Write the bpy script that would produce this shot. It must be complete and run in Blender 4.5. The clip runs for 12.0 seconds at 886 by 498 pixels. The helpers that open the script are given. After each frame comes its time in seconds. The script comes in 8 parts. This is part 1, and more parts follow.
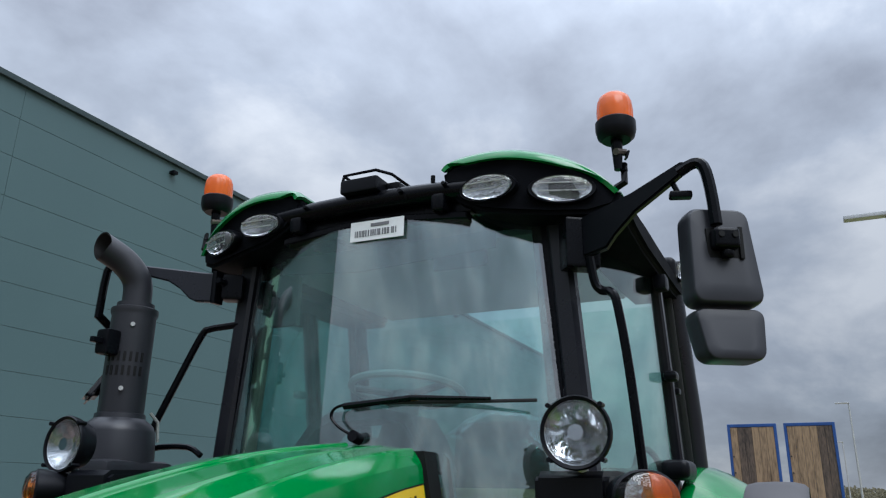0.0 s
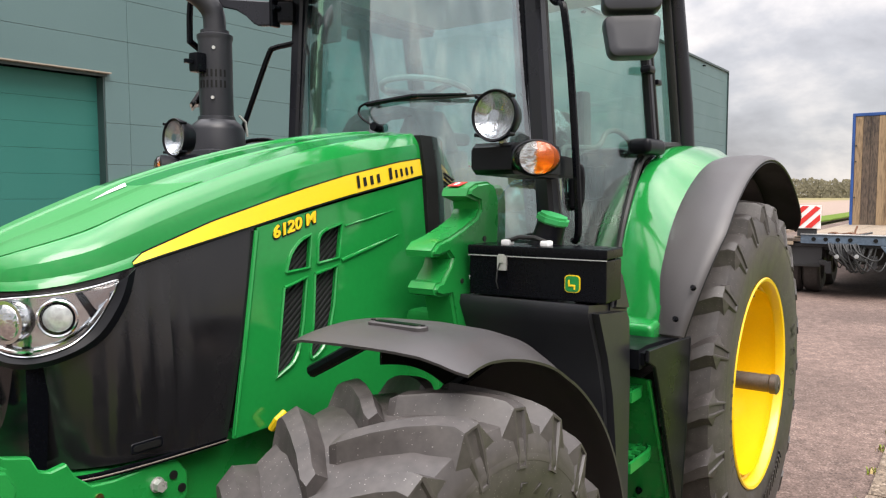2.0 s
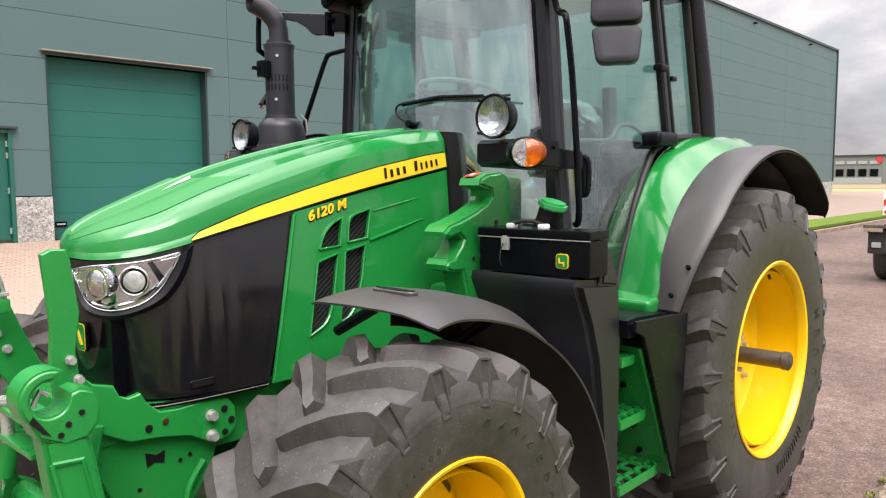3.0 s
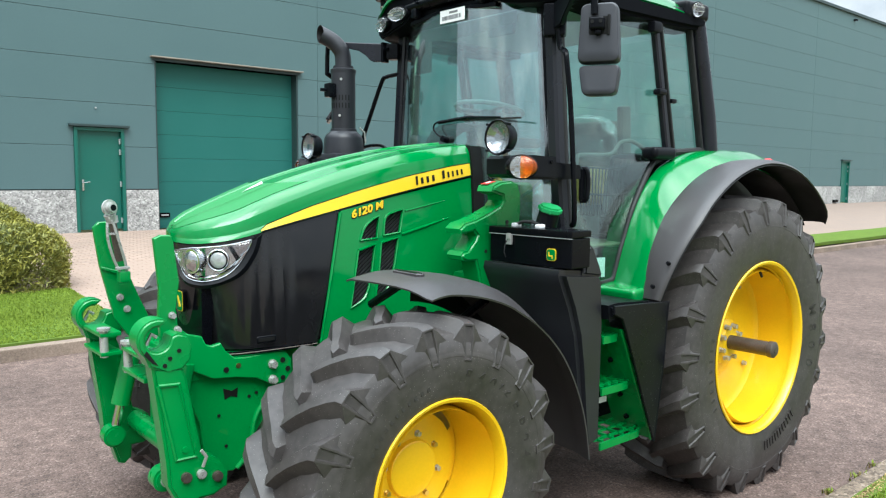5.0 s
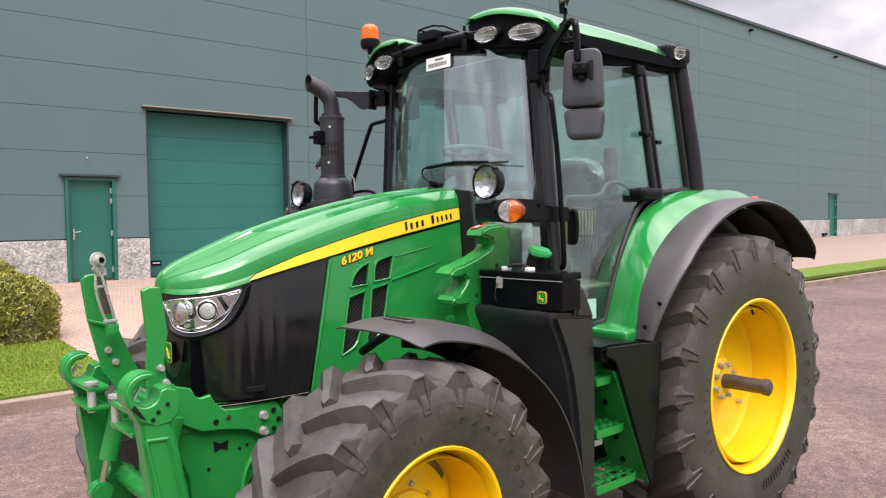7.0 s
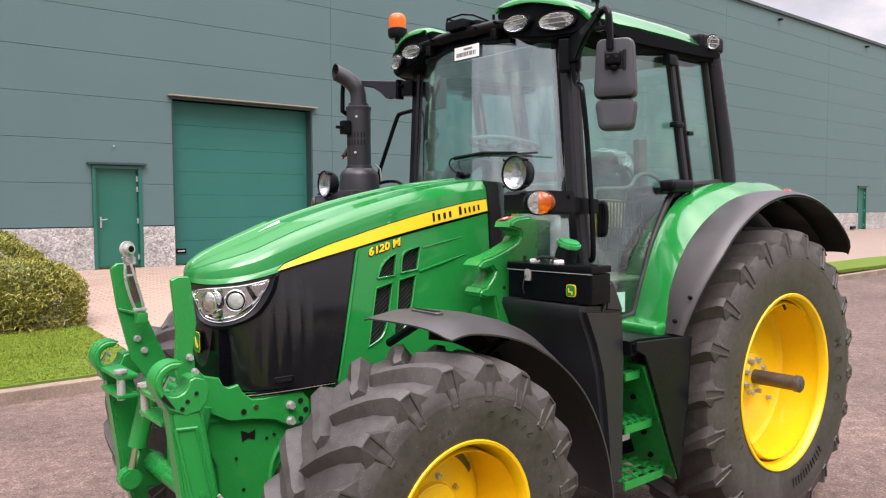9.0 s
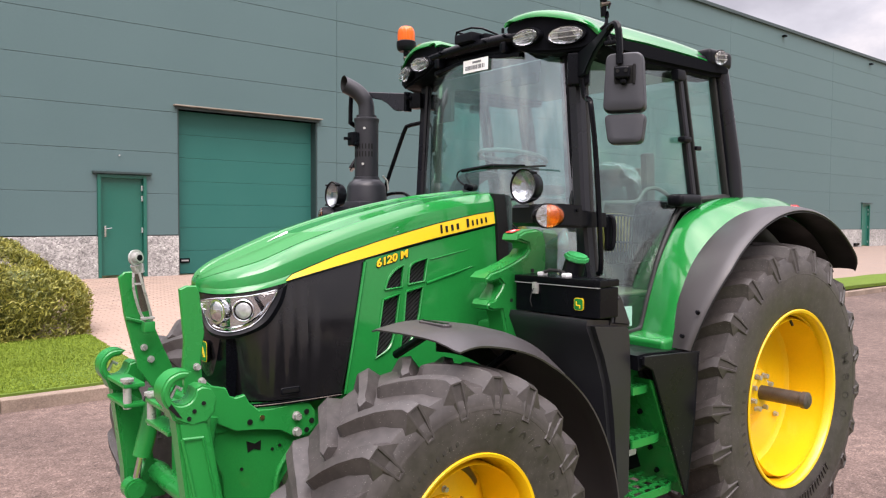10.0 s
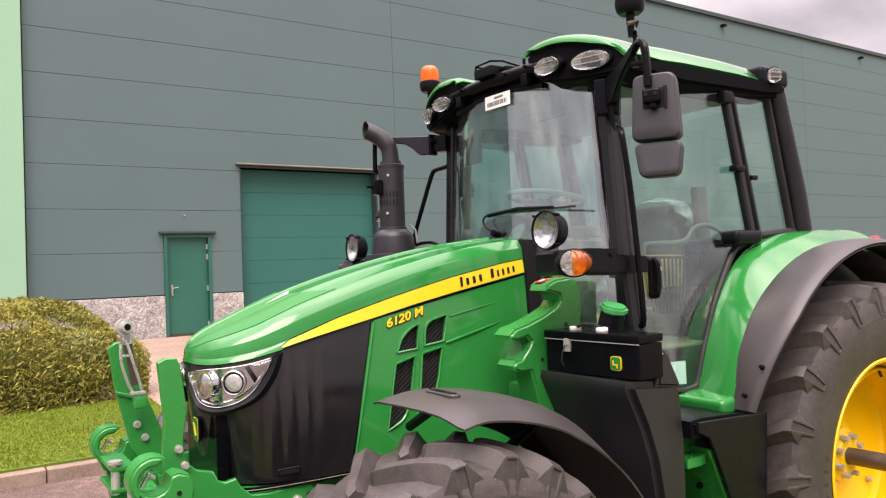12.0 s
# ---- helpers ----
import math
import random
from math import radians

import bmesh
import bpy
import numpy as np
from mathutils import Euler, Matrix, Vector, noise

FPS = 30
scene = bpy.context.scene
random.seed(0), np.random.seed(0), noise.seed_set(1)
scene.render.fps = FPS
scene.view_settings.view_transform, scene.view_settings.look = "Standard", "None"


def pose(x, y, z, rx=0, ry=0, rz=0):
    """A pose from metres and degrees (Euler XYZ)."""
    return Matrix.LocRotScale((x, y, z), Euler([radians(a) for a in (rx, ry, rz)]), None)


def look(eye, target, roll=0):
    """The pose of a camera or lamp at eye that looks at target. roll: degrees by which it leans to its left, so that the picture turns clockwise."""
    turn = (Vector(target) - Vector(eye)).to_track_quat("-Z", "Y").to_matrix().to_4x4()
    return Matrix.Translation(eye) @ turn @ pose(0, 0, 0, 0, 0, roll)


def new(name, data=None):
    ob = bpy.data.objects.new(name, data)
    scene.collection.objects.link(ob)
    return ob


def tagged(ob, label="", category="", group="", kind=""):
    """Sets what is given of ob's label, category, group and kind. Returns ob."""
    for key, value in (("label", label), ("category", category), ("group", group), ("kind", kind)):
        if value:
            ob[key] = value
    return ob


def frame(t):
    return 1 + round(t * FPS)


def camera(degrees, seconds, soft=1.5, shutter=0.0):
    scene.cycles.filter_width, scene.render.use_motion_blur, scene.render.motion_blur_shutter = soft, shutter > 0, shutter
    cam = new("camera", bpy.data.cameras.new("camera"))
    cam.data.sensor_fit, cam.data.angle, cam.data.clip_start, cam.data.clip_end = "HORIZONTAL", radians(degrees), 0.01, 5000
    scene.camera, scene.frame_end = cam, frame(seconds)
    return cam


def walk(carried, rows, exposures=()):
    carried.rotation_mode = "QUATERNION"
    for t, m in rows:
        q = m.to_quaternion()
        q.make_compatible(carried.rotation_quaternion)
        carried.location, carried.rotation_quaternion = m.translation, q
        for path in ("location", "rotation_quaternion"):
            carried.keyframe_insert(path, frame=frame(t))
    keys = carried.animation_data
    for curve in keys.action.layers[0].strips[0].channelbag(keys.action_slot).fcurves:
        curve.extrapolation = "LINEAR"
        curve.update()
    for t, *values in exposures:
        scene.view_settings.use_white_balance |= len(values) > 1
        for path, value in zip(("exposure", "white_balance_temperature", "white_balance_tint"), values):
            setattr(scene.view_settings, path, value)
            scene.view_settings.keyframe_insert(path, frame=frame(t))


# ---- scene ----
from mathutils.bvhtree import BVHTree

cam = camera(61.0, 12.0, soft=1.2)
PATH = [
    (0, (-3.417, -1.271, 1.829), (-1.704, -0.448, 2.452), 0.8),
    (0.5, (-3.536, -1.419, 1.868), (-1.816, -0.516, 2.343), 1.3),
    (1, (-3.55, -1.615, 1.843), (-1.876, -0.56, 2.137), 1.2),
    (1.5, (-3.554, -1.823, 1.778), (-1.927, -0.66, 1.804), 0.7),
    (2, (-3.755, -2.053, 1.728), (-2.138, -0.886, 1.578), -0.1),
    (2.5, (-3.888, -2.264, 1.768), (-2.29, -1.085, 1.528), -0.3),
    (3, (-3.889, -2.547, 1.74), (-2.433, -1.188, 1.555), -0.3),
    (4.8, (-4.144, -3.225, 1.78), (-2.868, -1.711, 1.501), 0.6),
    (5, (-4.165, -3.266, 1.789), (-2.875, -1.75, 1.596), 0.5),
    (5.5, (-4.173, -3.294, 1.819), (-2.852, -1.792, 1.841), -0.7),
    (6, (-4.17, -3.291, 1.819), (-2.84, -1.797, 1.83), -1.4),
    (6.5, (-4.152, -3.279, 1.817), (-2.827, -1.782, 1.773), -1.4),
    (7, (-4.153, -3.273, 1.807), (-2.844, -1.764, 1.723), -0.7),
    (9, (-4.158, -3.231, 1.813), (-2.893, -1.686, 1.703), -0.3),
    (9.5, (-4.168, -3.223, 1.812), (-2.903, -1.676, 1.723), 0.0),
    (10, (-4.178, -3.215, 1.811), (-2.917, -1.665, 1.734), 0.3),
    (10.5, (-4.187, -3.209, 1.812), (-2.903, -1.677, 1.742), 0.4),
    (11, (-4.155, -3.182, 1.814), (-2.811, -1.703, 1.723), -0.9),
    (11.5, (-4.004, -3.14, 1.809), (-2.678, -1.644, 1.738), -2.0),
    (12, (-3.745, -3.067, 1.836), (-2.639, -1.401, 1.883), -2.1),
]
walk(cam, [(t, look(eye, target, roll)) for t, eye, target, roll in PATH],
     exposures=[(0.0, 0.08, 5700, 8), (0.7, 0.14, 5550, 4), (1.0, 0.22, 5600, 5), (1.25, 0.52, 5950, 7), (1.6, 0.98, 6550, 12), (2.2, 1.09, 6800, 13), (3.2, 1.14, 6850, 15), (5.0, 1.12, 5950, 1), (5.5, 1.03, 6800, 22), (7.0, 1.08, 6750, 21), (10.8, 1.08, 6750, 21), (11.5, 1.08, 6350, 8), (12.0, 1.12, 7400, 28)])

# ---- light ----
def make_world():
    w = bpy.data.worlds.new("overcast_sky")
    scene.world = w
    w.use_nodes = True
    nt = w.node_tree
    nt.nodes.clear()
    N, L = nt.nodes.new, nt.links.new
    out, bg, bg2, mixs = N("ShaderNodeOutputWorld"), N("ShaderNodeBackground"), N("ShaderNodeBackground"), N("ShaderNodeMixShader")
    sky = N("ShaderNodeTexSky")
    sky.sky_type, sky.sun_disc, sky.sun_elevation, sky.sun_rotation = "NISHITA", False, radians(48), radians(200)
    bg.inputs[1].default_value = 0.08
    L(sky.outputs[0], bg.inputs[0])
    tc, sep = N("ShaderNodeTexCoord"), N("ShaderNodeSeparateXYZ")
    L(tc.outputs["Generated"], sep.inputs[0])

    def mth(op, a, b=None, clamp=False):
        n = N("ShaderNodeMath")
        n.operation, n.use_clamp = op, clamp
        for i, v in enumerate((a, b)):
            if v is None:
                continue
            if isinstance(v, (int, float)):
                n.inputs[i].default_value = v
            else:
                L(v, n.inputs[i])
        return n.outputs[0]
    up = mth("MAXIMUM", sep.outputs[2], 0.0)
    den = mth("ADD", up, 0.42)
    comb = N("ShaderNodeCombineXYZ")
    L(mth("DIVIDE", sep.outputs[0], den), comb.inputs[0])
    L(mth("DIVIDE", sep.outputs[1], den), comb.inputs[1])
    n1 = N("ShaderNodeTexNoise")
    n1.inputs["Scale"].default_value, n1.inputs["Detail"].default_value, n1.inputs["Roughness"].default_value = 2.3, 7.0, 0.55
    n1.inputs["Distortion"].default_value = 0.15
    L(comb.outputs[0], n1.inputs["Vector"])
    cr = N("ShaderNodeValToRGB")
    e = cr.color_ramp.elements
    e[0].position, e[0].color = 0.34, (0.42, 0.43, 0.47, 1)
    e[1].position, e[1].color = 0.64, (1.02, 1.0, 0.99, 1)
    m = e.new(0.5)
    m.color = (0.64, 0.66, 0.71, 1)
    L(n1.outputs["Fac"], cr.inputs[0])
    # an overcast sky is about three times as bright overhead as at the horizon
    grad = mth("ADD", mth("MULTIPLY", mth("POWER", up, 3.0), SKY_ZENITH - SKY_RIM), SKY_RIM)
    grad = mth("MULTIPLY", grad, mth("MINIMUM", mth("ADD", up, 0.78), 1.0))
    # the cloud is thinner round the hidden sun
    near = N("ShaderNodeVectorMath")
    near.operation = "DOT_PRODUCT"
    L(tc.outputs["Generated"], near.inputs[0])
    near.inputs[1].default_value = Vector((-6, -9, 14)).normalized()
    grad = mth("MULTIPLY", grad, mth("ADD", mth("MULTIPLY", mth("POWER", mth("MAXIMUM", near.outputs["Value"], 0.0), 2.5), 0.4), 1.0))
    below = mth("GREATER_THAN", sep.outputs[2], -0.01)
    L(cr.outputs[0], bg2.inputs[0])
    L(mth("MULTIPLY", grad, mth("ADD", mth("MULTIPLY", below, 0.75), 0.25)), bg2.inputs[1])
    mixs.inputs[0].default_value = 0.9
    L(bg.outputs[0], mixs.inputs[1])
    L(bg2.outputs[0], mixs.inputs[2])
    L(mixs.outputs[0], out.inputs[0])


SKY_ZENITH, SKY_RIM = 4.3, 0.53
make_world()
sun_data = bpy.data.lights.new("sun", "SUN")
sun_data.energy, sun_data.angle, sun_data.color = 1.5, radians(35), (1.0, 0.96, 0.9)
sun = new("sun", sun_data)
sun.matrix_world = look((-6, -9, 14), (0, 0, 0))


# ---- materials ----
def material(name, col, rough=0.5, metal=0.0, vary=0.15, scale=6.0, fine=90.0, bump=0.1, coat=0.0, rvary=0.1, island=0.0, tone=None, dist=0.004, spec=0.5, band=0.2, stretch=None, specks=0.0, speck_scale=70.0):
    """Two scales of noise vary the colour, the roughness and a fine relief."""
    m = bpy.data.materials.new(name)
    m.use_nodes = True
    nt = m.node_tree
    N, L = nt.nodes.new, nt.links.new
    b = nt.nodes["Principled BSDF"]
    tc = N("ShaderNodeTexCoord")
    big, small = N("ShaderNodeTexNoise"), N("ShaderNodeTexNoise")
    big.inputs["Scale"].default_value, big.inputs["Detail"].default_value = scale, 5
    small.inputs["Scale"].default_value, small.inputs["Detail"].default_value = fine, 3
    way = tc.outputs["Object"]
    if stretch:
        mp = N("ShaderNodeMapping")
        mp.inputs["Scale"].default_value = stretch
        L(way, mp.inputs["Vector"])
        way = mp.outputs[0]
    L(way, big.inputs["Vector"])
    L(way, small.inputs["Vector"])
    add = N("ShaderNodeMath")
    add.operation = "MULTIPLY_ADD"
    L(small.outputs["Fac"], add.inputs[0])
    add.inputs[1].default_value = 0.5
    half = N("ShaderNodeMath")
    half.operation = "MULTIPLY"
    L(big.outputs["Fac"], half.inputs[0])
    half.inputs[1].default_value = 0.5
    L(half.outputs[0], add.inputs[2])
    fac = add.outputs[0]
    if island:
        geo = N("ShaderNodeNewGeometry")
        ma = N("ShaderNodeMath")
        ma.operation = "MULTIPLY_ADD"
        L(geo.outputs["Random Per Island"], ma.inputs[0])
        ma.inputs[1].default_value = island
        L(fac, ma.inputs[2])
        sb = N("ShaderNodeMath")
        sb.operation = "SUBTRACT"
        L(ma.outputs[0], sb.inputs[0])
        sb.inputs[1].default_value = island / 2
        fac = sb.outputs[0]
    ramp = N("ShaderNodeValToRGB")
    e = ramp.color_ramp.elements
    lo = [c * (1 - vary) for c in col]
    hi = tone if tone else [min(1, c * (1 + vary)) for c in col]
    e[0].position, e[0].color = 0.5 - band, (*lo, 1)
    e[1].position, e[1].color = 0.5 + band, (*hi, 1)
    L(fac, ramp.inputs[0])
    tint = ramp.outputs[0]
    if specks:
        # scattered specks of dried mud, gathered in loose patches
        vo, lt, pm, mixc = N("ShaderNodeTexVoronoi"), N("ShaderNodeMath"), N("ShaderNodeMath"), N("ShaderNodeMix")
        vo.inputs["Scale"].default_value = speck_scale
        L(tc.outputs["Object"], vo.inputs["Vector"])
        pm.operation, pm.inputs[1].default_value = "MULTIPLY", specks
        L(big.outputs["Fac"], pm.inputs[0])
        lt.operation = "LESS_THAN"
        L(vo.outputs["Distance"], lt.inputs[0])
        L(pm.outputs[0], lt.inputs[1])
        mixc.data_type = "RGBA"
        L(lt.outputs[0], mixc.inputs["Factor"])
        L(tint, mixc.inputs["A"])
        mixc.inputs["B"].default_value = (0.20, 0.19, 0.175, 1)
        tint = mixc.outputs["Result"]
    L(tint, b.inputs["Base Color"])
    rr = N("ShaderNodeMapRange")
    rr.inputs["From Min"].default_value, rr.inputs["From Max"].default_value = 0.3, 0.7
    rr.inputs["To Min"].default_value, rr.inputs["To Max"].default_value = max(0.02, rough - rvary), min(1, rough + rvary)
    L(big.outputs["Fac"], rr.inputs["Value"])
    L(rr.outputs[0], b.inputs["Roughness"])
    b.inputs["Metallic"].default_value = metal
    b.inputs["Coat Weight"].default_value = coat
    b.inputs["Coat Roughness"].default_value = 0.06
    b.inputs["Specular IOR Level"].default_value = spec
    if bump:
        bp = N("ShaderNodeBump")
        bp.inputs["Strength"].default_value, bp.inputs["Distance"].default_value = bump, dist
        L(fac, bp.inputs["Height"])
        L(bp.outputs[0], b.inputs["Normal"])
    return m


def aggregate_material(name, dark, mid, light, stone=0.012, bump=0.6):
    """Rolled stone surface: single chips of their own tone in a dark binder, with broad worn patches."""
    m = bpy.data.materials.new(name)
    m.use_nodes = True
    nt = m.node_tree
    N, L = nt.nodes.new, nt.links.new
    b = nt.nodes["Principled BSDF"]
    tc = N("ShaderNodeTexCoord")
    vo, big, mid_n = N("ShaderNodeTexVoronoi"), N("ShaderNodeTexNoise"), N("ShaderNodeTexNoise")
    vo.inputs["Scale"].default_value = 1 / stone
    big.inputs["Scale"].default_value, big.inputs["Detail"].default_value = 0.6, 6
    mid_n.inputs["Scale"].default_value, mid_n.inputs["Detail"].default_value = 9.0, 6
    for n in (vo, big, mid_n):
        L(tc.outputs["Object"], n.inputs["Vector"])
    sep = N("ShaderNodeSeparateColor")
    L(vo.outputs["Color"], sep.inputs[0])
    chip = N("ShaderNodeValToRGB")
    e = chip.color_ramp.elements
    e[0].position, e[0].color = 0.0, (*dark, 1)
    e[1].position, e[1].color = 1.0, (*light, 1)
    q = e.new(0.45)
    q.color = (*mid, 1)
    q2 = e.new(0.9)
    q2.color = (*[c * 1.25 for c in mid], 1)
    L(sep.outputs[0], chip.inputs[0])
    worn = N("ShaderNodeMapRange")
    worn.inputs["From Min"].default_value, worn.inputs["From Max"].default_value = 0.35, 0.65
    worn.inputs["To Min"].default_value, worn.inputs["To Max"].default_value = 0.78, 1.22
    L(big.outputs["Fac"], worn.inputs["Value"])
    worn2 = N("ShaderNodeMapRange")
    worn2.inputs["From Min"].default_value, worn2.inputs["From Max"].default_value = 0.3, 0.7
    worn2.inputs["To Min"].default_value, worn2.inputs["To Max"].default_value = 0.75, 1.25
    L(mid_n.outputs["Fac"], worn2.inputs["Value"])
    mul = N("ShaderNodeMath")
    mul.operation = "MULTIPLY"
    L(worn.outputs[0], mul.inputs[0])
    L(worn2.outputs[0], mul.inputs[1])
    vm = N("ShaderNodeVectorMath")
    vm.operation = "SCALE"
    L(chip.outputs[0], vm.inputs[0])
    L(mul.outputs[0], vm.inputs["Scale"])
    L(vm.outputs[0], b.inputs["Base Color"])
    b.inputs["Roughness"].default_value = 0.88
    b.inputs["Specular IOR Level"].default_value = 0.3
    bp = N("ShaderNodeBump")
    bp.inputs["Strength"].default_value, bp.inputs["Distance"].default_value = bump, stone * 0.5
    bp.invert = True
    L(vo.outputs["Distance"], bp.inputs["Height"])
    L(bp.outputs[0], b.inputs["Normal"])
    return m


def glass_material(name, tint, rough=0.0, base=0.04, haze=0.0, clean=0.0):
    """Clear pane; haze adds a thin pale film: dust in dried vertical streaks and wiped patches, also standing in for
    mirrored sky.
    """
    m = bpy.data.materials.new(name)
    m.use_nodes = True
    nt = m.node_tree
    nt.nodes.clear()
    N, L = nt.nodes.new, nt.links.new
    out, mx, tr, gl, fr = (N("ShaderNode" + k) for k in ("OutputMaterial", "MixShader", "BsdfTransparent", "BsdfGlossy", "LayerWeight"))
    fr.inputs["Blend"].default_value = 0.5
    pw = N("ShaderNodeMath")
    pw.operation = "POWER"
    pw.inputs[1].default_value = 4.0
    L(fr.outputs["Facing"], pw.inputs[0])
    mm = N("ShaderNodeMath")
    mm.operation = "MULTIPLY_ADD"
    mm.inputs[1].default_value, mm.inputs[2].default_value = 0.9, base
    L(pw.outputs[0], mm.inputs[0])
    tr.inputs[0].default_value, gl.inputs["Roughness"].default_value = (*tint, 1), rough
    L(mm.outputs[0], mx.inputs[0])
    L(tr.outputs[0], mx.inputs[1])
    L(gl.outputs[0], mx.inputs[2])
    top = mx.outputs[0]
    if haze:
        tc, mp, big, fine = N("ShaderNodeTexCoord"), N("ShaderNodeMapping"), N("ShaderNodeTexNoise"), N("ShaderNodeTexNoise")
        mp.inputs["Scale"].default_value = (1, 1, 0.5)
        L(tc.outputs["Object"], mp.inputs["Vector"])
        L(mp.outputs[0], fine.inputs["Vector"])
        L(tc.outputs["Object"], big.inputs["Vector"])
        big.inputs["Scale"].default_value, big.inputs["Detail"].default_value = 3.4, 4
        fine.inputs["Scale"].default_value, fine.inputs["Detail"].default_value, fine.inputs["Distortion"].default_value = 5.0, 6, 1.2
        mul = N("ShaderNodeMath")
        mul.operation = "MULTIPLY"
        L(big.outputs["Fac"], mul.inputs[0])
        L(fine.outputs["Fac"], mul.inputs[1])
        rg = N("ShaderNodeMapRange")
        rg.inputs["From Min"].default_value, rg.inputs["From Max"].default_value = 0.16, 0.40
        rg.inputs["To Min"].default_value, rg.inputs["To Max"].default_value = clean, haze
        L(mul.outputs[0], rg.inputs["Value"])
        df, mx2 = N("ShaderNodeBsdfDiffuse"), N("ShaderNodeMixShader")
        df.inputs[0].default_value = (0.74, 0.76, 0.76, 1)
        L(rg.outputs[0], mx2.inputs[0])
        L(top, mx2.inputs[1])
        L(df.outputs[0], mx2.inputs[2])
        top = mx2.outputs[0]
    L(top, out.inputs[0])
    return m


def lens_material(name, col, rough=0.08, trans=0.7):
    m = bpy.data.materials.new(name)
    m.use_nodes = True
    nt = m.node_tree
    b = nt.nodes["Principled BSDF"]
    b.inputs["Base Color"].default_value = (*col, 1)
    b.inputs["Roughness"].default_value = rough
    b.inputs["Transmission Weight"].default_value = trans
    b.inputs["IOR"].default_value = 1.45
    wv = nt.nodes.new("ShaderNodeTexWave")
    wv.inputs["Scale"].default_value = 22
    tc = nt.nodes.new("ShaderNodeTexCoord")
    nt.links.new(tc.outputs["Object"], wv.inputs["Vector"])
    bp = nt.nodes.new("ShaderNodeBump")
    bp.inputs["Strength"].default_value, bp.inputs["Distance"].default_value = 0.35, 0.003
    nt.links.new(wv.outputs["Fac"], bp.inputs["Height"])
    nt.links.new(bp.outputs[0], b.inputs["Normal"])
    return m


GREEN = material("green_paint", (0.0050, 0.170, 0.032), 0.13, vary=0.06, scale=2.5, fine=60, bump=0.012, coat=0.35, rvary=0.04, spec=0.4)
CAST = material("green_cast_paint", (0.0066, 0.195, 0.036), 0.30, vary=0.1, scale=5, fine=160, bump=0.10, coat=0.25, rvary=0.08, spec=0.4)
YELLOW = material("yellow_paint", (0.75, 0.46, 0.004), 0.34, vary=0.05, scale=5, fine=80, bump=0.015, coat=0.3, rvary=0.06)
DECAL = material("yellow_decal", (0.68, 0.45, 0.008), 0.4, vary=0.03, bump=0.0, coat=0.1)
TANKP = material("moulded_tank_plastic", (0.0118, 0.0120, 0.0150), 0.40, spec=0.55, vary=0.25, scale=4, fine=300, bump=0.15, dist=0.0012, rvary=0.1)
CAPG = material("green_cap_plastic", (0.022, 0.30, 0.085), 0.5, vary=0.1, fine=200, bump=0.1)
PLASTIC = material("black_plastic", (0.0038, 0.0042, 0.0060), 0.36, spec=0.14, vary=0.25, scale=5, fine=420, bump=0.12, dist=0.0012, rvary=0.08)
FENDERP = material("grained_fender_plastic", (0.034, 0.0300, 0.0310), 0.47, vary=0.14, scale=5, fine=420, bump=0.2, dist=0.0015, rvary=0.06, spec=0.6)
MIRRORP = material("mirror_shell_plastic", (0.0165, 0.0175, 0.0225), 0.40, vary=0.12, scale=5, fine=420, bump=0.15, dist=0.0012, rvary=0.06)
SATIN = material("black_satin_paint", (0.0026, 0.0029, 0.0042), 0.24, spec=0.11, vary=0.2, scale=4, fine=120, bump=0.03)
PILLAR = material("cab_pillar_paint", (0.0088, 0.0092, 0.0132), 0.32, spec=0.36, vary=0.15, scale=4, fine=300, bump=0.06, dist=0.0012)
STACKP = material("matt_black_stack_paint", (0.0150, 0.0155, 0.0195), 0.42, spec=0.4, vary=0.2, scale=6, fine=300, bump=0.08, dist=0.0012)
GRILLE = material("black_grille_mesh", (0.0085, 0.0082, 0.0092), 0.22, spec=0.5, vary=0.3, scale=5, fine=300, bump=0.12, dist=0.0015)
RUBBER = material("tyre_rubber", (0.033, 0.0285, 0.0268), 0.5, vary=0.3, scale=7, fine=34, bump=0.05, rvary=0.1, spec=0.45, tone=(0.060, 0.052, 0.049), specks=0.20, speck_scale=95)
LETTERS = material("moulded_rubber_letters", (0.030, 0.0265, 0.025), 0.5, vary=0.15, bump=0.03, spec=0.4)
SEAL = material("rubber_seal", (0.01, 0.01, 0.01), 0.6, bump=0.05)
HOUSING = material("matt_black_roof_plastic", (0.0040, 0.0044, 0.0060), 0.7, spec=0.04, vary=0.25, scale=5, fine=420, bump=0.12, dist=0.0012)
CHROME = material("chrome", (0.58, 0.59, 0.60), 0.12, metal=1.0, vary=0.05, bump=0.02)
REFLECTOR = material("silvered_reflector", (0.55, 0.56, 0.56), 0.1, metal=1.0, vary=0.35, scale=30, fine=45, bump=0.8, dist=0.008)
SILVER = material("silvered_plastic", (0.72, 0.725, 0.72), 0.1, metal=1.0, vary=0.15, scale=14, fine=40, bump=0.2)
LENSG = material("milky_lens_glass", (0.36, 0.375, 0.365), 0.06, metal=0.25, vary=0.3, scale=25, fine=80, bump=0.2, coat=1.0)
ZINC = material("zinc_plated_steel", (0.42, 0.42, 0.40), 0.32, metal=0.5, vary=0.2, scale=40, fine=200, bump=0.1)
BRASSY = material("yellow_zinc", (0.6, 0.45, 0.2), 0.35, metal=1.0, vary=0.2, scale=40, bump=0.1)
STEEL = material("bare_axle_steel", (0.12, 0.10, 0.085), 0.5, metal=0.7, vary=0.3, scale=20, fine=150, bump=0.2)
AMBER = lens_material("amber_lens", (0.98, 0.17, 0.003), 0.2, 0.45)
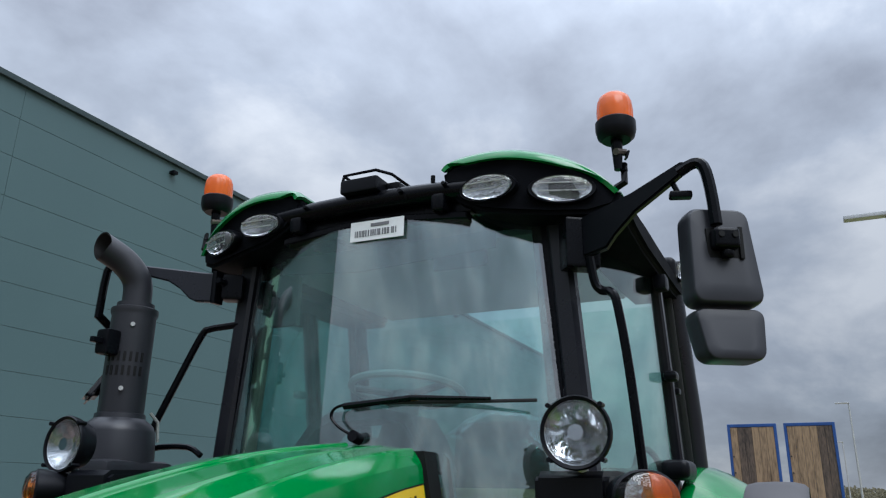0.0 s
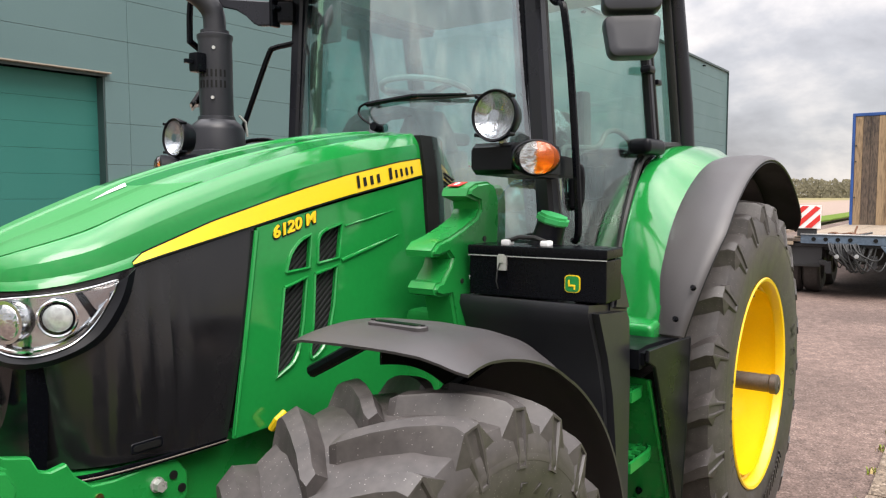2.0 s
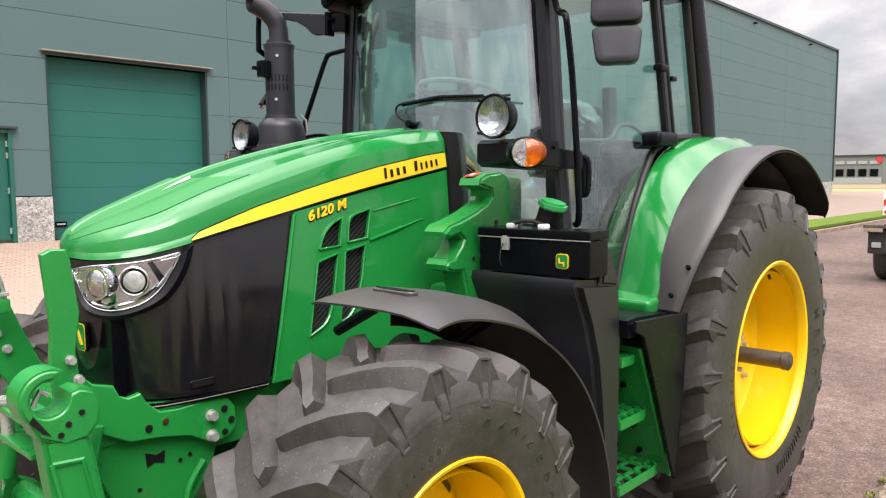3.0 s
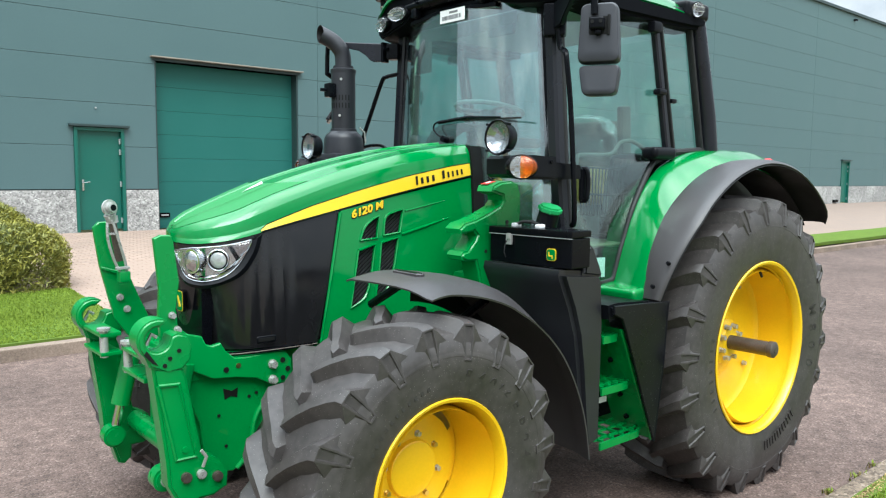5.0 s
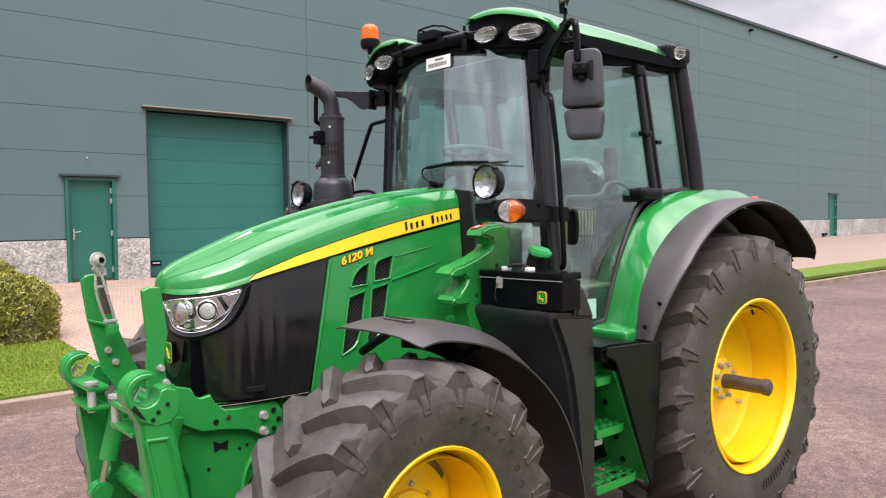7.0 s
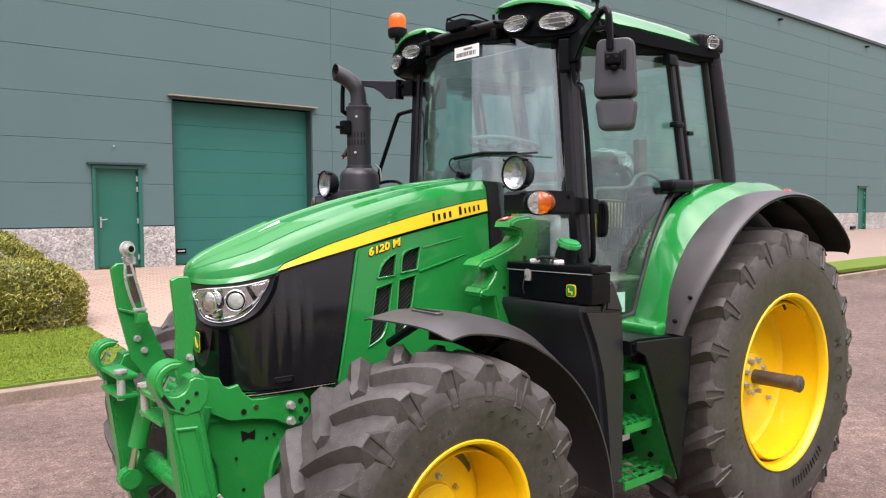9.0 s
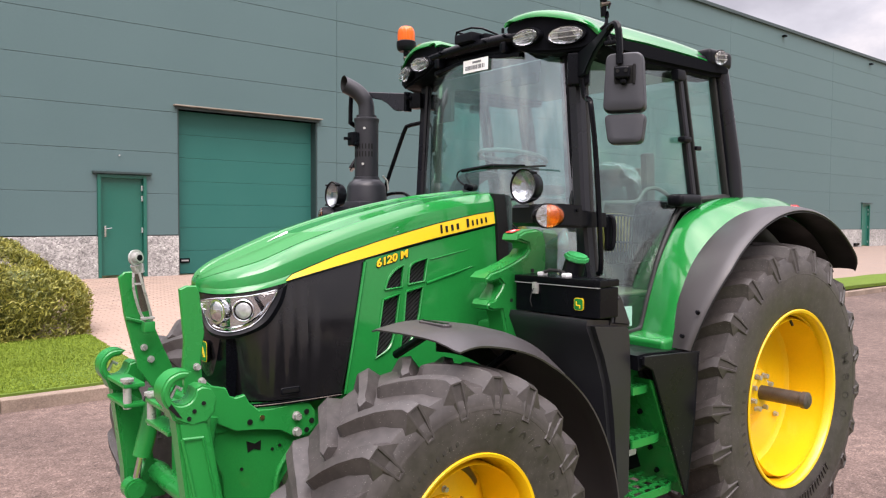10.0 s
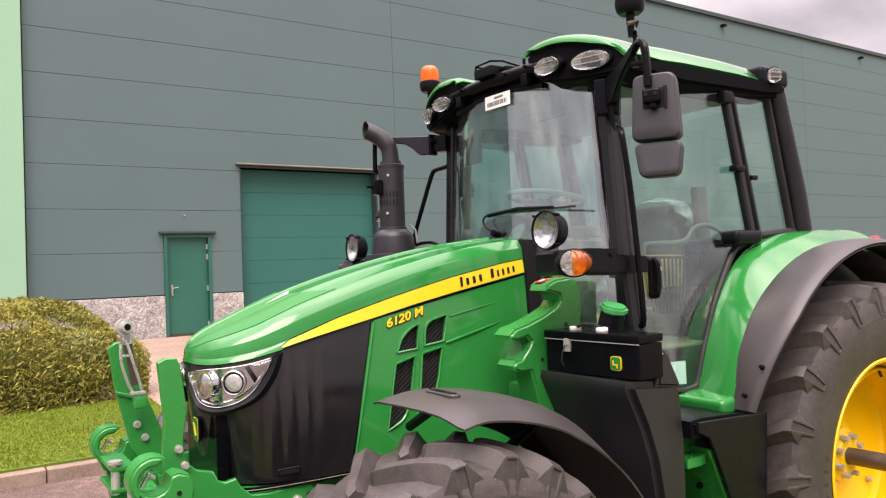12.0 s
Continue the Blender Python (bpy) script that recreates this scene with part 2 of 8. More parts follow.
AMBERLENS = lens_material("amber_indicator_lens", (0.96, 0.17, 0.006), 0.1, 0.8)
CLEAR = lens_material("clear_lens", (0.95, 0.96, 0.97), 0.03, 0.96)
REDL = lens_material("red_lens", (0.7, 0.01, 0.008), 0.15, 0.3)
GLASS = glass_material("tinted_cab_glass", (0.78, 0.96, 0.91), base=0.14, haze=0.006, clean=0.001)
WHEELG = material("grey_wheel_rim", (0.36, 0.365, 0.34), 0.5, vary=0.1, bump=0.05)
MAT = material("rubber_mat", (0.20, 0.20, 0.13), 0.8, vary=0.2, fine=150, bump=0.3)
SCREEN = glass_material("tinted_windscreen_glass", (0.66, 0.91, 0.90), base=0.28, haze=0.045, clean=0.0)
COVER = glass_material("clear_cover", (0.93, 0.94, 0.95), base=0.03)
FILM = glass_material("plastic_seat_film", (0.86, 0.88, 0.86), rough=0.12, base=0.1)
MIRROR = material("mirror_glass", (0.9, 0.9, 0.9), 0.02, metal=1.0, vary=0.0, bump=0)
WHITE = material("white_paper", (0.8, 0.8, 0.79), 0.6, vary=0.03, bump=0.02)
INK = material("black_print", (0.006, 0.006, 0.006), 0.6, vary=0.1, bump=0, spec=0.2)
PRINT = material("faded_print", (0.16, 0.16, 0.17), 0.7, vary=0.1, bump=0)
INTERIOR = material("grey_cab_trim", (0.105, 0.105, 0.095), 0.6, vary=0.12, fine=200, bump=0.15)
HEADLINER = material("grey_headliner", (0.40, 0.41, 0.40), 0.8, vary=0.1, fine=200, bump=0.2)
SEATM = material("seat_fabric", (0.10, 0.095, 0.07), 0.85, vary=0.2, fine=250, bump=0.3)
BASKET = material("ochre_floor_mat", (0.35, 0.24, 0.06), 0.7, vary=0.2, bump=0.1)
WALLP = material("dark_green_cladding", (0.070, 0.121, 0.124), 0.45, vary=0.06, scale=0.35, fine=30, bump=0.02, rvary=0.05, spec=0.4)
GATEP = material("green_gate_paint", (0.017, 0.112, 0.094), 0.45, vary=0.05, scale=0.8, fine=40, bump=0.02, spec=0.3)
DOORP = material("green_door_paint", (0.008, 0.10, 0.072), 0.38, vary=0.06, scale=1.2, fine=40, bump=0.02)
MINT = material("mint_green_cladding", (0.225, 0.41, 0.29), 0.55, vary=0.04, scale=0.4, bump=0.02, spec=0.2)
TRIMP = material("dark_trim_sheet", (0.022, 0.04, 0.04), 0.4, vary=0.1, bump=0.02)
LINTEL = material("weathered_lintel", (0.22, 0.195, 0.16), 0.6, vary=0.25, scale=2, bump=0.1)
DADO = aggregate_material("exposed_aggregate", (0.16, 0.155, 0.15), (0.31, 0.30, 0.285), (0.53, 0.52, 0.50), 0.026, 0.6)
ASPHALT = aggregate_material("asphalt", (0.062, 0.042, 0.035), (0.106, 0.073, 0.061), (0.19, 0.143, 0.122), 0.011)
KERBN = aggregate_material("mossy_old_kerb", (0.085, 0.062, 0.045), (0.175, 0.135, 0.10), (0.30, 0.24, 0.19), 0.016)
STRAW = material("dry_grass", (0.34, 0.25, 0.11), 0.8, vary=0.3, scale=3, fine=20, bump=0, island=0.5)
PAVER = material("clay_block_paving", (0.285, 0.205, 0.160), 0.85, vary=0.14, scale=1.2, fine=60, bump=0.2, island=0.25)
JOINT = material("paving_sand", (0.21, 0.155, 0.122), 0.9, vary=0.2, scale=2, fine=70, bump=0.4)
KERB = material("concrete_kerb", (0.215, 0.165, 0.130), 0.9, vary=0.3, scale=4, fine=70, bump=0.5, dist=0.006, band=0.15, spec=0.15)
SOIL = material("verge_soil", (0.090, 0.136, 0.024), 0.95, vary=0.2, scale=3, fine=40, bump=0.3, dist=0.015, spec=0.08)
FIELD = material("far_field", (0.20, 0.20, 0.085), 0.95, vary=0.35, scale=0.03, fine=0.6, bump=0.2)
GRASS = material("grass_blades", (0.154, 0.214, 0.026), 0.8, vary=0.14, scale=0.8, fine=3, bump=0, island=0.08, spec=0.12)
LEAF = material("hedge_leaves", (0.122, 0.142, 0.021), 0.6, vary=0.25, scale=1.0, fine=8, bump=0, island=0.3, tone=(0.31, 0.285, 0.043))
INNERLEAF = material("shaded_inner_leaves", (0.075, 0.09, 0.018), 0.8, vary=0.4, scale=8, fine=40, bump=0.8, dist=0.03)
TWIG = material("hedge_twigs", (0.07, 0.05, 0.03), 0.9, vary=0.3, bump=0.3)
TREE = material("far_woodland", (0.15, 0.135, 0.085), 0.9, vary=0.25, scale=0.15, fine=1.5, bump=0, island=0.3)
TAN = material("bare_field", (0.205, 0.155, 0.09), 0.95, vary=0.2, scale=0.05, fine=0.8, bump=0)
MEADOW = material("far_meadow", (0.14, 0.12, 0.045), 0.95, vary=0.2, scale=0.05, fine=0.8, bump=0)
BLUE = material("blue_trailer_paint", (0.014, 0.06, 0.22), 0.5, vary=0.3, scale=3, bump=0.1)
TIMBER = material("worn_ramp_timber", (0.14, 0.088, 0.05), 0.85, vary=0.5, scale=5, fine=40, bump=0.5, island=0.25, tone=(0.28, 0.195, 0.115), stretch=(1, 1, 0.14), band=0.13)
DARKTIMBER = material("oil_stained_timber", (0.045, 0.034, 0.028), 0.85, vary=0.5, scale=5, fine=40, bump=0.5, tone=(0.13, 0.095, 0.07), stretch=(1, 1, 0.2), band=0.14)
GREASE = material("dirty_chassis", (0.02, 0.02, 0.022), 0.6, vary=0.4, scale=9, bump=0.4)
REDP = material("red_warning_paint", (0.62, 0.03, 0.025), 0.5, vary=0.1, bump=0.02)
WHITEP = material("white_warning_paint", (0.78, 0.77, 0.75), 0.5, vary=0.06, bump=0.02)
GALV = material("galvanised_post", (0.42, 0.43, 0.43), 0.5, metal=0.5, vary=0.12, bump=0.05)
SHED = material("far_shed_sheet", (0.16, 0.17, 0.165), 0.6, vary=0.12, scale=0.3, bump=0)
SPLASHED = material("mud_splashed_plastic", (0.0040, 0.0043, 0.0056), 0.34, vary=0.25, scale=3, fine=300, bump=0.1, dist=0.0012, spec=0.2, specks=0.15, speck_scale=75)
KHAKI = material("khaki_pillar_trim", (0.30, 0.28, 0.21), 0.7, vary=0.1, fine=200, bump=0.1)
WORNBLUE = material("worn_blue_beam", (0.085, 0.12, 0.165), 0.6, vary=0.35, scale=4, fine=30, bump=0.15)
MESHP = material("vent_mesh_plastic", (0.018, 0.018, 0.019), 0.35, vary=0.2, scale=5, fine=200, bump=0.05)
ANTIGLARE = material("matt_green_film", (0.022, 0.172, 0.045), 0.62, vary=0.06, scale=3, fine=200, bump=0.05, spec=0.3)
STONEDECK = material("weathered_deck_planks", (0.21, 0.165, 0.12), 0.85, vary=0.4, scale=2.5, fine=40, bump=0.4, island=0.25)
RUST = material("rusty_chain", (0.12, 0.055, 0.03), 0.8, vary=0.4, scale=20, bump=0.4)


# ---- mesh helpers ----
def thing(name, label, category, at=(0, 0, 0), group="", kind=""):
    e = new(name)
    e.empty_display_size = 0.2
    e.location = at
    return tagged(e, label, category, group, kind)


def finish(bm, mat, sharp=38):
    bmesh.ops.recalc_face_normals(bm, faces=bm.faces[:])
    lim = radians(sharp)
    for f in bm.faces:
        f.smooth = True
    for e in bm.edges:
        if len(e.link_faces) == 2 and e.calc_face_angle(0) > lim:
            e.smooth = False
    # normals weighted by face area, so that broad faces stay flat beside their rounded edges
    weighted = None
    if len(bm.verts) < 15000:
        bm.verts.index_update()
        bm.faces.index_update()
        found = {}
        for v in bm.verts:
            left = set(v.link_faces)
            while left:
                fan = [left.pop()]
                for q in fan:
                    for e in q.edges:
                        if e.smooth and v in e.verts:
                            for r in e.link_faces:
                                if r in left:
                                    left.discard(r)
                                    fan.append(r)
                n = Vector((0, 0, 0))
                for q in fan:
                    n += q.normal * q.calc_area()
                n = n.normalized() if n.length > 1e-12 else fan[0].normal.copy()
                for q in fan:
                    found[(q.index, v.index)] = n
        weighted = [found[(q.index, v.index)] for q in bm.faces for v in q.verts]
    me = bpy.data.meshes.new("mesh")
    bm.to_mesh(me)
    bm.free()
    if weighted:
        me.normals_split_custom_set(weighted)
    me.materials.append(mat)
    return me


def part(name, bm, mat, parent=None, label="", sharp=38):
    """Links a bmesh as one mesh object, in world places, under a thing or a part."""
    ob = new(name, finish(bm, mat, sharp))
    if parent is not None:
        ob.parent = parent
        base = parent
        off = Vector((0, 0, 0))
        while base is not None:
            off += base.location
            base = base.parent
        ob.location = -off
    if label:
        tagged(ob, label)
    return ob


def solo(name, bm, mat, label, category, group="", kind="", sharp=38):
    return tagged(part(name, bm, mat, None, "", sharp), label, category, group, kind)


def merge(bm, other):
    me = bpy.data.meshes.new("tmp")
    other.to_mesh(me)
    other.free()
    bm.from_mesh(me)
    bpy.data.meshes.remove(me)
    return bm


def box(c, s, turn=(0, 0, 0), bevel=0.0, seg=2, bm=None):
    b = bmesh.new()
    bmesh.ops.create_cube(b, size=1.0)
    bmesh.ops.scale(b, vec=s, verts=b.verts)
    if bevel:
        bmesh.ops.bevel(b, geom=b.edges[:], offset=min(bevel, min(s) * 0.49), segments=seg, affect="EDGES", profile=0.6)
    bmesh.ops.transform(b, matrix=pose(*c, *turn), verts=b.verts)
    return merge(bm, b) if bm is not None else b


def prism(pts, a0, a1, axis="y", bevel=0.0, seg=1, bm=None):
    """A flat outline, extruded from a0 to a1. Outline in (x, z) for axis y, (y, z) for x, (x, y) for z."""
    b = bmesh.new()

    def put(p, a):
        return {"y": (p[0], a, p[1]), "x": (a, p[0], p[1]), "z": (p[0], p[1], a)}[axis]
    r0 = [b.verts.new(put(p, a0)) for p in pts]
    r1 = [b.verts.new(put(p, a1)) for p in pts]
    n = len(pts)
    caps = [b.faces.new(r0), b.faces.new(r1[::-1])]
    for i in range(n):
        b.faces.new((r0[i], r1[i], r1[(i + 1) % n], r0[(i + 1) % n]))
    bmesh.ops.recalc_face_normals(b, faces=b.faces[:])
    if bevel:
        edges = [e for e in b.edges if any(f in caps for f in e.link_faces)]
        bmesh.ops.bevel(b, geom=edges, offset=bevel, segments=seg, affect="EDGES", clamp_overlap=True)
    return merge(bm, b) if bm is not None else b


def catmull(pts, n=6, closed=False):
    P = [Vector(p) for p in pts]
    out = []
    m = len(P)
    for i in range(m if closed else m - 1):
        p0, p1, p2, p3 = (P[(i - 1) % m] if closed or i else P[0], P[i], P[(i + 1) % m], P[(i + 2) % m] if closed or i + 2 < m else P[-1])
        for k in range(n):
            t = k / n
            out.append(0.5 * ((2 * p1) + (p2 - p0) * t + (2 * p0 - 5 * p1 + 4 * p2 - p3) * t * t + (3 * p1 - p0 - 3 * p2 + p3) * t ** 3))
    if not closed:
        out.append(P[-1])
    return out


def tube(pts, r, segs=10, bm=None, smooth=0, flat=1.0):
    """A round bar along points; r may be a list. flat squeezes it along its second axis."""
    P = catmull(pts, smooth) if smooth else [Vector(p) for p in pts]
    R = r if isinstance(r, (list, tuple)) else [r] * len(P)
    if len(R) != len(P):
        R = [R[min(len(R) - 1, int(i * len(R) / len(P)))] for i in range(len(P))]
    b = bmesh.new()
    d = (P[1] - P[0]).normalized()
    u = d.orthogonal().normalized()
    rings = []
    for i, p in enumerate(P):
        t = ((P[i] - P[i - 1]).normalized() if i else d) + ((P[i + 1] - P[i]).normalized() if i + 1 < len(P) else Vector())
        t = t.normalized() if t.length > 1e-6 else d
        u = (u - t * u.dot(t)).normalized()
        v = t.cross(u)
        rings.append([b.verts.new(p + R[i] * (math.cos(a) * u + flat * math.sin(a) * v)) for a in (2 * math.pi * k / segs for k in range(segs))])
    for a, c in zip(rings, rings[1:]):
        for k in range(segs):
            b.faces.new((a[k], a[(k + 1) % segs], c[(k + 1) % segs], c[k]))
    b.faces.new(rings[0][::-1])
    b.faces.new(rings[-1])
    return merge(bm, b) if bm is not None else b


def lathe(profile, centre, axis="y", segs=48, bm=None, closed=False, skip=None, caps=True):
    """Turns a profile of (radius, along) round an axis through centre."""
    b = bmesh.new()
    rings = []
    for r, a in profile:
        ring = []
        for k in range(segs):
            t = 2 * math.pi * k / segs
            c, s = r * math.cos(t), r * math.sin(t)
            p = {"y": (s, a, c), "x": (a, c, s), "z": (c, s, a)}[axis]
            ring.append(b.verts.new(Vector(centre) + Vector(p)))
        rings.append(ring)
    pairs = list(zip(range(len(rings)), range(1, len(rings))))
    if closed:
        pairs.append((len(rings) - 1, 0))
    for i, j in pairs:
        for k in range(segs):
            if skip and skip(i, k):
                continue
            b.faces.new((rings[i][k], rings[i][(k + 1) % segs], rings[j][(k + 1) % segs], rings[j][k]))
    if caps and not closed:
        for ring, r in ((rings[0], profile[0][0]), (rings[-1], profile[-1][0])):
            if 1e-5 < r < 0.12:
                b.faces.new(ring)
    bmesh.ops.remove_doubles(b, verts=b.verts[:], dist=1e-5)
    return merge(bm, b) if bm is not None else b


def disc(centre, normal, r, depth, segs=20, bm=None, bevel=0.0):
    """A short round bar whose face looks along normal."""
    b = bmesh.new()
    bmesh.ops.create_cone(b, cap_ends=True, segments=segs, radius1=r, radius2=r, depth=depth)
    if bevel:
        bmesh.ops.bevel(b, geom=[e for e in b.edges if len(e.link_faces) == 2 and e.calc_face_angle(0) > 1], offset=bevel, segments=2, affect="EDGES")
    q = Vector(normal).normalized().to_track_quat("Z", "Y").to_matrix().to_4x4()
    bmesh.ops.transform(b, matrix=Matrix.Translation(centre) @ q, verts=b.verts)
    return merge(bm, b) if bm is not None else b


def bolt(centre, normal, r, depth=0.014, bm=None):
    b = disc(centre, normal, r * 1.25, 0.005, 14)
    disc(Vector(centre) + Vector(normal).normalized() * depth * 0.5, normal, r, depth, 6, bm=b)
    return merge(bm, b) if bm is not None else b


def sheet(rows, thick=0.0, bm=None, closed=False):
    """A surface through rows of points; with thickness it gets a back and rims."""
    b = bmesh.new()
    V = [[b.verts.new(p) for p in row] for row in rows]
    n = len(rows[0])
    for i in range(len(V) - 1):
        for j in range(n if closed else n - 1):
            b.faces.new((V[i][j], V[i][(j + 1) % n], V[i + 1][(j + 1) % n], V[i + 1][j]))
    bmesh.ops.recalc_face_normals(b, faces=b.faces[:])
    if thick:
        bmesh.ops.solidify(b, geom=b.faces[:], thickness=thick)
    return merge(bm, b) if bm is not None else b


def lettering(name, text, size, m, mat, parent, extrude=0.001, label="", bold=0.0):
    c = bpy.data.curves.new(name, "FONT")
    c.body, c.size, c.extrude, c.align_x, c.align_y = text, size, extrude, "CENTER", "CENTER"
    c.resolution_u, c.offset = 3, bold
    tmp = bpy.data.objects.new("tmp", c)
    scene.collection.objects.link(tmp)
    bpy.context.view_layer.update()
    me = bpy.data.meshes.new_from_object(tmp.evaluated_get(bpy.context.evaluated_depsgraph_get()))
    bpy.data.objects.remove(tmp)
    bpy.data.curves.remove(c)
    me.transform(m)
    me.materials.clear()
    me.materials.append(mat)
    ob = new(name, me)
    ob.parent = parent
    if label:
        tagged(ob, label)
    return ob


def axes(origin, X, Z):
    """A pose whose x axis is X and whose z axis is Z."""
    Z = Vector(Z).normalized()
    X = (Vector(X) - Z * Vector(X).dot(Z)).normalized()
    Y = Z.cross(X)
    m = Matrix((X, Y, Z)).transposed().to_4x4()
    m.translation = origin
    return m


def rounded(x0, x1, z0, z1, r, n=4):
    pts = []
    for cx, cz, a0 in ((x1 - r, z1 - r, 0), (x0 + r, z1 - r, 90), (x0 + r, z0 + r, 180), (x1 - r, z0 + r, 270)):
        for k in range(n + 1):
            a = radians(a0 + 90 * k / n)
            pts.append((cx + r * math.cos(a), cz + r * math.sin(a)))
    return pts


# ---- the ground ----
ROAD_FAR, ROAD_NEAR, WALL_Y, YARD_Z = 4.7, -1.57, 14.0, 0.52


def yard_z(y):
    """The yard climbs from the kerb to the wall."""
    return 0.115 + (YARD_Z - 0.115) * min(max((y - 4.85) / (WALL_Y - 4.85), 0), 1)


def make_ground():
    b = bmesh.new()
    xs = [-1500, -300, -60, -12, 0, 12, 30, 60, 120, 300, 700, 1500]
    ys = [-1500, -300, -60, -12, 0, 12, 30, 60, 120, 300, 700, 1500]
    sheet([[(x, y, -0.05) for x in xs] for y in ys], bm=b)
    solo("ground", b, FIELD, "flat rough field reaching to the horizon", "ground", kind="structure")
    b = bmesh.new()
    sheet([[(x, y, 0.0) for y in np.linspace(ROAD_NEAR - 0.02, ROAD_FAR + 0.02, 9)] for x in (-80, -20, -5, 0, 5, 20, 60, 140)], bm=b)
    solo("road", b, ASPHALT, "worn reddish grey asphalt road", "road", kind="structure")
    # the yard in front of the building, and its bed of sand under the blocks
    b = bmesh.new()
    sheet([[(x, y, yard_z(y) - 0.012) for y in (4.84, 8, 11, WALL_Y + 0.1)] for x in (-80, -5, 10, 40, 140)], bm=b)
    solo("pavement", b, JOINT, "pale brick-paved yard sloping up to the building", "pavement", kind="structure")
    for name, x0, x1, y0, y1, h in (("verge_west", -60, -1.55, 4.84, 7.5, 0.03), ("verge_east", 9.5, 70, 4.84, 5.95, 0.03)):
        b = bmesh.new()
        sheet([[(x, y, yard_z(y) + h + 0.02 * noise.noise((x, y, 3))) for y in np.linspace(y0, y1, 8)] for x in np.linspace(x0, x1, 50)], 0.08, bm=b)
        solo(name, b, SOIL, "mown grass verge behind a concrete kerb", "verge", kind="structure")
    b = bmesh.new()
    sheet([[(x, y, 0.05 + 0.015 * noise.noise((x * 2, y * 2, 7)) + 0.012 * max(0, -1.9 - y)) for y in (-1.695, -1.9, -2.1, -2.6, -3.4, -4.2)] for x in np.linspace(-40, 60, 90)], bm=b)
    solo("verge_south", b, SOIL, "mown grass verge beside the road", "verge", kind="structure")


make_ground()
# out of view; added so black panels mirror grey asphalt instead of grass
yard = bmesh.new()
sheet([[(x, y, 0.07) for y in (-4.1, -8, -20, -60)] for x in (-80, -20, -5, 14)], bm=yard)
solo("unseen_asphalt_south", yard, ASPHALT, "unseen asphalt added so dark panels mirror grey ground", "road", kind="structure")


def make_kerb(name, y0, y1, z, xs, length, label, mat=KERB):
    k = tagged(new(name), label, "kerb", kind="structure")
    b = box((0, 0, 0), (length - 0.008, y1 - y0, 0.3), bevel=0.018, seg=2)
    me = finish(b, mat)
    n = int((xs[1] - xs[0]) / length)
    for i in range(n):
        ob = new("kerbstone", me)
        ob.parent = k
        ob.location = (xs[0] + (i + 0.5) * length, (y0 + y1) / 2 + random.uniform(-0.003, 0.003), z - 0.15 + random.uniform(-0.003, 0.003))
        ob.rotation_euler = (0, 0, random.uniform(-0.004, 0.004))
    return k


def blades(name, n, place, tall, label, mat=GRASS, wide=0.006):
    """Bent grass blades of two triangles and more, in one mesh."""
    v, f = [], []
    rng = random.Random(5)
    for _ in range(n):
        x, y, z = place(rng)
        a, h, w = rng.uniform(0, 6.28), tall * rng.uniform(0.5, 1.25), wide * rng.uniform(0.6, 1.4)
        lx, ly = math.cos(a) * h * rng.uniform(0.1, 0.7), math.sin(a) * h * rng.uniform(0.1, 0.7)
        px, py = -math.sin(a) * w, math.cos(a) * w
        i = len(v)
        v += [(x - px, y - py, z), (x + px, y + py, z), (x + lx * 0.4 + px * 0.7, y + ly * 0.4 + py * 0.7, z + h * 0.65), (x + lx * 0.4 - px * 0.7, y + ly * 0.4 - py * 0.7, z + h * 0.65), (x + lx, y + ly, z + h)]
        f += [(i, i + 1, i + 2, i + 3), (i + 3, i + 2, i + 4)]
    me = bpy.data.meshes.new(name)
    me.from_pydata(v, [], f)
    me.materials.append(mat)
    return tagged(new(name, me), label, "grass", kind="stuff")


def near_place(rng):
    x = rng.uniform(-4.2, 9.0)
    y = -1.765 - abs(rng.gauss(0, 0.5)) if rng.random() < 0.75 else rng.uniform(-4, -1.765)
    return x, y, 0.05


def west_place(rng):
    y = rng.uniform(4.86, 7.5)
    return rng.uniform(-7.5, -1.53), y, yard_z(y) + 0.03


def east_place(rng):
    x = 9.5 + abs(rng.gauss(0, 11))
    y = rng.uniform(4.86, 5.95) if rng.random() < 0.7 else 4.86 + abs(rng.gauss(0, 0.06)) - 0.05 * abs(noise.noise((x * 1.5, 2, 0)))
    return x, y, yard_z(y) + 0.03


blades("grass", 90000, near_place, 0.019, "short green mown grass beside the near kerb")
def straw_place(rng):
    x = rng.uniform(-4.2, 12.0)
    return x, -1.70 - abs(rng.gauss(0, 0.03)) - 0.02 * noise.noise((x * 2, 0, 0)), 0.05


def weed_place(rng):
    k = rng.randint(0, 46)
    c = -4 + k * 0.42 + 0.3 * noise.noise((k * 3.7, 1, 0))
    s = 0.02 + 0.05 * abs(noise.noise((k * 1.3, 5, 0)))
    return c + rng.gauss(0, s), -1.56 + rng.gauss(0, 0.016), 0.0


blades("grass", 14000, straw_place, 0.012, "dry yellow grass along the near kerb", STRAW)
blades("grass", 1500, weed_place, 0.03, "small yellowing weeds in the joint between kerb and road", STRAW)
blades("grass", 900, weed_place, 0.034, "small green weeds in the joint between kerb and road")
blades("grass", 120000, west_place, 0.018, "short bright green mown grass below the hedge", wide=0.0055)
blades("grass", 70000, east_place, 0.055, "short green mown grass along the far kerb", wide=0.012)


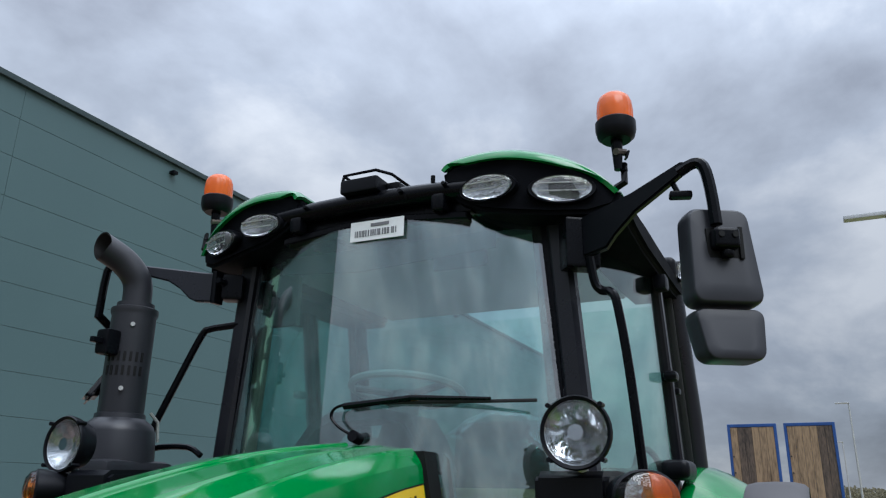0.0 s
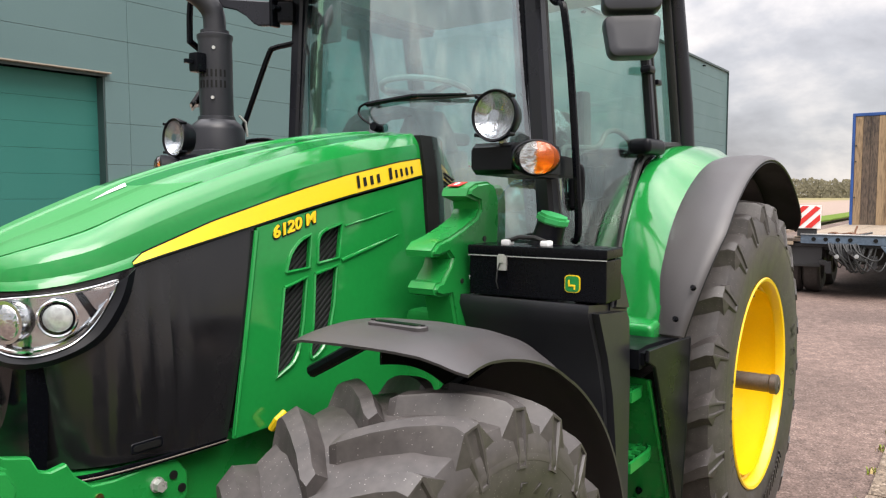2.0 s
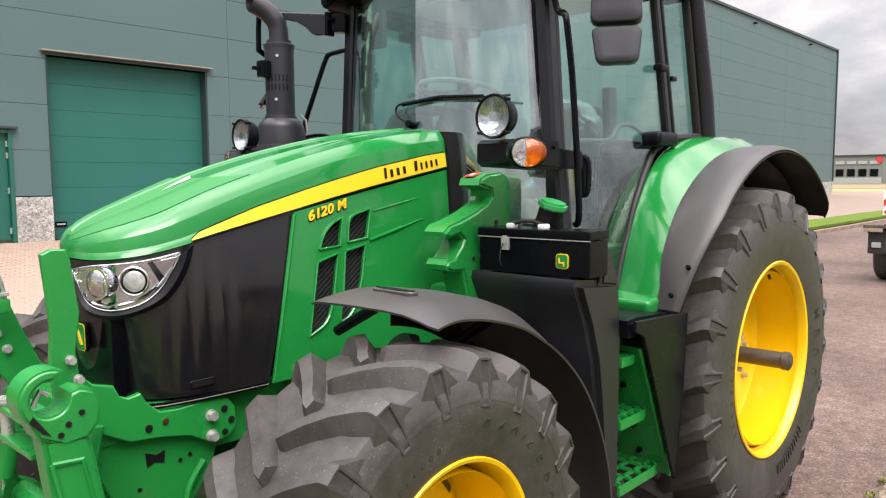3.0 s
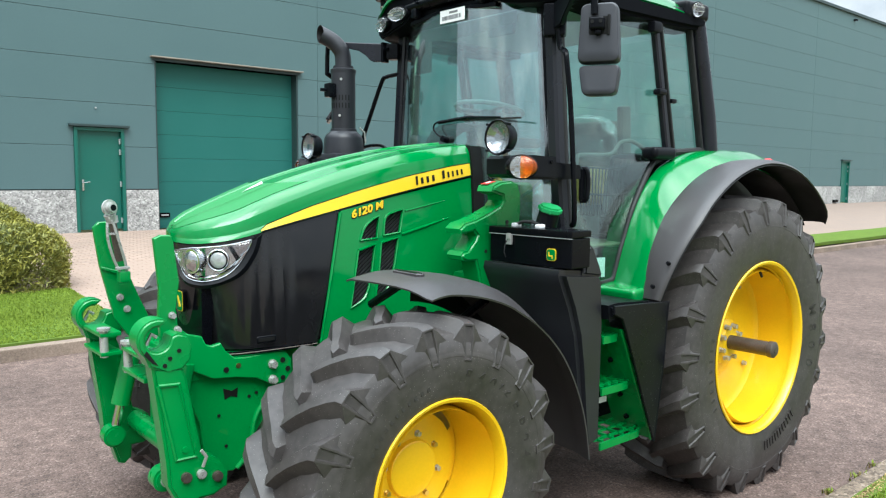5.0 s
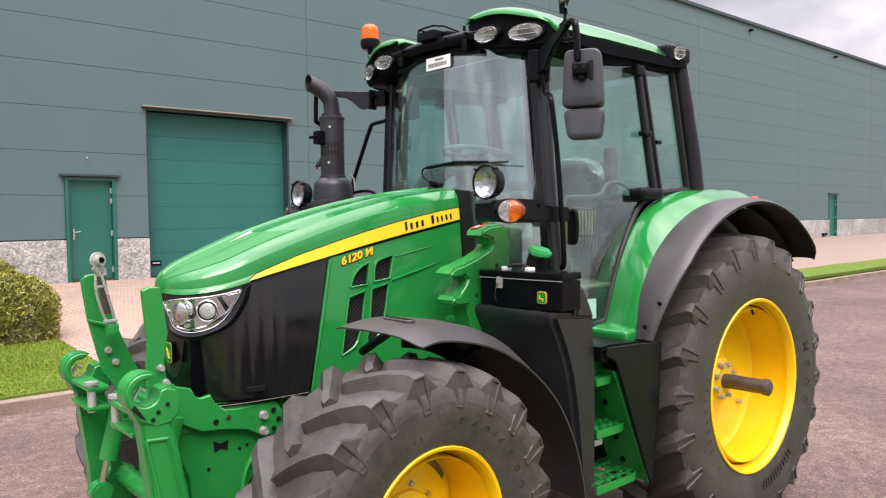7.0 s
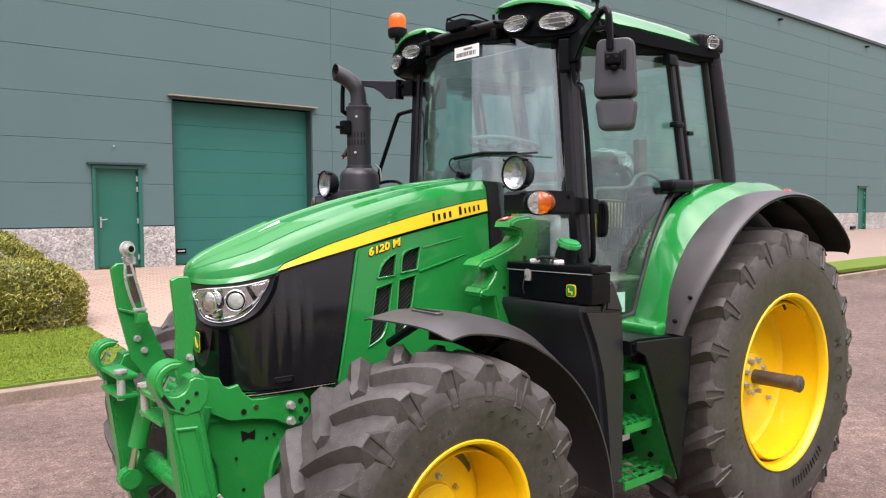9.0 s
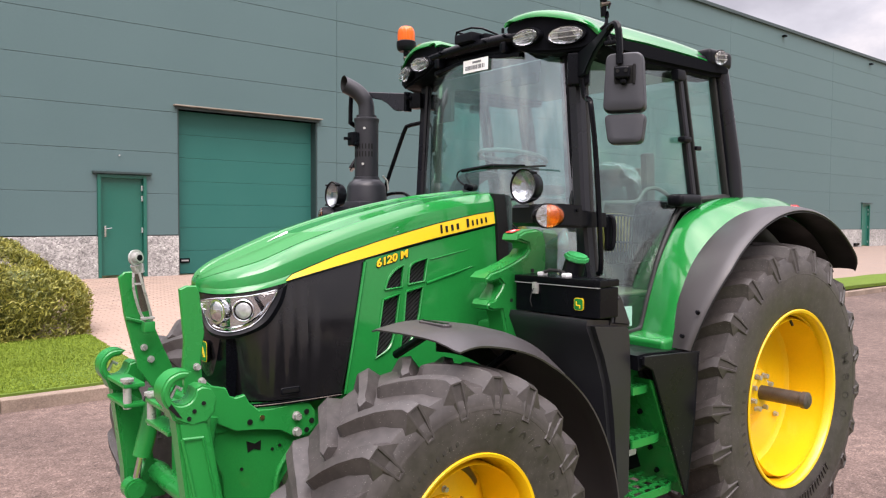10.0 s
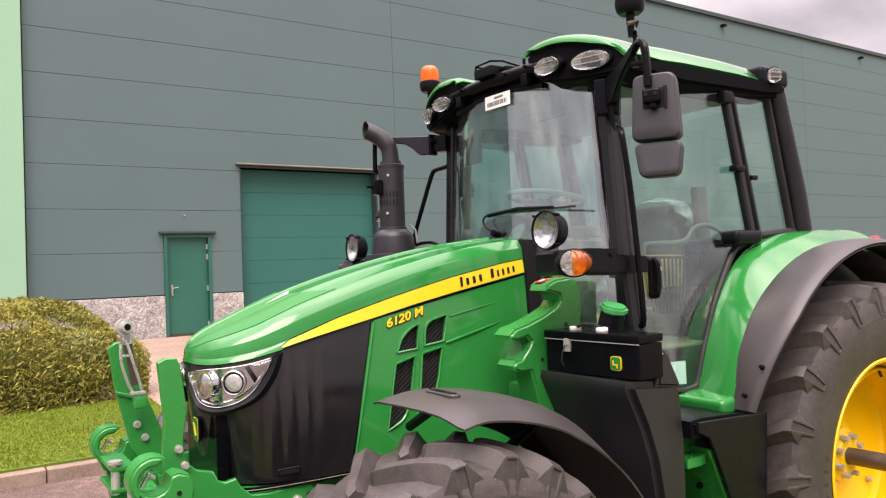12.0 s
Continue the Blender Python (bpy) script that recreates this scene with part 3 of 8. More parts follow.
def make_hedge():
    h = thing("hedge", "dense clipped hedge with yellow-green leaves", "hedge", (-5, 8.3, yard_z(8)))
    rng = random.Random(11)
    v, f = [], []

    def surf():
        """A point on the lumpy top, front or end of the hedge."""
        while True:
            x, y, z = rng.uniform(-9, -1.4), rng.uniform(7.3, 10.2), rng.uniform(0.25, 1.65)
            n = noise.noise((x * 0.9, y * 0.9, z * 1.1)) * 0.22 + noise.noise((x * 3, y * 3, z * 3)) * 0.08
            ex = max(0, (x + 2.4 + 0.22 * min(1.0, max(0.0, (y - 8.7) / 0.3))) / 0.95)
            ey = max(0, (8.1 - y) / 0.75)
            # the growth at the front corner stays lower than the rest
            low = min(1.0, max(0.0, (x + 2.9) / 0.5)) * min(1.0, max(0.0, (8.95 - y) / 0.3))
            ez = max(0, (z - 0.85 + 0.26 * low) / (0.66 - 0.14 * low))
            d = (ex ** 2.4 + ey ** 2.4 + ez ** 2.4) ** (1 / 2.4) + n
            if 0.8 < d < 1.04:
                return Vector((x, y, z)), d
    for _ in range(130000):
        p, d = surf()
        # sprays point outwards and up
        c = Vector((rng.gauss(0.25, 0.6), rng.gauss(-0.35, 0.6), rng.gauss(0.45, 0.55))).normalized()
        s = rng.uniform(0.018, 0.05)
        e = c.cross(Vector((rng.gauss(0, 1), rng.gauss(0, 1), rng.gauss(0, 1)))).normalized()
        i = len(v)
        v += [p - c * s, p + e * s * 0.22, p + c * s, p - e * s * 0.22]
        f.append((i, i + 1, i + 2, i + 3))
    me = bpy.data.meshes.new("foliage")
    me.from_pydata(v, [], f)
    me.materials.append(LEAF)
    ob = new("foliage", me)
    ob.parent = h
    ob.location = -h.location
    ob["kind"] = "stuff"
    b = bmesh.new()
    for _ in range(170):
        x, y = rng.uniform(-8.5, -2.1), rng.uniform(7.9, 9.6)
        z = yard_z(y)
        q = (x + rng.uniform(-0.3, 0.3), y + rng.uniform(-0.35, 0.2), z + rng.uniform(0.5, 0.95))
        tube([(x, y, z - 0.02), ((x + q[0]) / 2 + rng.uniform(-0.06, 0.06), (y + q[1]) / 2, (z + q[2]) / 2), q], [0.012, 0.009, 0.004], 4, bm=b)
    part("twigs", b, TWIG, h, "bare brown inner twigs")
    # the dense growth behind the outer sprays, its colour darkened to stand for shade
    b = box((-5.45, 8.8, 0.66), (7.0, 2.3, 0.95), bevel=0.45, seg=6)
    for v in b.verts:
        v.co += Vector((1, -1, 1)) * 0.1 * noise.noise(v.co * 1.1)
    part("inner_growth", b, INNERLEAF, h, "inner growth coloured dark to stand for shade")


make_hedge()


# ---- the warehouse ----
SECTIONS = [-2.37, 6.2, 15.8, 25.4, 35.0, 44.7, 54.8]
ROW0, ROWH, TOP = 1.44, 0.928, 10.6
DOOR = (0.26, 1.29, YARD_Z, 2.76)
GATE = (2.0, 5.62, YARD_Z, 4.31)
DOOR2 = (38.8, 39.85, YARD_Z, 2.80)
warehouse = thing("warehouse", "long dark green metal-clad warehouse with a grey base", "building", (0, WALL_Y, YARD_Z), kind="structure")


def make_warehouse():
    w = warehouse
    core = bmesh.new()
    # the wall behind the cladding, with the openings left free
    cuts = sorted([DOOR, GATE, DOOR2])
    x = -2.4
    for o in cuts:
        box(((x + o[0]) / 2, WALL_Y + 0.26, (YARD_Z + TOP) / 2), (o[0] - x, 0.3, TOP - YARD_Z), bm=core)
        box(((o[0] + o[1]) / 2, WALL_Y + 0.26, (o[3] + TOP) / 2), (o[1] - o[0], 0.3, TOP - o[3]), bm=core)
        x = o[1]
    box(((x + 54.8) / 2, WALL_Y + 0.26, (YARD_Z + TOP) / 2), (54.8 - x, 0.3, TOP - YARD_Z), bm=core)
    part("wall", core, TRIMP, w)
    part("end_wall", box((54.65, WALL_Y + 15.2, (YARD_Z + TOP) / 2), (0.3, 29.6, TOP - YARD_Z)), WALLP, w)
    part("back_wall", box((26, WALL_Y + 30, (YARD_Z + TOP) / 2), (57, 0.3, TOP - YARD_Z)), WALLP, w)
    part("roof", box((26.2, WALL_Y + 15.2, TOP + 0.02), (57, 29.8, 0.1)), TRIMP, w)
    part("roof_trim", box((26.2, WALL_Y, TOP + 0.04), (57.3, 0.2, 0.14), bevel=0.01), TRIMP, w, "dark folded sheet edge along the roof")
    part("corner_trim", box((54.83, WALL_Y - 0.02, (ROW0 + TOP) / 2), (0.12, 0.12, TOP - ROW0), bevel=0.008), TRIMP, w)
    for x in (1.2, 10.75, 20.25, 29.85, 39.35, 48.8):
        part("overflow_spout", box((x, WALL_Y - 0.08, TOP - 0.30), (0.17, 0.18, 0.09), bevel=0.01), SATIN, w, "small dark overflow spout")
    b = box((0.72, WALL_Y - 0.02, 3.18), (0.03, 0.04, 0.035), bevel=0.008)
    part("wall_lamp", b, GALV, w, "tiny wall lamp over the door")
    part("boot_scraper", box((38.05, WALL_Y - 0.10, 0.64), (0.5, 0.12, 0.14), bevel=0.02), SATIN, w, "low black box at the wall foot beside the far door")
    # plinth of exposed aggregate between the openings
    x = -2.4
    for o in cuts + [(54.8, 54.8, 0, 0)]:
        if o[0] - x > 0.05:
            part("plinth", box(((x + o[0]) / 2, WALL_Y + 0.03, (YARD_Z + ROW0) / 2 - 0.02), (o[0] - x - 0.01, 0.16, ROW0 - YARD_Z), bevel=0.01), DADO, w, "pebbled grey concrete plinth")
        x = o[1]
    # roller gate of broad sections
    g = part("gate", box(((GATE[0] + GATE[1]) / 2, WALL_Y + 0.36, (GATE[2] + GATE[3]) / 2), (GATE[1] - GATE[0], 0.04, GATE[3] - GATE[2])), TRIMP, w, "closed sectional gate in mid green")
    n = 7
    hh = (GATE[3] - GATE[2]) / n
    for i in range(n):
        part("gate_section", box(((GATE[0] + GATE[1]) / 2, WALL_Y + 0.31, GATE[2] + (i + 0.5) * hh), (GATE[1] - GATE[0] - 0.02, 0.05, hh - 0.004), bevel=0.005), GATEP, g)
    b = box((2.24, WALL_Y + 0.27, 0.83), (0.24, 0.03, 0.11), bevel=0.01)
    part("gate_vent", b, SATIN, g, "small black vent grille")
    b = box((2.24, WALL_Y + 0.252, 0.83), (0.17, 0.012, 0.035), bevel=0.004)
    part("vent_slot", b, GALV, g)
    for x in (GATE[0], GATE[1]):
        part("gate_jamb", box((x, WALL_Y + 0.17, (GATE[2] + GATE[3]) / 2), (0.07, 0.30, GATE[3] - GATE[2]), bevel=0.006), TRIMP, w)
    part("gate_head", box(((GATE[0] + GATE[1]) / 2, WALL_Y + 0.14, GATE[3] + 0.03), (GATE[1] - GATE[0] + 0.1, 0.3, 0.06)), TRIMP, w)
    part("gate_lintel", box(((GATE[0] + GATE[1]) / 2, WALL_Y - 0.03, GATE[3] + 0.078), (GATE[1] - GATE[0] + 0.2, 0.2, 0.03), bevel=0.006), LINTEL, w, "weathered grey drip sheet over the gate")
    # the two doors
    for o in (DOOR, DOOR2):
        d = part("door", box(((o[0] + o[1]) / 2, WALL_Y + 0.09, (o[2] + o[3]) / 2), (o[1] - o[0] - 0.15, 0.05, o[3] - o[2] - 0.09), bevel=0.006), DOORP, w, "closed green steel door")
        for x in (o[0] + 0.035, o[1] - 0.035):
            part("door_jamb", box((x, WALL_Y + 0.06, (o[2] + o[3]) / 2), (0.07, 0.2, o[3] - o[2]), bevel=0.006), DOORP, d)
        part("door_head", box(((o[0] + o[1]) / 2, WALL_Y + 0.06, o[3] - 0.035), (o[1] - o[0] - 0.14, 0.196, 0.07), bevel=0.006), DOORP, d)
        part("drip_sheet", box(((o[0] + o[1]) / 2, WALL_Y - 0.04, o[3] + 0.04), (o[1] - o[0] + 0.2, 0.14, 0.05), bevel=0.006), TRIMP, d)
        hx = o[0] + 0.17
        b = box((hx, WALL_Y + 0.055, 1.53), (0.045, 0.02, 0.24), bevel=0.008)
        tube([(hx, WALL_Y + 0.05, 1.58), (hx, WALL_Y - 0.01, 1.58), (hx + 0.12, WALL_Y - 0.015, 1.6)], 0.011, 8, bm=b)
        part("door_handle", b, CHROME, d, "bright metal lever handle")
        for z in (0.75, 1.55, 2.25, 2.48):
            part("hinge", box((o[1] - 0.085, WALL_Y + 0.04, z), (0.03, 0.035, 0.12), bevel=0.006), GALV, d)
    # the lighter building end beside it
    m = thing("mint_building", "pale mint green pier at the end of the warehouse", "building", (-8, WALL_Y, YARD_Z), kind="structure")
    part("wall", box((-3.1, WALL_Y + 0.2, (1.2 + TOP + 0.5) / 2), (1.4, 0.8, TOP + 0.5 - 1.2), bevel=0.02), MINT, m)
    part("plinth", box((-3.1, WALL_Y + 0.22, (YARD_Z + 1.2) / 2), (1.38, 0.7, 1.2 - YARD_Z)), DADO, m, "grey concrete plinth")
    # added out of view; length set by where its windscreen reflection ends
    part("side_wall", box((-9.8, WALL_Y + 5.0, (YARD_Z + TOP) / 2), (12.0, 10, TOP - YARD_Z), bevel=0.02), WALLP, m, "unseen dark green wall, there for its reflection in the windscreen")


make_warehouse()


def make_cladding():
    """Long panels in rows, notched or cut through where a door or the gate stands."""
    for a, c in zip(SECTIONS, SECTIONS[1:]):
        z = ROW0
        while z < TOP - 0.05:
            z1 = min(z + ROWH, TOP)
            holes = [h for h in (DOOR, GATE, DOOR2) if a < h[0] and h[1] < c and h[3] > z]
            cut, notched = [h for h in holes if h[3] >= z1], [h for h in holes if h[3] < z1]
            ends = [a + 0.003] + [e for h in cut for e in (h[0], h[1])] + [c - 0.003]
            for x0, x1 in zip(ends[::2], ends[1::2]):
                pts = [(x0, z + 0.003)]
                for h in notched:
                    if x0 < h[0] and h[1] < x1:
                        pts += [(h[0], z + 0.003), (h[0], h[3]), (h[1], h[3]), (h[1], z + 0.003)]
                pts += [(x1, z + 0.003), (x1, z1 - 0.003), (x0, z1 - 0.003)]
                part("cladding_panel", prism(pts, WALL_Y, WALL_Y + 0.1, bevel=0.005), WALLP, warehouse)
            z += ROWH


def make_paving():
    """Clay blocks, 0.2 by 0.1 m: single pieces where the walk passes nearest, one joined mesh beyond."""
    rng = random.Random(3)
    pav = bpy.data.objects["pavement"]
    b = box((0, 0, 0), (0.2, 0.1, 0.06), bevel=0.006, seg=1)
    me = finish(b, PAVER)
    v, f = [], []
    n = 0
    for j in range(86):
        y = 4.95 + j * 0.105
        for i in range(60):
            x = -1.5 + i * 0.206 + (0.103 if j % 2 else 0)
            z = yard_z(y) - 0.03 + rng.uniform(-0.002, 0.002)
            if -1.5 < x < 0.6 and 7.0 < y < 9.6 and n < 300:
                ob = new("paving_block", me)
                ob.parent = pav
                ob.location = (x, y, z)
                ob.rotation_euler = (0.047, 0, 0)
                n += 1
                continue
            q = len(v)
            t = z + 0.03
            v += [(x - 0.099, y - 0.049, t - 0.01), (x + 0.099, y - 0.049, t - 0.01), (x + 0.099, y + 0.049, t - 0.006), (x - 0.099, y + 0.049, t - 0.006),
                  (x - 0.094, y - 0.044, t), (x + 0.094, y - 0.044, t), (x + 0.094, y + 0.044, t + 0.004), (x - 0.094, y + 0.044, t + 0.004)]
            f += [(q + 4, q + 5, q + 6, q + 7), (q, q + 1, q + 5, q + 4), (q + 1, q + 2, q + 6, q + 5), (q + 2, q + 3, q + 7, q + 6), (q + 3, q, q + 4, q + 7)]
    me2 = bpy.data.meshes.new("paving")
    me2.from_pydata(v, [], f)
    me2.materials.append(PAVER)
    ob = new("paving_blocks", me2)
    ob.parent = pav
    ob["kind"] = "stuff"


# ---- far things along the road ----
def make_trailer():
    t = thing("low_loader_trailer", "blue low-loader trailer with raised timber ramps", "trailer", (14, -0.6, 0))
    X = 9.95
    # plank deck from the tail beam to the ramps
    d = part("deck", box((14.6, -0.6, 0.93), (9.2, 2.3, 0.06), bevel=0.01), GREASE, t, "worn plank deck")
    for i in range(11):
        y = 0.46 - 0.2 * i
        part("deck_plank", box((14.5, y, 0.972 + 0.003 * (i % 3)), (9.0, 0.193, 0.03), bevel=0.004, seg=1), STONEDECK, d)
    part("tail_plank", box((X + 0.45, 0.65, 0.925), (0.9, 0.4, 0.055), bevel=0.008), DARKTIMBER, t, "grey weathered outrigger plank")
    part("tail_plank", box((X + 0.02, 0.70, 0.87), (0.06, 0.28, 0.06), bevel=0.006), STONEDECK, t)
    beam = part("tail_beam", box((X + 0.06, -0.65, 0.945), (0.12, 2.2, 0.15), bevel=0.008), WORNBLUE, t, "worn blue-grey tail beam with a row of holes")
    for y in (0.25, 0.07, -0.11, -0.29, -0.65, -0.83, -1.01, -1.19, -1.37):
        part("hole", disc((X - 0.002, y, 0.945), (-1, 0, 0), 0.034, 0.012, 14), INK, beam)
    part("beam_lip", box((X + 0.05, -0.65, 1.026), (0.14, 2.2, 0.012)), GALV, beam)
    part("lower_rail", box((X + 0.3, -0.2, 0.845), (0.5, 2.0, 0.05), bevel=0.006), GREASE, t)
    part("underframe", box((14.6, -0.6, 0.68), (8.2, 1.1, 0.34), bevel=0.03), GREASE, t)
    for s in (-1.75, 0.5):
        part("side_rail", box((14.6, s, 0.88), (9.0, 0.08, 0.16), bevel=0.01), BLUE, t)
    # mud flap with its stay and clip
    f = part("mudflap", box((X + 0.1, 0.46, 0.655), (0.03, 0.66, 0.36), bevel=0.008), GREASE, t, "dirty black mud flap")
    part("flap_strip", box((X + 0.075, 0.46, 0.50), (0.02, 0.62, 0.05), bevel=0.006), SEAL, f)
    part("flap_clip", box((X + 0.07, 0.66, 0.62), (0.03, 0.14, 0.09), bevel=0.012), GALV, f)
    for y, w in ((0.62, 0.5), (0.2, 0.3), (-0.2, 0.4)):
        part("cross_stay", box((X + 0.2, y - 0.1, 0.80 - 0.04 * w), (0.1, w, 0.05), (8 * w, 0, 0), bevel=0.01), GREASE, t)
    for x in (X + 0.66, X + 1.9):
        for s in (0.62, 0.33, -1.3, -1.6):
            part("wheel", lathe([(0.2, -0.125), (0.36, -0.135), (0.41, -0.10), (0.425, 0.0), (0.41, 0.10), (0.36, 0.135), (0.2, 0.125)], (x, s, 0.42), segs=28, closed=True), RUBBER, t)
    # the two ramps stand upright far up the deck
    for k, (y0, y1) in enumerate(((0.45, -0.59), (-0.74, -1.77))):
        mid, w = (y0 + y1) / 2, y0 - y1
        r = part("ramp", box((15.5, mid, 2.22), (0.06, w - 0.1, 2.46)), BLUE, t, "raised loading ramp with worn timber boards in a blue frame")
        for y in (y0 - 0.03, y1 + 0.03):
            part("ramp_frame", box((15.44, y, 2.22), (0.16, 0.06, 2.5), bevel=0.01), BLUE, r)
        part("ramp_frame", box((15.44, mid, 3.435), (0.16, w - 0.12, 0.07), bevel=0.01), BLUE, r)
        n = 6
        bw = (w - 0.124) / n
        for i in range(n):
            dark = i in (1, 2) if k == 0 else i in (4, 5)
            part("board", box((15.40 - 0.004 * (i % 2), y0 - 0.062 - (i + 0.5) * bw, 2.19), (0.06, bw - 0.004, 2.41), bevel=0.003, seg=1), DARKTIMBER if dark else TIMBER, r)
        for z in (2.4, 2.75, 1.6):
            part("ramp_bolt", disc((15.355, y0 - 0.09, z), (-1, 0, 0), 0.02, 0.02, 8), GREASE, r)
    # hydraulic block and hoses hanging below the beam
    c = part("coupling", box((X - 0.12, -0.24, 0.73), (0.2, 0.30, 0.16), bevel=0.03), GREASE, t, "greasy hydraulic block with couplings")
    for i, (y, z) in enumerate(((-0.06, 0.75), (-0.14, 0.69), (-0.32, 0.76), (-0.42, 0.70))):
        part("fitting", disc((X - 0.25, y, z), (-1, 0, 0), 0.035, 0.08, 10, bevel=0.008), GALV if i % 2 else GREASE, c)
    rng = random.Random(17)
    for i in range(13):
        y = 0.02 - 0.035 * i
        drop = rng.uniform(0.2, 0.42)
        w = rng.uniform(0.12, 0.42)
        part("hose", tube([(X + 0.02, y, 0.84), (X - 0.16, y - 0.02, 0.88), (X - 0.26, y - w * 0.3, 0.86 - drop * 0.5), (X - 0.22, y - w * 0.8, 0.86 - drop), (X - 0.05, y - w, 0.80 - drop * 0.6), (X + 0.05, y - w - 0.05, 0.82)], rng.uniform(0.011, 0.018), 6, smooth=5), SEAL, t)
    for y, z in ((0.10, 0.56), (0.02, 0.48), (-0.30, 0.55), (-0.62, 0.60)):
        part("bracket_piece", box((X + 0.05, y, z), (0.1, rng.uniform(0.08, 0.16), rng.uniform(0.08, 0.2)), (rng.uniform(-15, 15), 0, 0), bevel=0.015), GREASE, t)
    part("gusset", prism([(-0.72, 0.86), (-1.5, 0.86), (-1.5, 0.60), (-0.98, 0.56), (-0.86, 0.66)], X - 0.02, X + 0.04, axis="x", bevel=0.006), WORNBLUE, t, "worn blue gusset plate")
    chain = None
    for i in range(40):
        a = i * 0.7
        y = 0.16 - i * 0.014 + rng.uniform(-0.02, 0.02)
        x = X + 0.7 + 0.25 * math.sin(i * 0.35)
        b = tube([(x + 0.04 * math.cos(a), y, 1.0 + 0.012 * (i % 2)), (x + 0.04 + 0.04 * math.sin(a), y - 0.03, 1.02)], 0.013, 5)
        if chain:
            part("chain_link", b, RUST, chain)
        else:
            chain = part("chain", b, RUST, t, "rusty load chain lying on the deck")
    part("tensioner", tube([(X + 0.55, -0.28, 1.0), (X + 0.58, -0.29, 1.09), (X + 0.62, -0.31, 1.15)], 0.016, 6), RUST, t)
    part("tensioner", tube([(X + 0.5, -0.38, 1.01), (X + 0.7, -0.52, 1.04)], 0.018, 6), GREASE, t)
    s = part("warning_board", box((X, 0.36, 1.31), (0.02, 0.42, 0.38), bevel=0.004), WHITEP, t, "red and white striped warning board")
    part("board_foot", box((X + 0.03, 0.36, 1.06), (0.03, 0.30, 0.14), bevel=0.005), GREASE, s)
    for k in range(-2, 3):
        # a slanted stripe clipped to the board
        c0 = k * 0.2 - 0.05
        steps = [-0.2 + 0.4 * i / 40 for i in range(41)]
        low = [(u, u + c0) for u in steps if -0.185 <= u + c0 <= 0.185]
        high = [(u, u + c0 + 0.105) for u in steps if -0.185 <= u + c0 + 0.105 <= 0.185]
        if len(low) > 1 and len(high) > 1:
            part("stripe", prism([(0.36 - u, 1.31 + v) for u, v in low + high[::-1]], X - 0.018, X - 0.011, axis="x"), REDP, s)
    return t


make_trailer()


def make_far():
    rng = random.Random(21)
    for x, y, h in ((15.2, -3.45, 8.0), (60, -4.05, 8.7), (92, -4.3, 8.0)):
        p = thing("street_lamp", "slim galvanised street lamp with a flat head", "street lamp", (x, y, 0), group="street lamps")
        part("post", tube([(x, y, -0.05), (x, y, h * 0.5), (x, y, h)], [0.085, 0.07, 0.055], 10), GALV, p)
        part("lamp_head", box((x, y + 0.42, h), (0.26, 0.95, 0.10), bevel=0.02), GALV, p)
    for name, mat, x0, x1, lab in (("field_near", TAN, 56, 92, "pale bare field strip"), ("field_far", TAN, 118, 165, "pale bare field strip"), ("meadow_far", MEADOW, 165, 232, "green meadow strip before the wood")):
        b = bmesh.new()
        sheet([[(x + 0.25 * y, y, -0.02) for y in (-60, -20, 5, 40, 90)] for x in (x0, (x0 + x1) / 2, x1)], bm=b)
        solo(name, b, mat, lab, "field", kind="structure")
    # the wood along the horizon
    v, f = [], []
    for _ in range(70000):
        ang = rng.uniform(-24, 30)
        d = rng.uniform(230, 300)
        x, y = d * math.cos(radians(ang)), d * math.sin(radians(ang))
        top = 5.2 + 1.2 * noise.noise((ang * 0.55, 0, 0)) + 1.0 * noise.noise((ang * 2.3, 4, 0))
        z = abs(rng.gauss(0, 0.5)) * top
        z = min(z, top) - 0.2
        s = rng.uniform(0.18, 0.5)
        a = rng.uniform(0, 3.14)
        i = len(v)
        ca, sa = math.cos(a) * s, math.sin(a) * s
        v += [(x - ca, y - sa, z - s * 0.5), (x + ca, y + sa, z - s * 0.3), (x + ca * 0.6, y + sa * 0.7, z + s), (x - ca * 0.7, y - sa * 0.5, z + s * 0.8)]
        f.append((i, i + 1, i + 2, i + 3))
    me = bpy.data.meshes.new("wood")
    me.from_pydata(v, [], f)
    me.materials.append(TREE)
    tagged(new("far_wood", me), "distant bare brownish woodland along the horizon", "trees", kind="stuff")
    s = thing("far_shed", "low grey industrial shed in the distance", "building", (222, 55, 0))
    part("wall", box((227, 56, 3.7), (12, 15, 7.4)), SHED, s)
    part("roof", box((227, 56, 7.5), (12.6, 15.8, 0.35)), TRIMP, s)
    part("base_wall", box((220.9, 55.6, 0.8), (0.4, 13.6, 1.6)), GALV, s)
    for y in (50.6, 53.4, 56.2, 59.0, 61.6):
        part("window", box((220.95, y, 2.9), (0.3, 1.9, 1.9)), SATIN, s)
        part("window_band", box((220.95, y, 5.6), (0.3, 2.2, 0.8)), GALV, s)
    part("sign", box((220.8, 49.4, 6.3), (0.3, 1.2, 1.5)), REDP, s, "red sign panel")
    c = thing("parked_van", "small white van parked far away", "van", (240, 42, 0))
    part("body", box((240, 42, 0.95), (2.0, 4.2, 1.0), bevel=0.25), WHITEP, c)
    part("cabin", box((240, 42.3, 1.55), (1.8, 2.6, 0.7), bevel=0.25), WHITEP, c)
    part("window", box((239.08, 42.3, 1.6), (0.06, 2.0, 0.4), bevel=0.02), SATIN, c)
    for y in (40.7, 43.3):
        part("wheel", disc((239.1, y, 0.33), (-1, 0, 0), 0.33, 0.2, 16), RUBBER, c)



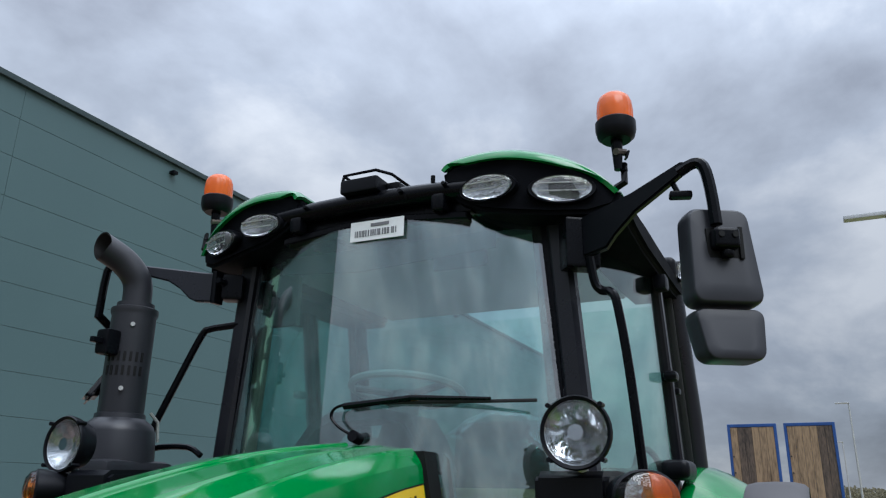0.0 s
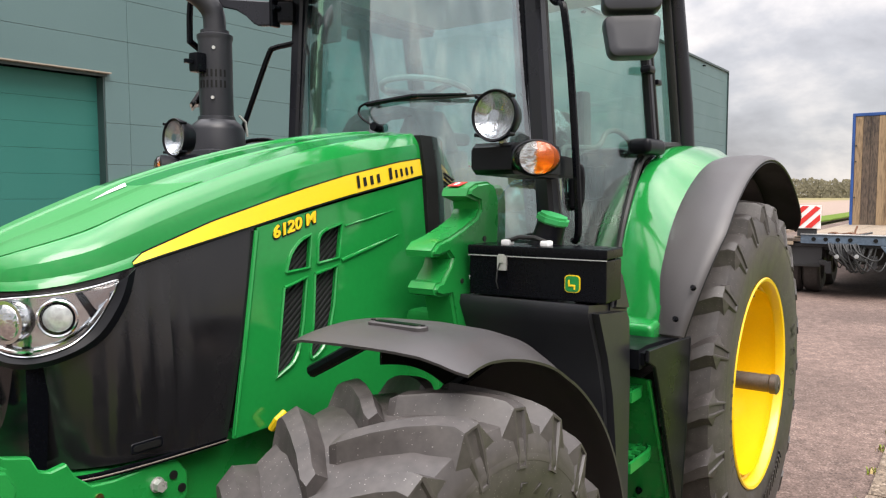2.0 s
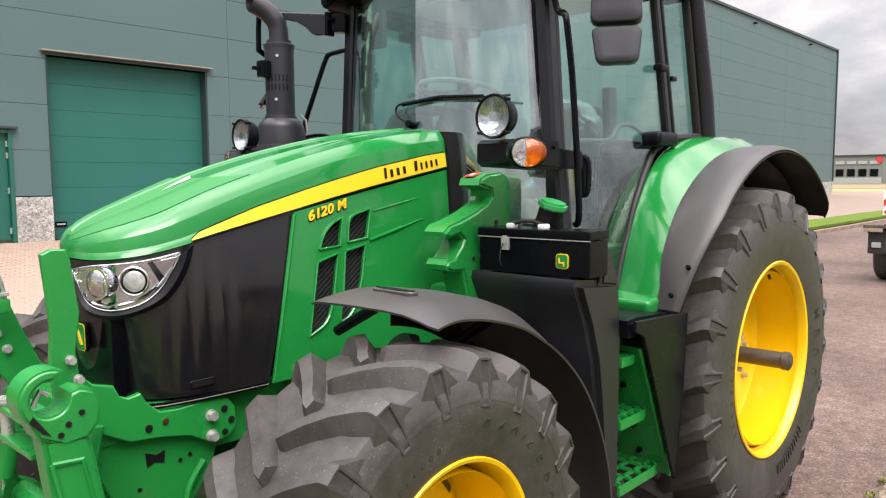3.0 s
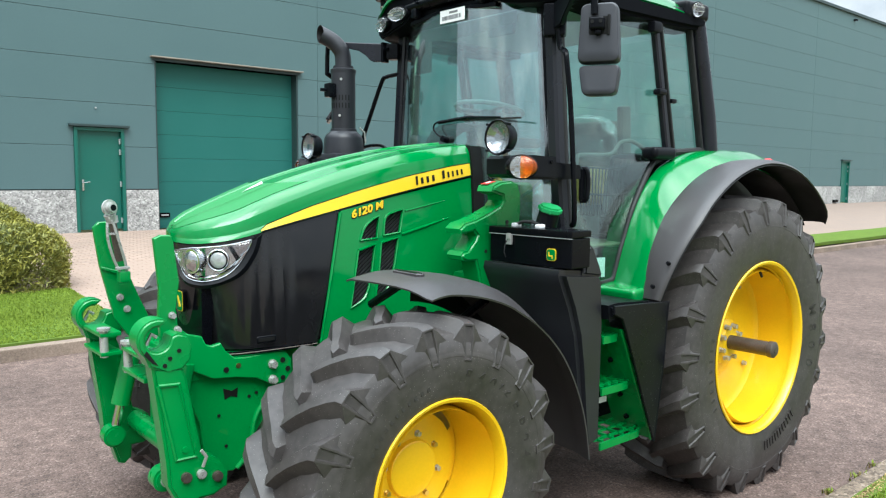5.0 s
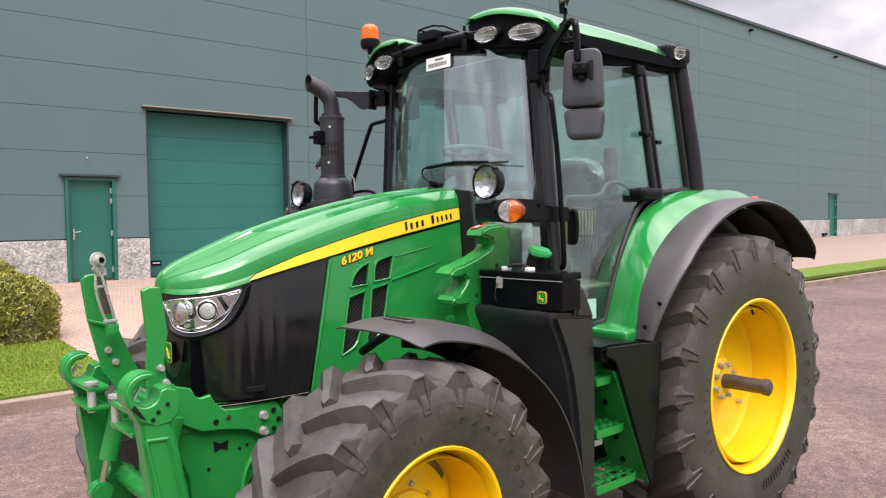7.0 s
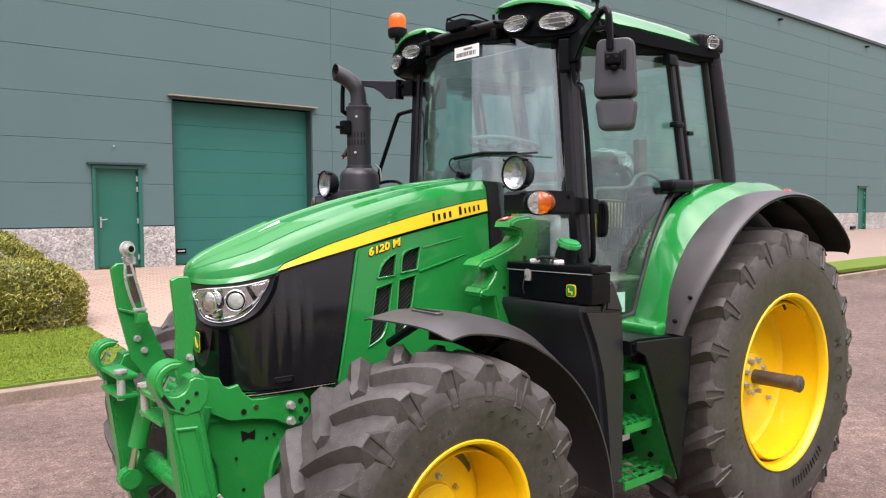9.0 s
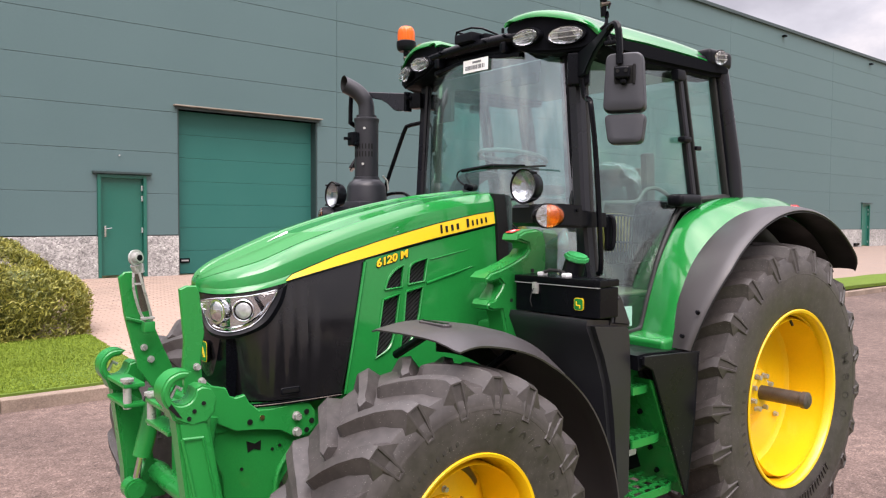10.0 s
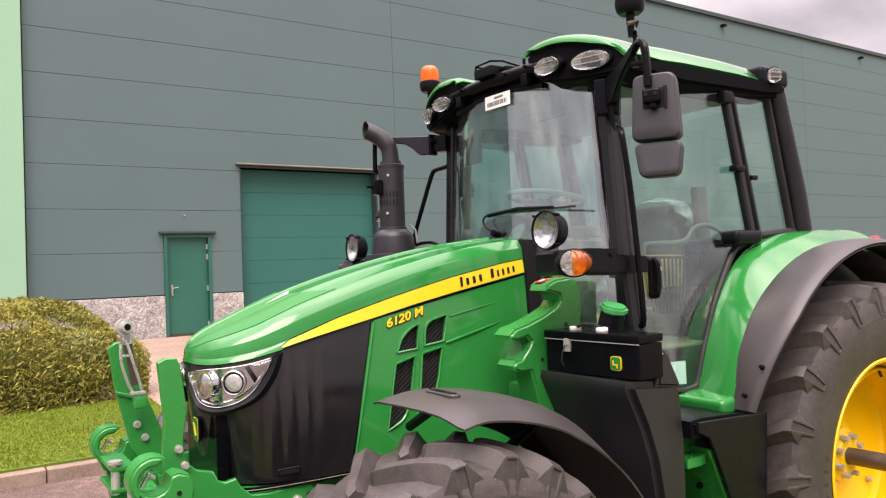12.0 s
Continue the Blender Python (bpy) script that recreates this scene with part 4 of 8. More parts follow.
AMBERP = material("orange_machine_paint", (0.75, 0.22, 0.01), 0.45, vary=0.1, bump=0.02)
make_far()


# ---- the tractor: it faces -x, its rear axle stands at x = 0 ----
tractor = thing("tractor", "green and yellow farm tractor with black cab and front hitch", "tractor")
FX, FZ, RZ = -2.385, 0.635, 0.82


def lerp_list(pts, x):
    for (x0, v0), (x1, v1) in zip(pts, pts[1:]):
        if x <= x1:
            t = (x - x0) / (x1 - x0)
            return v0 + (v1 - v0) * max(0.0, t)
    return pts[-1][1]


def tyre_mesh(cx, cy, cz, R, hw, bead, lug_h):
    base = R - lug_h
    prof = [(bead, -hw * 0.80), (bead + 0.006, -hw * 0.92), (bead + 0.03, -hw * 0.965), (bead + (base - bead) * 0.4, -hw * 1.02), (bead + (base - bead) * 0.66, -hw * 1.03), (base - 0.055, -hw * 0.985), (base - 0.022, -hw * 0.9), (base - 0.006, -hw * 0.6), (base, 0.0)]
    prof = prof + [(r, -a) for r, a in prof[-2::-1]]
    b = lathe(prof, (cx, cy, cz), segs=80)
    for sgn in (-1, 1):
        r0 = bead + (base - bead) * 0.62
        lathe([(r0, sgn * hw * 1.02), (r0 + 0.004, sgn * hw * 1.032), (r0 + 0.012, sgn * hw * 1.03), (r0 + 0.02, sgn * hw * 1.02)], (cx, cy, cz), segs=80, bm=b)
    return b


def lug_mesh(side, R, hw, lug_h, skew, lug_w):
    """One tread bar at the top of a wheel round the origin: from the middle out to a flat shoulder face with a pocket."""
    base = R - lug_h
    b = bmesh.new()

    def pt(ang, r, al):
        return b.verts.new((r * math.sin(ang), side * hw * al, r * math.cos(ang)))

    def mid(u):
        return skew * max(u, 0) ** 0.8 if u < 0.86 else skew * (0.86 ** 0.8 + (u - 0.86) * 0.3)
    st = []
    w = lug_w / R
    for u, rt, ws in ((-0.05, R - 0.008, 0.7), (0.03, R, 0.85), (0.25, R, 0.92), (0.5, R, 0.96), (0.72, R - 0.005, 1.02), (0.86, R - 0.012, 1.12), (0.95, R - 0.024, 1.2)):
        f = mid(u)
        rb = base - 0.018 - 0.03 * max(0, u - 0.75) / 0.25
        st.append([pt(f - w * ws * (2.1 + 0.3 * u), rb, u), pt(f - w * ws * 0.95, rt - 0.006, u), pt(f - w * ws * 0.78, rt, u), pt(f + w * ws * 0.85, rt, u), pt(f + w * ws, rt - 0.007, u), pt(f + w * ws * (2.5 + 0.3 * u), rb, u)])
    # shoulder face, narrowing towards the sidewall
    f = mid(1.0)
    r1, r2 = R - 0.085, R - 0.158
    st.append([pt(f - w * 1.75, R - 0.11, 0.965), pt(f - w * 1.1, r1, 0.997), pt(f - w * 0.96, r1, 1.0), pt(f + w * 0.96, r1, 1.0), pt(f + w * 1.1, r1, 0.997), pt(f + w * 1.85, R - 0.11, 0.965)])
    st.append([pt(f - w * 1.1, r2 - 0.004, 1.0), pt(f - w * 0.8, r2, 1.048), pt(f - w * 0.76, r2, 1.05), pt(f + w * 0.76, r2, 1.05), pt(f + w * 0.8, r2, 1.048), pt(f + w * 1.1, r2 - 0.004, 1.0)])
    ends = []
    for k, (p, q) in enumerate(zip(st, st[1:])):
        for i in range(5):
            fc = b.faces.new((p[i], p[i + 1], q[i + 1], q[i]))
            if i == 2 and k >= 6:
                ends.append(fc)
    b.faces.new(st[0])
    b.faces.new(st[-1][::-1])
    bmesh.ops.recalc_face_normals(b, faces=b.faces[:])
    bmesh.ops.inset_region(b, faces=ends, thickness=0.006, depth=-0.0006, use_even_offset=True)
    bmesh.ops.inset_region(b, faces=ends, thickness=0.003, depth=-0.007, use_even_offset=True)
    return finish(b, RUBBER, 26)


def add_lugs(wheel, cx, cy, cz, R, hw, lug_h, skew, lug_w, count, phase=0.0):
    for side in (-1, 1):
        me = lug_mesh(side, R, hw, lug_h, skew, lug_w)
        for k in range(count):
            ob = new("tread_lug", me)
            ob.parent = wheel
            ob.location = (cx, cy, cz)
            ob.rotation_euler = (0, 2 * math.pi * (k + phase + (0.5 if side > 0 else 0)) / count, 0)


def ring_letters(parent, text, angles, cx, y, cz, r, size, mat, slope=0.0):
    """Raised letters round a sidewall; the near side looks to -y."""
    for ch, deg in zip(text, angles):
        a = radians(deg)
        rad = Vector((math.sin(a), 0, math.cos(a)))
        p = Vector((cx, y, cz)) + rad * r
        m = axes(p, (math.cos(a), 0, -math.sin(a)), Vector((0, -1, 0)) - rad * slope)
        lettering("raised_letter", ch, size, m, mat, parent, 0.0025, bold=0.001)


def ring_bars(parent, cx, y, cz, r, start, count, step, size, mat):
    for i in range(count):
        a = radians(start + step * i)
        p = Vector((cx + r * math.sin(a), y, cz + r * math.cos(a)))
        b = box((0, 0, 0), (0.016 * size, 0.055 * size, 0.004))
        bmesh.ops.transform(b, matrix=axes(p, (math.cos(a), 0, -math.sin(a)), (0, -1, 0)), verts=b.verts)
        part("raised_bar", b, mat, parent)


def rear_wheel(side):
    """side -1 is the tractor's left."""
    cy = side * 0.945
    w = part("rear_wheel", lathe([(0.44, -0.24), (0.455, -0.2), (0.445, 0.0), (0.455, 0.2), (0.44, 0.24)], (0, cy, RZ), segs=48), YELLOW, tractor, "rear wheel with a deep yellow rim")
    t = part("tyre", tyre_mesh(0, cy, RZ, 0.872, 0.285, 0.492, 0.05), RUBBER, w, "black lugged tractor tyre")
    add_lugs(w, 0, cy, RZ, 0.872, 0.285, 0.05, 0.235, 0.027, 22)
    s = side
    prof = [(0.497, s * 0.262), (0.503, s * 0.270), (0.497, s * 0.276), (0.484, s * 0.272), (0.474, s * 0.255), (0.469, s * 0.222), (0.462, s * 0.214), (0.458, s * 0.14), (0.454, s * 0.06), (0.446, s * 0.02), (0.425, s * 0.002), (0.40, s * -0.004), (0.33, s * -0.012), (0.25, s * -0.02), (0.2, s * 0.0), (0.15, s * 0.02), (0.0, s * 0.02)]
    part("rim", lathe(prof, (0, cy, RZ), segs=96), YELLOW, w, "glossy yellow dished steel rim", sharp=30)
    yb = cy + s * 0.02
    part("hub", lathe([(0.0, s * 0.055), (0.085, s * 0.055), (0.10, s * 0.04), (0.135, s * 0.03), (0.135, s * -0.01)], (0, yb, RZ), segs=28), YELLOW, w)
    part("axle_shaft", lathe([(0.0, s * 0.33), (0.036, s * 0.33), (0.047, s * 0.322), (0.047, s * 0.295), (0.042, s * 0.29), (0.042, s * 0.0)], (0, yb, RZ), segs=24), STEEL, w, "bare steel axle shaft standing out of the hub")
    part("shaft_cap", disc((0, yb + s * 0.331, RZ), (0, s, 0), 0.018, 0.006, 16), STEEL, w)
    for k in range(8):
        a = 2 * math.pi * (k + 0.5) / 8
        part("wheel_bolt", bolt((0.098 * math.sin(a), yb + s * 0.045, RZ + 0.098 * math.cos(a)), (0, s, 0), 0.0145, 0.03), ZINC, w)
    for k in range(4):
        a = 2 * math.pi * (k + 0.35) / 4
        part("disc_bolt", bolt((0.36 * math.sin(a), cy + s * 0.002, RZ + 0.36 * math.cos(a)), (0, s, 0), 0.013, 0.02), ZINC, w)
    if side < 0:
        b = tube([(0.08, cy - 0.17, RZ + 0.455), (0.09, cy - 0.19, RZ + 0.43), (0.10, cy - 0.20, RZ + 0.395)], 0.008, 8)
        disc((0.08, cy - 0.19, RZ + 0.458), (0.3, -0.5, -1), 0.015, 0.01, 12, bm=b)
        part("valve", b, SEAL, w)
        ring_letters(t, "M800", (75, 85.5, 96, 106.5), 0, cy - 0.2865, RZ, 0.605, 0.10, LETTERS, 0.2)
        ring_bars(t, 0, cy - 0.291, RZ, 0.59, 140, 12, 3.1, 1.0, LETTERS)
        ring_bars(t, 0, cy - 0.285, RZ, 0.585, 243, 8, 5.6, 0.8, LETTERS)
    return w


def front_wheel(side):
    cy = side * 0.975
    s = side
    w = part("front_wheel", lathe([(0.28, -0.2), (0.295, 0.0), (0.28, 0.2)], (FX, cy, FZ), segs=40), YELLOW, tractor, "front wheel with a yellow rim")
    t = part("tyre", tyre_mesh(FX, cy, FZ, 0.634, 0.24, 0.318, 0.042), RUBBER, w, "black lugged tractor tyre")
    add_lugs(w, FX, cy, FZ, 0.634, 0.24, 0.042, 0.29, 0.028, 19, -0.26)
    prof = [(0.322, s * 0.215), (0.329, s * 0.223), (0.325, s * 0.23), (0.314, s * 0.226), (0.305, s * 0.205), (0.30, s * 0.17), (0.291, s * 0.155), (0.286, s * 0.12), (0.288, s * 0.05), (0.284, s * 0.0), (0.278, s * -0.03), (0.272, s * -0.04)]
    part("rim", lathe(prof, (FX, cy, FZ), segs=56), YELLOW, w, "glossy yellow dished steel rim", sharp=30)
    # the disc with four openings between its lobes
    d = [(0.276, s * -0.03), (0.262, s * -0.022), (0.25, s * -0.006), (0.225, s * 0.005), (0.205, s * 0.008), (0.15, s * 0.011), (0.118, s * 0.013), (0.112, s * 0.032), (0.105, s * 0.036), (0.0, s * 0.036)]

    def hole(i, k):
        return 1 <= i <= 2 and (k % 16) in (5, 6, 7, 8, 9, 10)
    b = lathe(d, (FX, cy, FZ), segs=64, skip=hole)
    part("wheel_disc", b, YELLOW, w, "yellow disc with four cut-outs", sharp=30)
    for k in range(8):
        a = 2 * math.pi * (k + 0.3) / 8
        part("wheel_bolt", bolt((FX + 0.138 * math.sin(a), cy + s * 0.011, FZ + 0.138 * math.cos(a)), (0, s, 0), 0.011, 0.018), BRASSY if k % 2 else ZINC, w)
    part("brake_housing", lathe([(0.0, s * -0.06), (0.13, s * -0.06), (0.16, s * -0.09), (0.16, s * -0.2), (0.0, s * -0.2)], (FX, cy, FZ), segs=24), SATIN, w)
    if side < 0:
        ring_letters(t, "540/65R24", (13, 22.5, 32, 38.5, 45.5, 55.5, 67, 77, 86), FX, cy - 0.2395, FZ, 0.412, 0.074, LETTERS, 0.27)
        ring_bars(t, FX, cy - 0.239, FZ, 0.41, 300, 11, 4.6, 0.8, LETTERS)
        ring_bars(t, FX, cy - 0.239, FZ, 0.41, 120, 9, 4.4, 0.8, LETTERS)
    return w


for sd in (-1, 1):
    rear_wheel(sd)
    front_wheel(sd)


# hood: plan line of its lower rim, and the crest above each of its points
HOOD = [  # x, y, rim z, band top z, shoulder z, crest x, crest z
    (-2.955, 0.0, 1.497, 1.515, 1.542, -2.94, 1.562),
    (-2.948, 0.07, 1.495, 1.515, 1.551, -2.93, 1.575),
    (-2.928, 0.135, 1.493, 1.514, 1.565, -2.9, 1.598),
    (-2.893, 0.19, 1.495, 1.516, 1.581, -2.855, 1.622),
    (-2.835, 0.232, 1.502, 1.524, 1.600, -2.785, 1.652),
    (-2.765, 0.256, 1.513, 1.536, 1.624, -2.7, 1.687),
    (-2.68, 0.268, 1.531, 1.557, 1.662, -2.61, 1.722),
    (-2.58, 0.275, 1.556, 1.592, 1.702, -2.51, 1.76),
    (-2.42, 0.281, 1.592, 1.648, 1.752, -2.37, 1.803),
    (-2.25, 0.285, 1.629, 1.7, 1.802, -2.22, 1.843),
    (-2.06, 0.286, 1.672, 1.758, 1.849, -2.05, 1.882),
    (-1.85, 0.284, 1.714, 1.8, 1.894, -1.85, 1.92),
    (-1.64, 0.28, 1.752, 1.836, 1.929, -1.64, 1.948),
    (-1.425, 0.274, 1.79, 1.864, 1.955, -1.425, 1.97),
]


def make_hood():
    for sd in (-1, 1):
        rows = []
        for x, y, zr, zb, zs, xc, zc in HOOD:
            xs = x + (xc - x) * 0.5
            rows.append([(x, sd * y, zr), (x + (xc - x) * 0.08, sd * (y - 0.004), (zr + zb) / 2), (x + (xc - x) * 0.16, sd * (y - 0.011), zb),
                         (x + (xc - x) * 0.3, sd * y * 0.93, zb + (zs - zb) * 0.55), (xs, sd * y * 0.82, zs), (x + (xc - x) * 0.62, sd * y * 0.76, zs + (zc - zs) * 0.18),
                         (x + (xc - x) * 0.8, sd * y * 0.5, zs + (zc - zs) * 0.55), (x + (xc - x) * 0.86, sd * y * 0.44, zs + (zc - zs) * 0.82), (xc, sd * y * 0.2, zc - 0.002), (xc, 0.0, zc)])
        if sd < 0:
            left = rows
        else:
            right = rows
    rows = [a[:-1] + b[::-1] for a, b in zip(left, right)]
    fine = []
    n = len(rows[0])
    cols = [catmull([r[j] for r in rows], 4) for j in range(n)]
    crease = (2, 5, 7, n - 8, n - 6, n - 3)
    for i in range(len(cols[0])):
        section = [cols[j][i] for j in range(n)]
        line = []
        cuts = [0, *crease, n - 1]
        for a, c in zip(cuts, cuts[1:]):
            line += catmull(section[a:c + 1], 3)[:-1]
        fine.append(line + [section[-1]])
    b = sheet(fine, 0.008)
    hood = part("hood", b, GREEN, tractor, "glossy green engine hood with a yellow side stripe", sharp=12)
    # matt film on the front of the crown, its rear edge swept back to both sides
    span = len(fine[0])
    j0, j1 = 3 * 5, span - 1 - 3 * 5
    film = []
    for k in range(15):
        line = []
        for j in range(j0, j1 + 1):
            off = abs(j - (span - 1) / 2) / ((j1 - j0) / 2)
            q = 1.5 + k / 14 * (26.5 + 5.5 * off ** 2 - 1.5)
            i = int(q)
            p = Vector(fine[i][j]).lerp(Vector(fine[i + 1][j]), q - i)
            line.append(p + Vector((-0.0006, 0, 0.0022)))
        film.append(line)
    part("anti_glare_film", sheet(film, 0.001), ANTIGLARE, hood, "matt green film on the front of the hood", sharp=12)
    mid = (span - 1) // 2
    spine = [Vector(fine[i][mid]) + Vector((0, 0, 0.001)) for i in range(4, len(fine), 3)]
    part("hood_spine", tube(spine, 0.009, 8, flat=0.45), GREEN, hood)
    tree = BVHTree.FromPolygons([v.co[:] for v in hood.data.vertices], [list(f.vertices) for f in hood.data.polygons])
    # white plate painted in for the sky glint on a small hood recess
    wedge = bmesh.new()
    wedge.faces.new([wedge.verts.new(tree.ray_cast((x, y, 3), (0, 0, -1))[0] + Vector((0, 0, 0.0055))) for x, y in ((-2.655, -0.075), (-2.60, -0.055), (-2.53, -0.04), (-2.548, -0.078), (-2.60, -0.075))])
    bmesh.ops.solidify(wedge, geom=wedge.faces[:], thickness=0.003)
    part("hood_glint", wedge, WHITE, hood, "white plate standing for a sky glint on the hood crown")
    # stripes with the wordmark as bars
    for sd in (-1, 1):
        top, low = [], []
        for i in range(41):
            x = -2.655 + (2.655 - 1.432) * i / 40
            y = lerp_list([(h[0], h[1]) for h in HOOD], x)
            zr = lerp_list([(h[0], h[2]) for h in HOOD], x) + 0.007
            zb = lerp_list([(h[0], h[3]) for h in HOOD], x) - 0.006
            tall = lerp_list([(-2.66, 0.002), (-2.62, 0.02), (-2.56, 0.031), (-2.42, 0.044), (-2.2, 0.056), (-1.85, 0.066), (-1.42, 0.068)], x)
            zt = min(zr + tall, max(zb, zr + 0.02))
            low.append((x, sd * (y + 0.0035), zr))
            top.append((x, sd * (y + 0.0035 - 0.011 * (zt - zr) / max(zb - zr, 0.01)), zt))
        part("stripe", sheet([low, top], 0.0015), DECAL, hood, "yellow stripe decal")
        edge = [(x, y + sd * 0.0005, z - 0.006) for x, y, z in low]
        part("stripe_edge", sheet([edge, [(x, y, z + 0.004) for x, y, z in edge]], 0.001), INK, hood)
        edge = [(x, y + sd * 0.0005, z + 0.0005) for x, y, z in top]
        part("stripe_edge", sheet([edge, [(x, y - sd * 0.0006, z + 0.004) for x, y, z in edge]], 0.001), INK, hood)
        # nine short bars in two words stand for the wordmark
        letters = [(0.022, 0.50), (0.026, 0.36), (0.026, 0.36), (0.026, 0.36), (0.020, 0.0), (0.028, 0.50), (0.020, 0.36), (0.020, 0.36), (0.022, 0.36), (0.020, 0.36)]
        x = -1.815
        for wide, hgt in letters:
            x0, x1 = x + wide * 0.2, x + wide * 0.8
            x += wide + 0.011
            if not hgt:
                continue
            lo2, hi2 = [], []
            for xx in (x0, (x0 + x1) / 2, x1):
                y = lerp_list([(h[0], h[1]) for h in HOOD], xx)
                zr = lerp_list([(h[0], h[2]) for h in HOOD], xx)
                zb = lerp_list([(h[0], h[3]) for h in HOOD], xx)
                lo2.append((xx, sd * (y + 0.005), zr + 0.022))
                hi2.append((xx, sd * (y - 0.001), zr + 0.022 + (zb - zr) * hgt))
            part("wordmark_bar", sheet([lo2, hi2], 0.001), INK, hood)
    # black grille that wraps round the nose
    for sd in (-1, 1):
        rows = []
        for u in np.linspace(0, 1, 9):
            row = []
            line = [h for h in HOOD if h[0] <= -2.24]
            for j, h in enumerate(line):
                x, y, zr = h[0], h[1] - 0.006, h[2] - 0.004
                xb = max(x + 0.075 * max(0, min(1, (-2.55 - x) / 0.3)), -2.9)
                if j == len(line) - 1:
                    x, xb = -2.262, -2.405
                elif j == len(line) - 2:
                    x, xb = -2.42, -2.52
                zl = 1.03 if x < -2.5 else 1.025
                yb = y + 0.035 * max(0, min(1, (x + 2.9) / 0.4))
                bulge = 0.012 * math.sin(math.pi * u)
                row.append((x + (xb - x) * u - (bulge if y < 0.1 else 0), sd * (y + (yb - y) * u + (bulge if y >= 0.1 else 0)), zr + (zl - zr) * u))
            fine = catmull(row, 9)
            for p in fine:
                if -2.84 < p.x < -2.46:
                    fade = math.sin(math.pi * (p.x + 2.84) / 0.38) * math.sin(math.pi * min(1.0, u * 1.02))
                    p.y += sd * fade * (0.005 * math.sin(p.x * 95 + u * 1.5) + 0.0022 * math.sin(p.x * 210))
            rows.append(fine)
        g = part("grille_panel", sheet(rows, 0.006), GRILLE, tractor, "black perforated grille panel")
        y = sd * 0.312
        part("slot_frame", prism(rounded(-2.705, -2.612, 1.06, 1.09, 0.009), y, y + sd * 0.004, bevel=0.002), PLASTIC, g)
        part("lift_slot", prism(rounded(-2.698, -2.62, 1.067, 1.083, 0.007), y, y + sd * 0.006), INK, g)
        part("bottom_trim", sheet([[(x, sd * (lerp_list([(h[0], h[1]) for h in HOOD], x) + 0.035), z) for x in np.linspace(-2.85, -2.41, 8)] for z in (1.014, 1.03)], 0.012), SATIN, g)
        part("trim_bead", tube([(x, sd * (lerp_list([(h[0], h[1]) for h in HOOD], x) + 0.044), 1.024) for x in np.linspace(-2.84, -2.41, 8)], 0.0025, 6), STEEL, g)
    b = prism([(-2.86, 1.04), (-2.84, 1.36), (-2.90, 1.36), (-2.90, 1.04)], -0.2, 0.2)
    part("radiator_core", b, SATIN, tractor)
    bd = part("nose_badge", prism(rounded(-0.086, -0.016, 1.19, 1.285, 0.016), -2.935, -2.92, axis="x", bevel=0.003), SATIN, tractor, "small green and yellow badge")
    part("badge_rim", prism(rounded(-0.083, -0.019, 1.193, 1.282, 0.014), -2.9365, -2.934, axis="x"), DECAL, bd)
    part("badge_field", prism(rounded(-0.080, -0.022, 1.196, 1.279, 0.013), -2.9385, -2.936, axis="x"), GREEN, bd)
    part("badge_mark", prism([(-0.07, 1.215), (-0.047, 1.252), (-0.033, 1.262), (-0.043, 1.23), (-0.055, 1.212)], -2.941, -2.937, axis="x"), DECAL, bd)


make_hood()


def side_y(z):
    return 0.287 + (1.63 - z) * 0.09 if z < 1.63 else 0.287 - (z - 1.63) * 0.09


def soft(ring, ks):
    """Rounds the named corners of an outline."""
    res = []
    for i, p in enumerate(ring):
        if i in ks:
            a, z = ring[i - 1], ring[(i + 1) % len(ring)]
            for t in (0.2, 0.4, 0.6, 0.8):
                l = [(p[j] + (a[j] - p[j]) * 0.5 * (1 - t), p[j] + (z[j] - p[j]) * 0.5 * t) for j in (0, 1)]
                res.append(tuple(u + (w - u) * t for u, w in l))
        else:
            res.append(p)
    return res


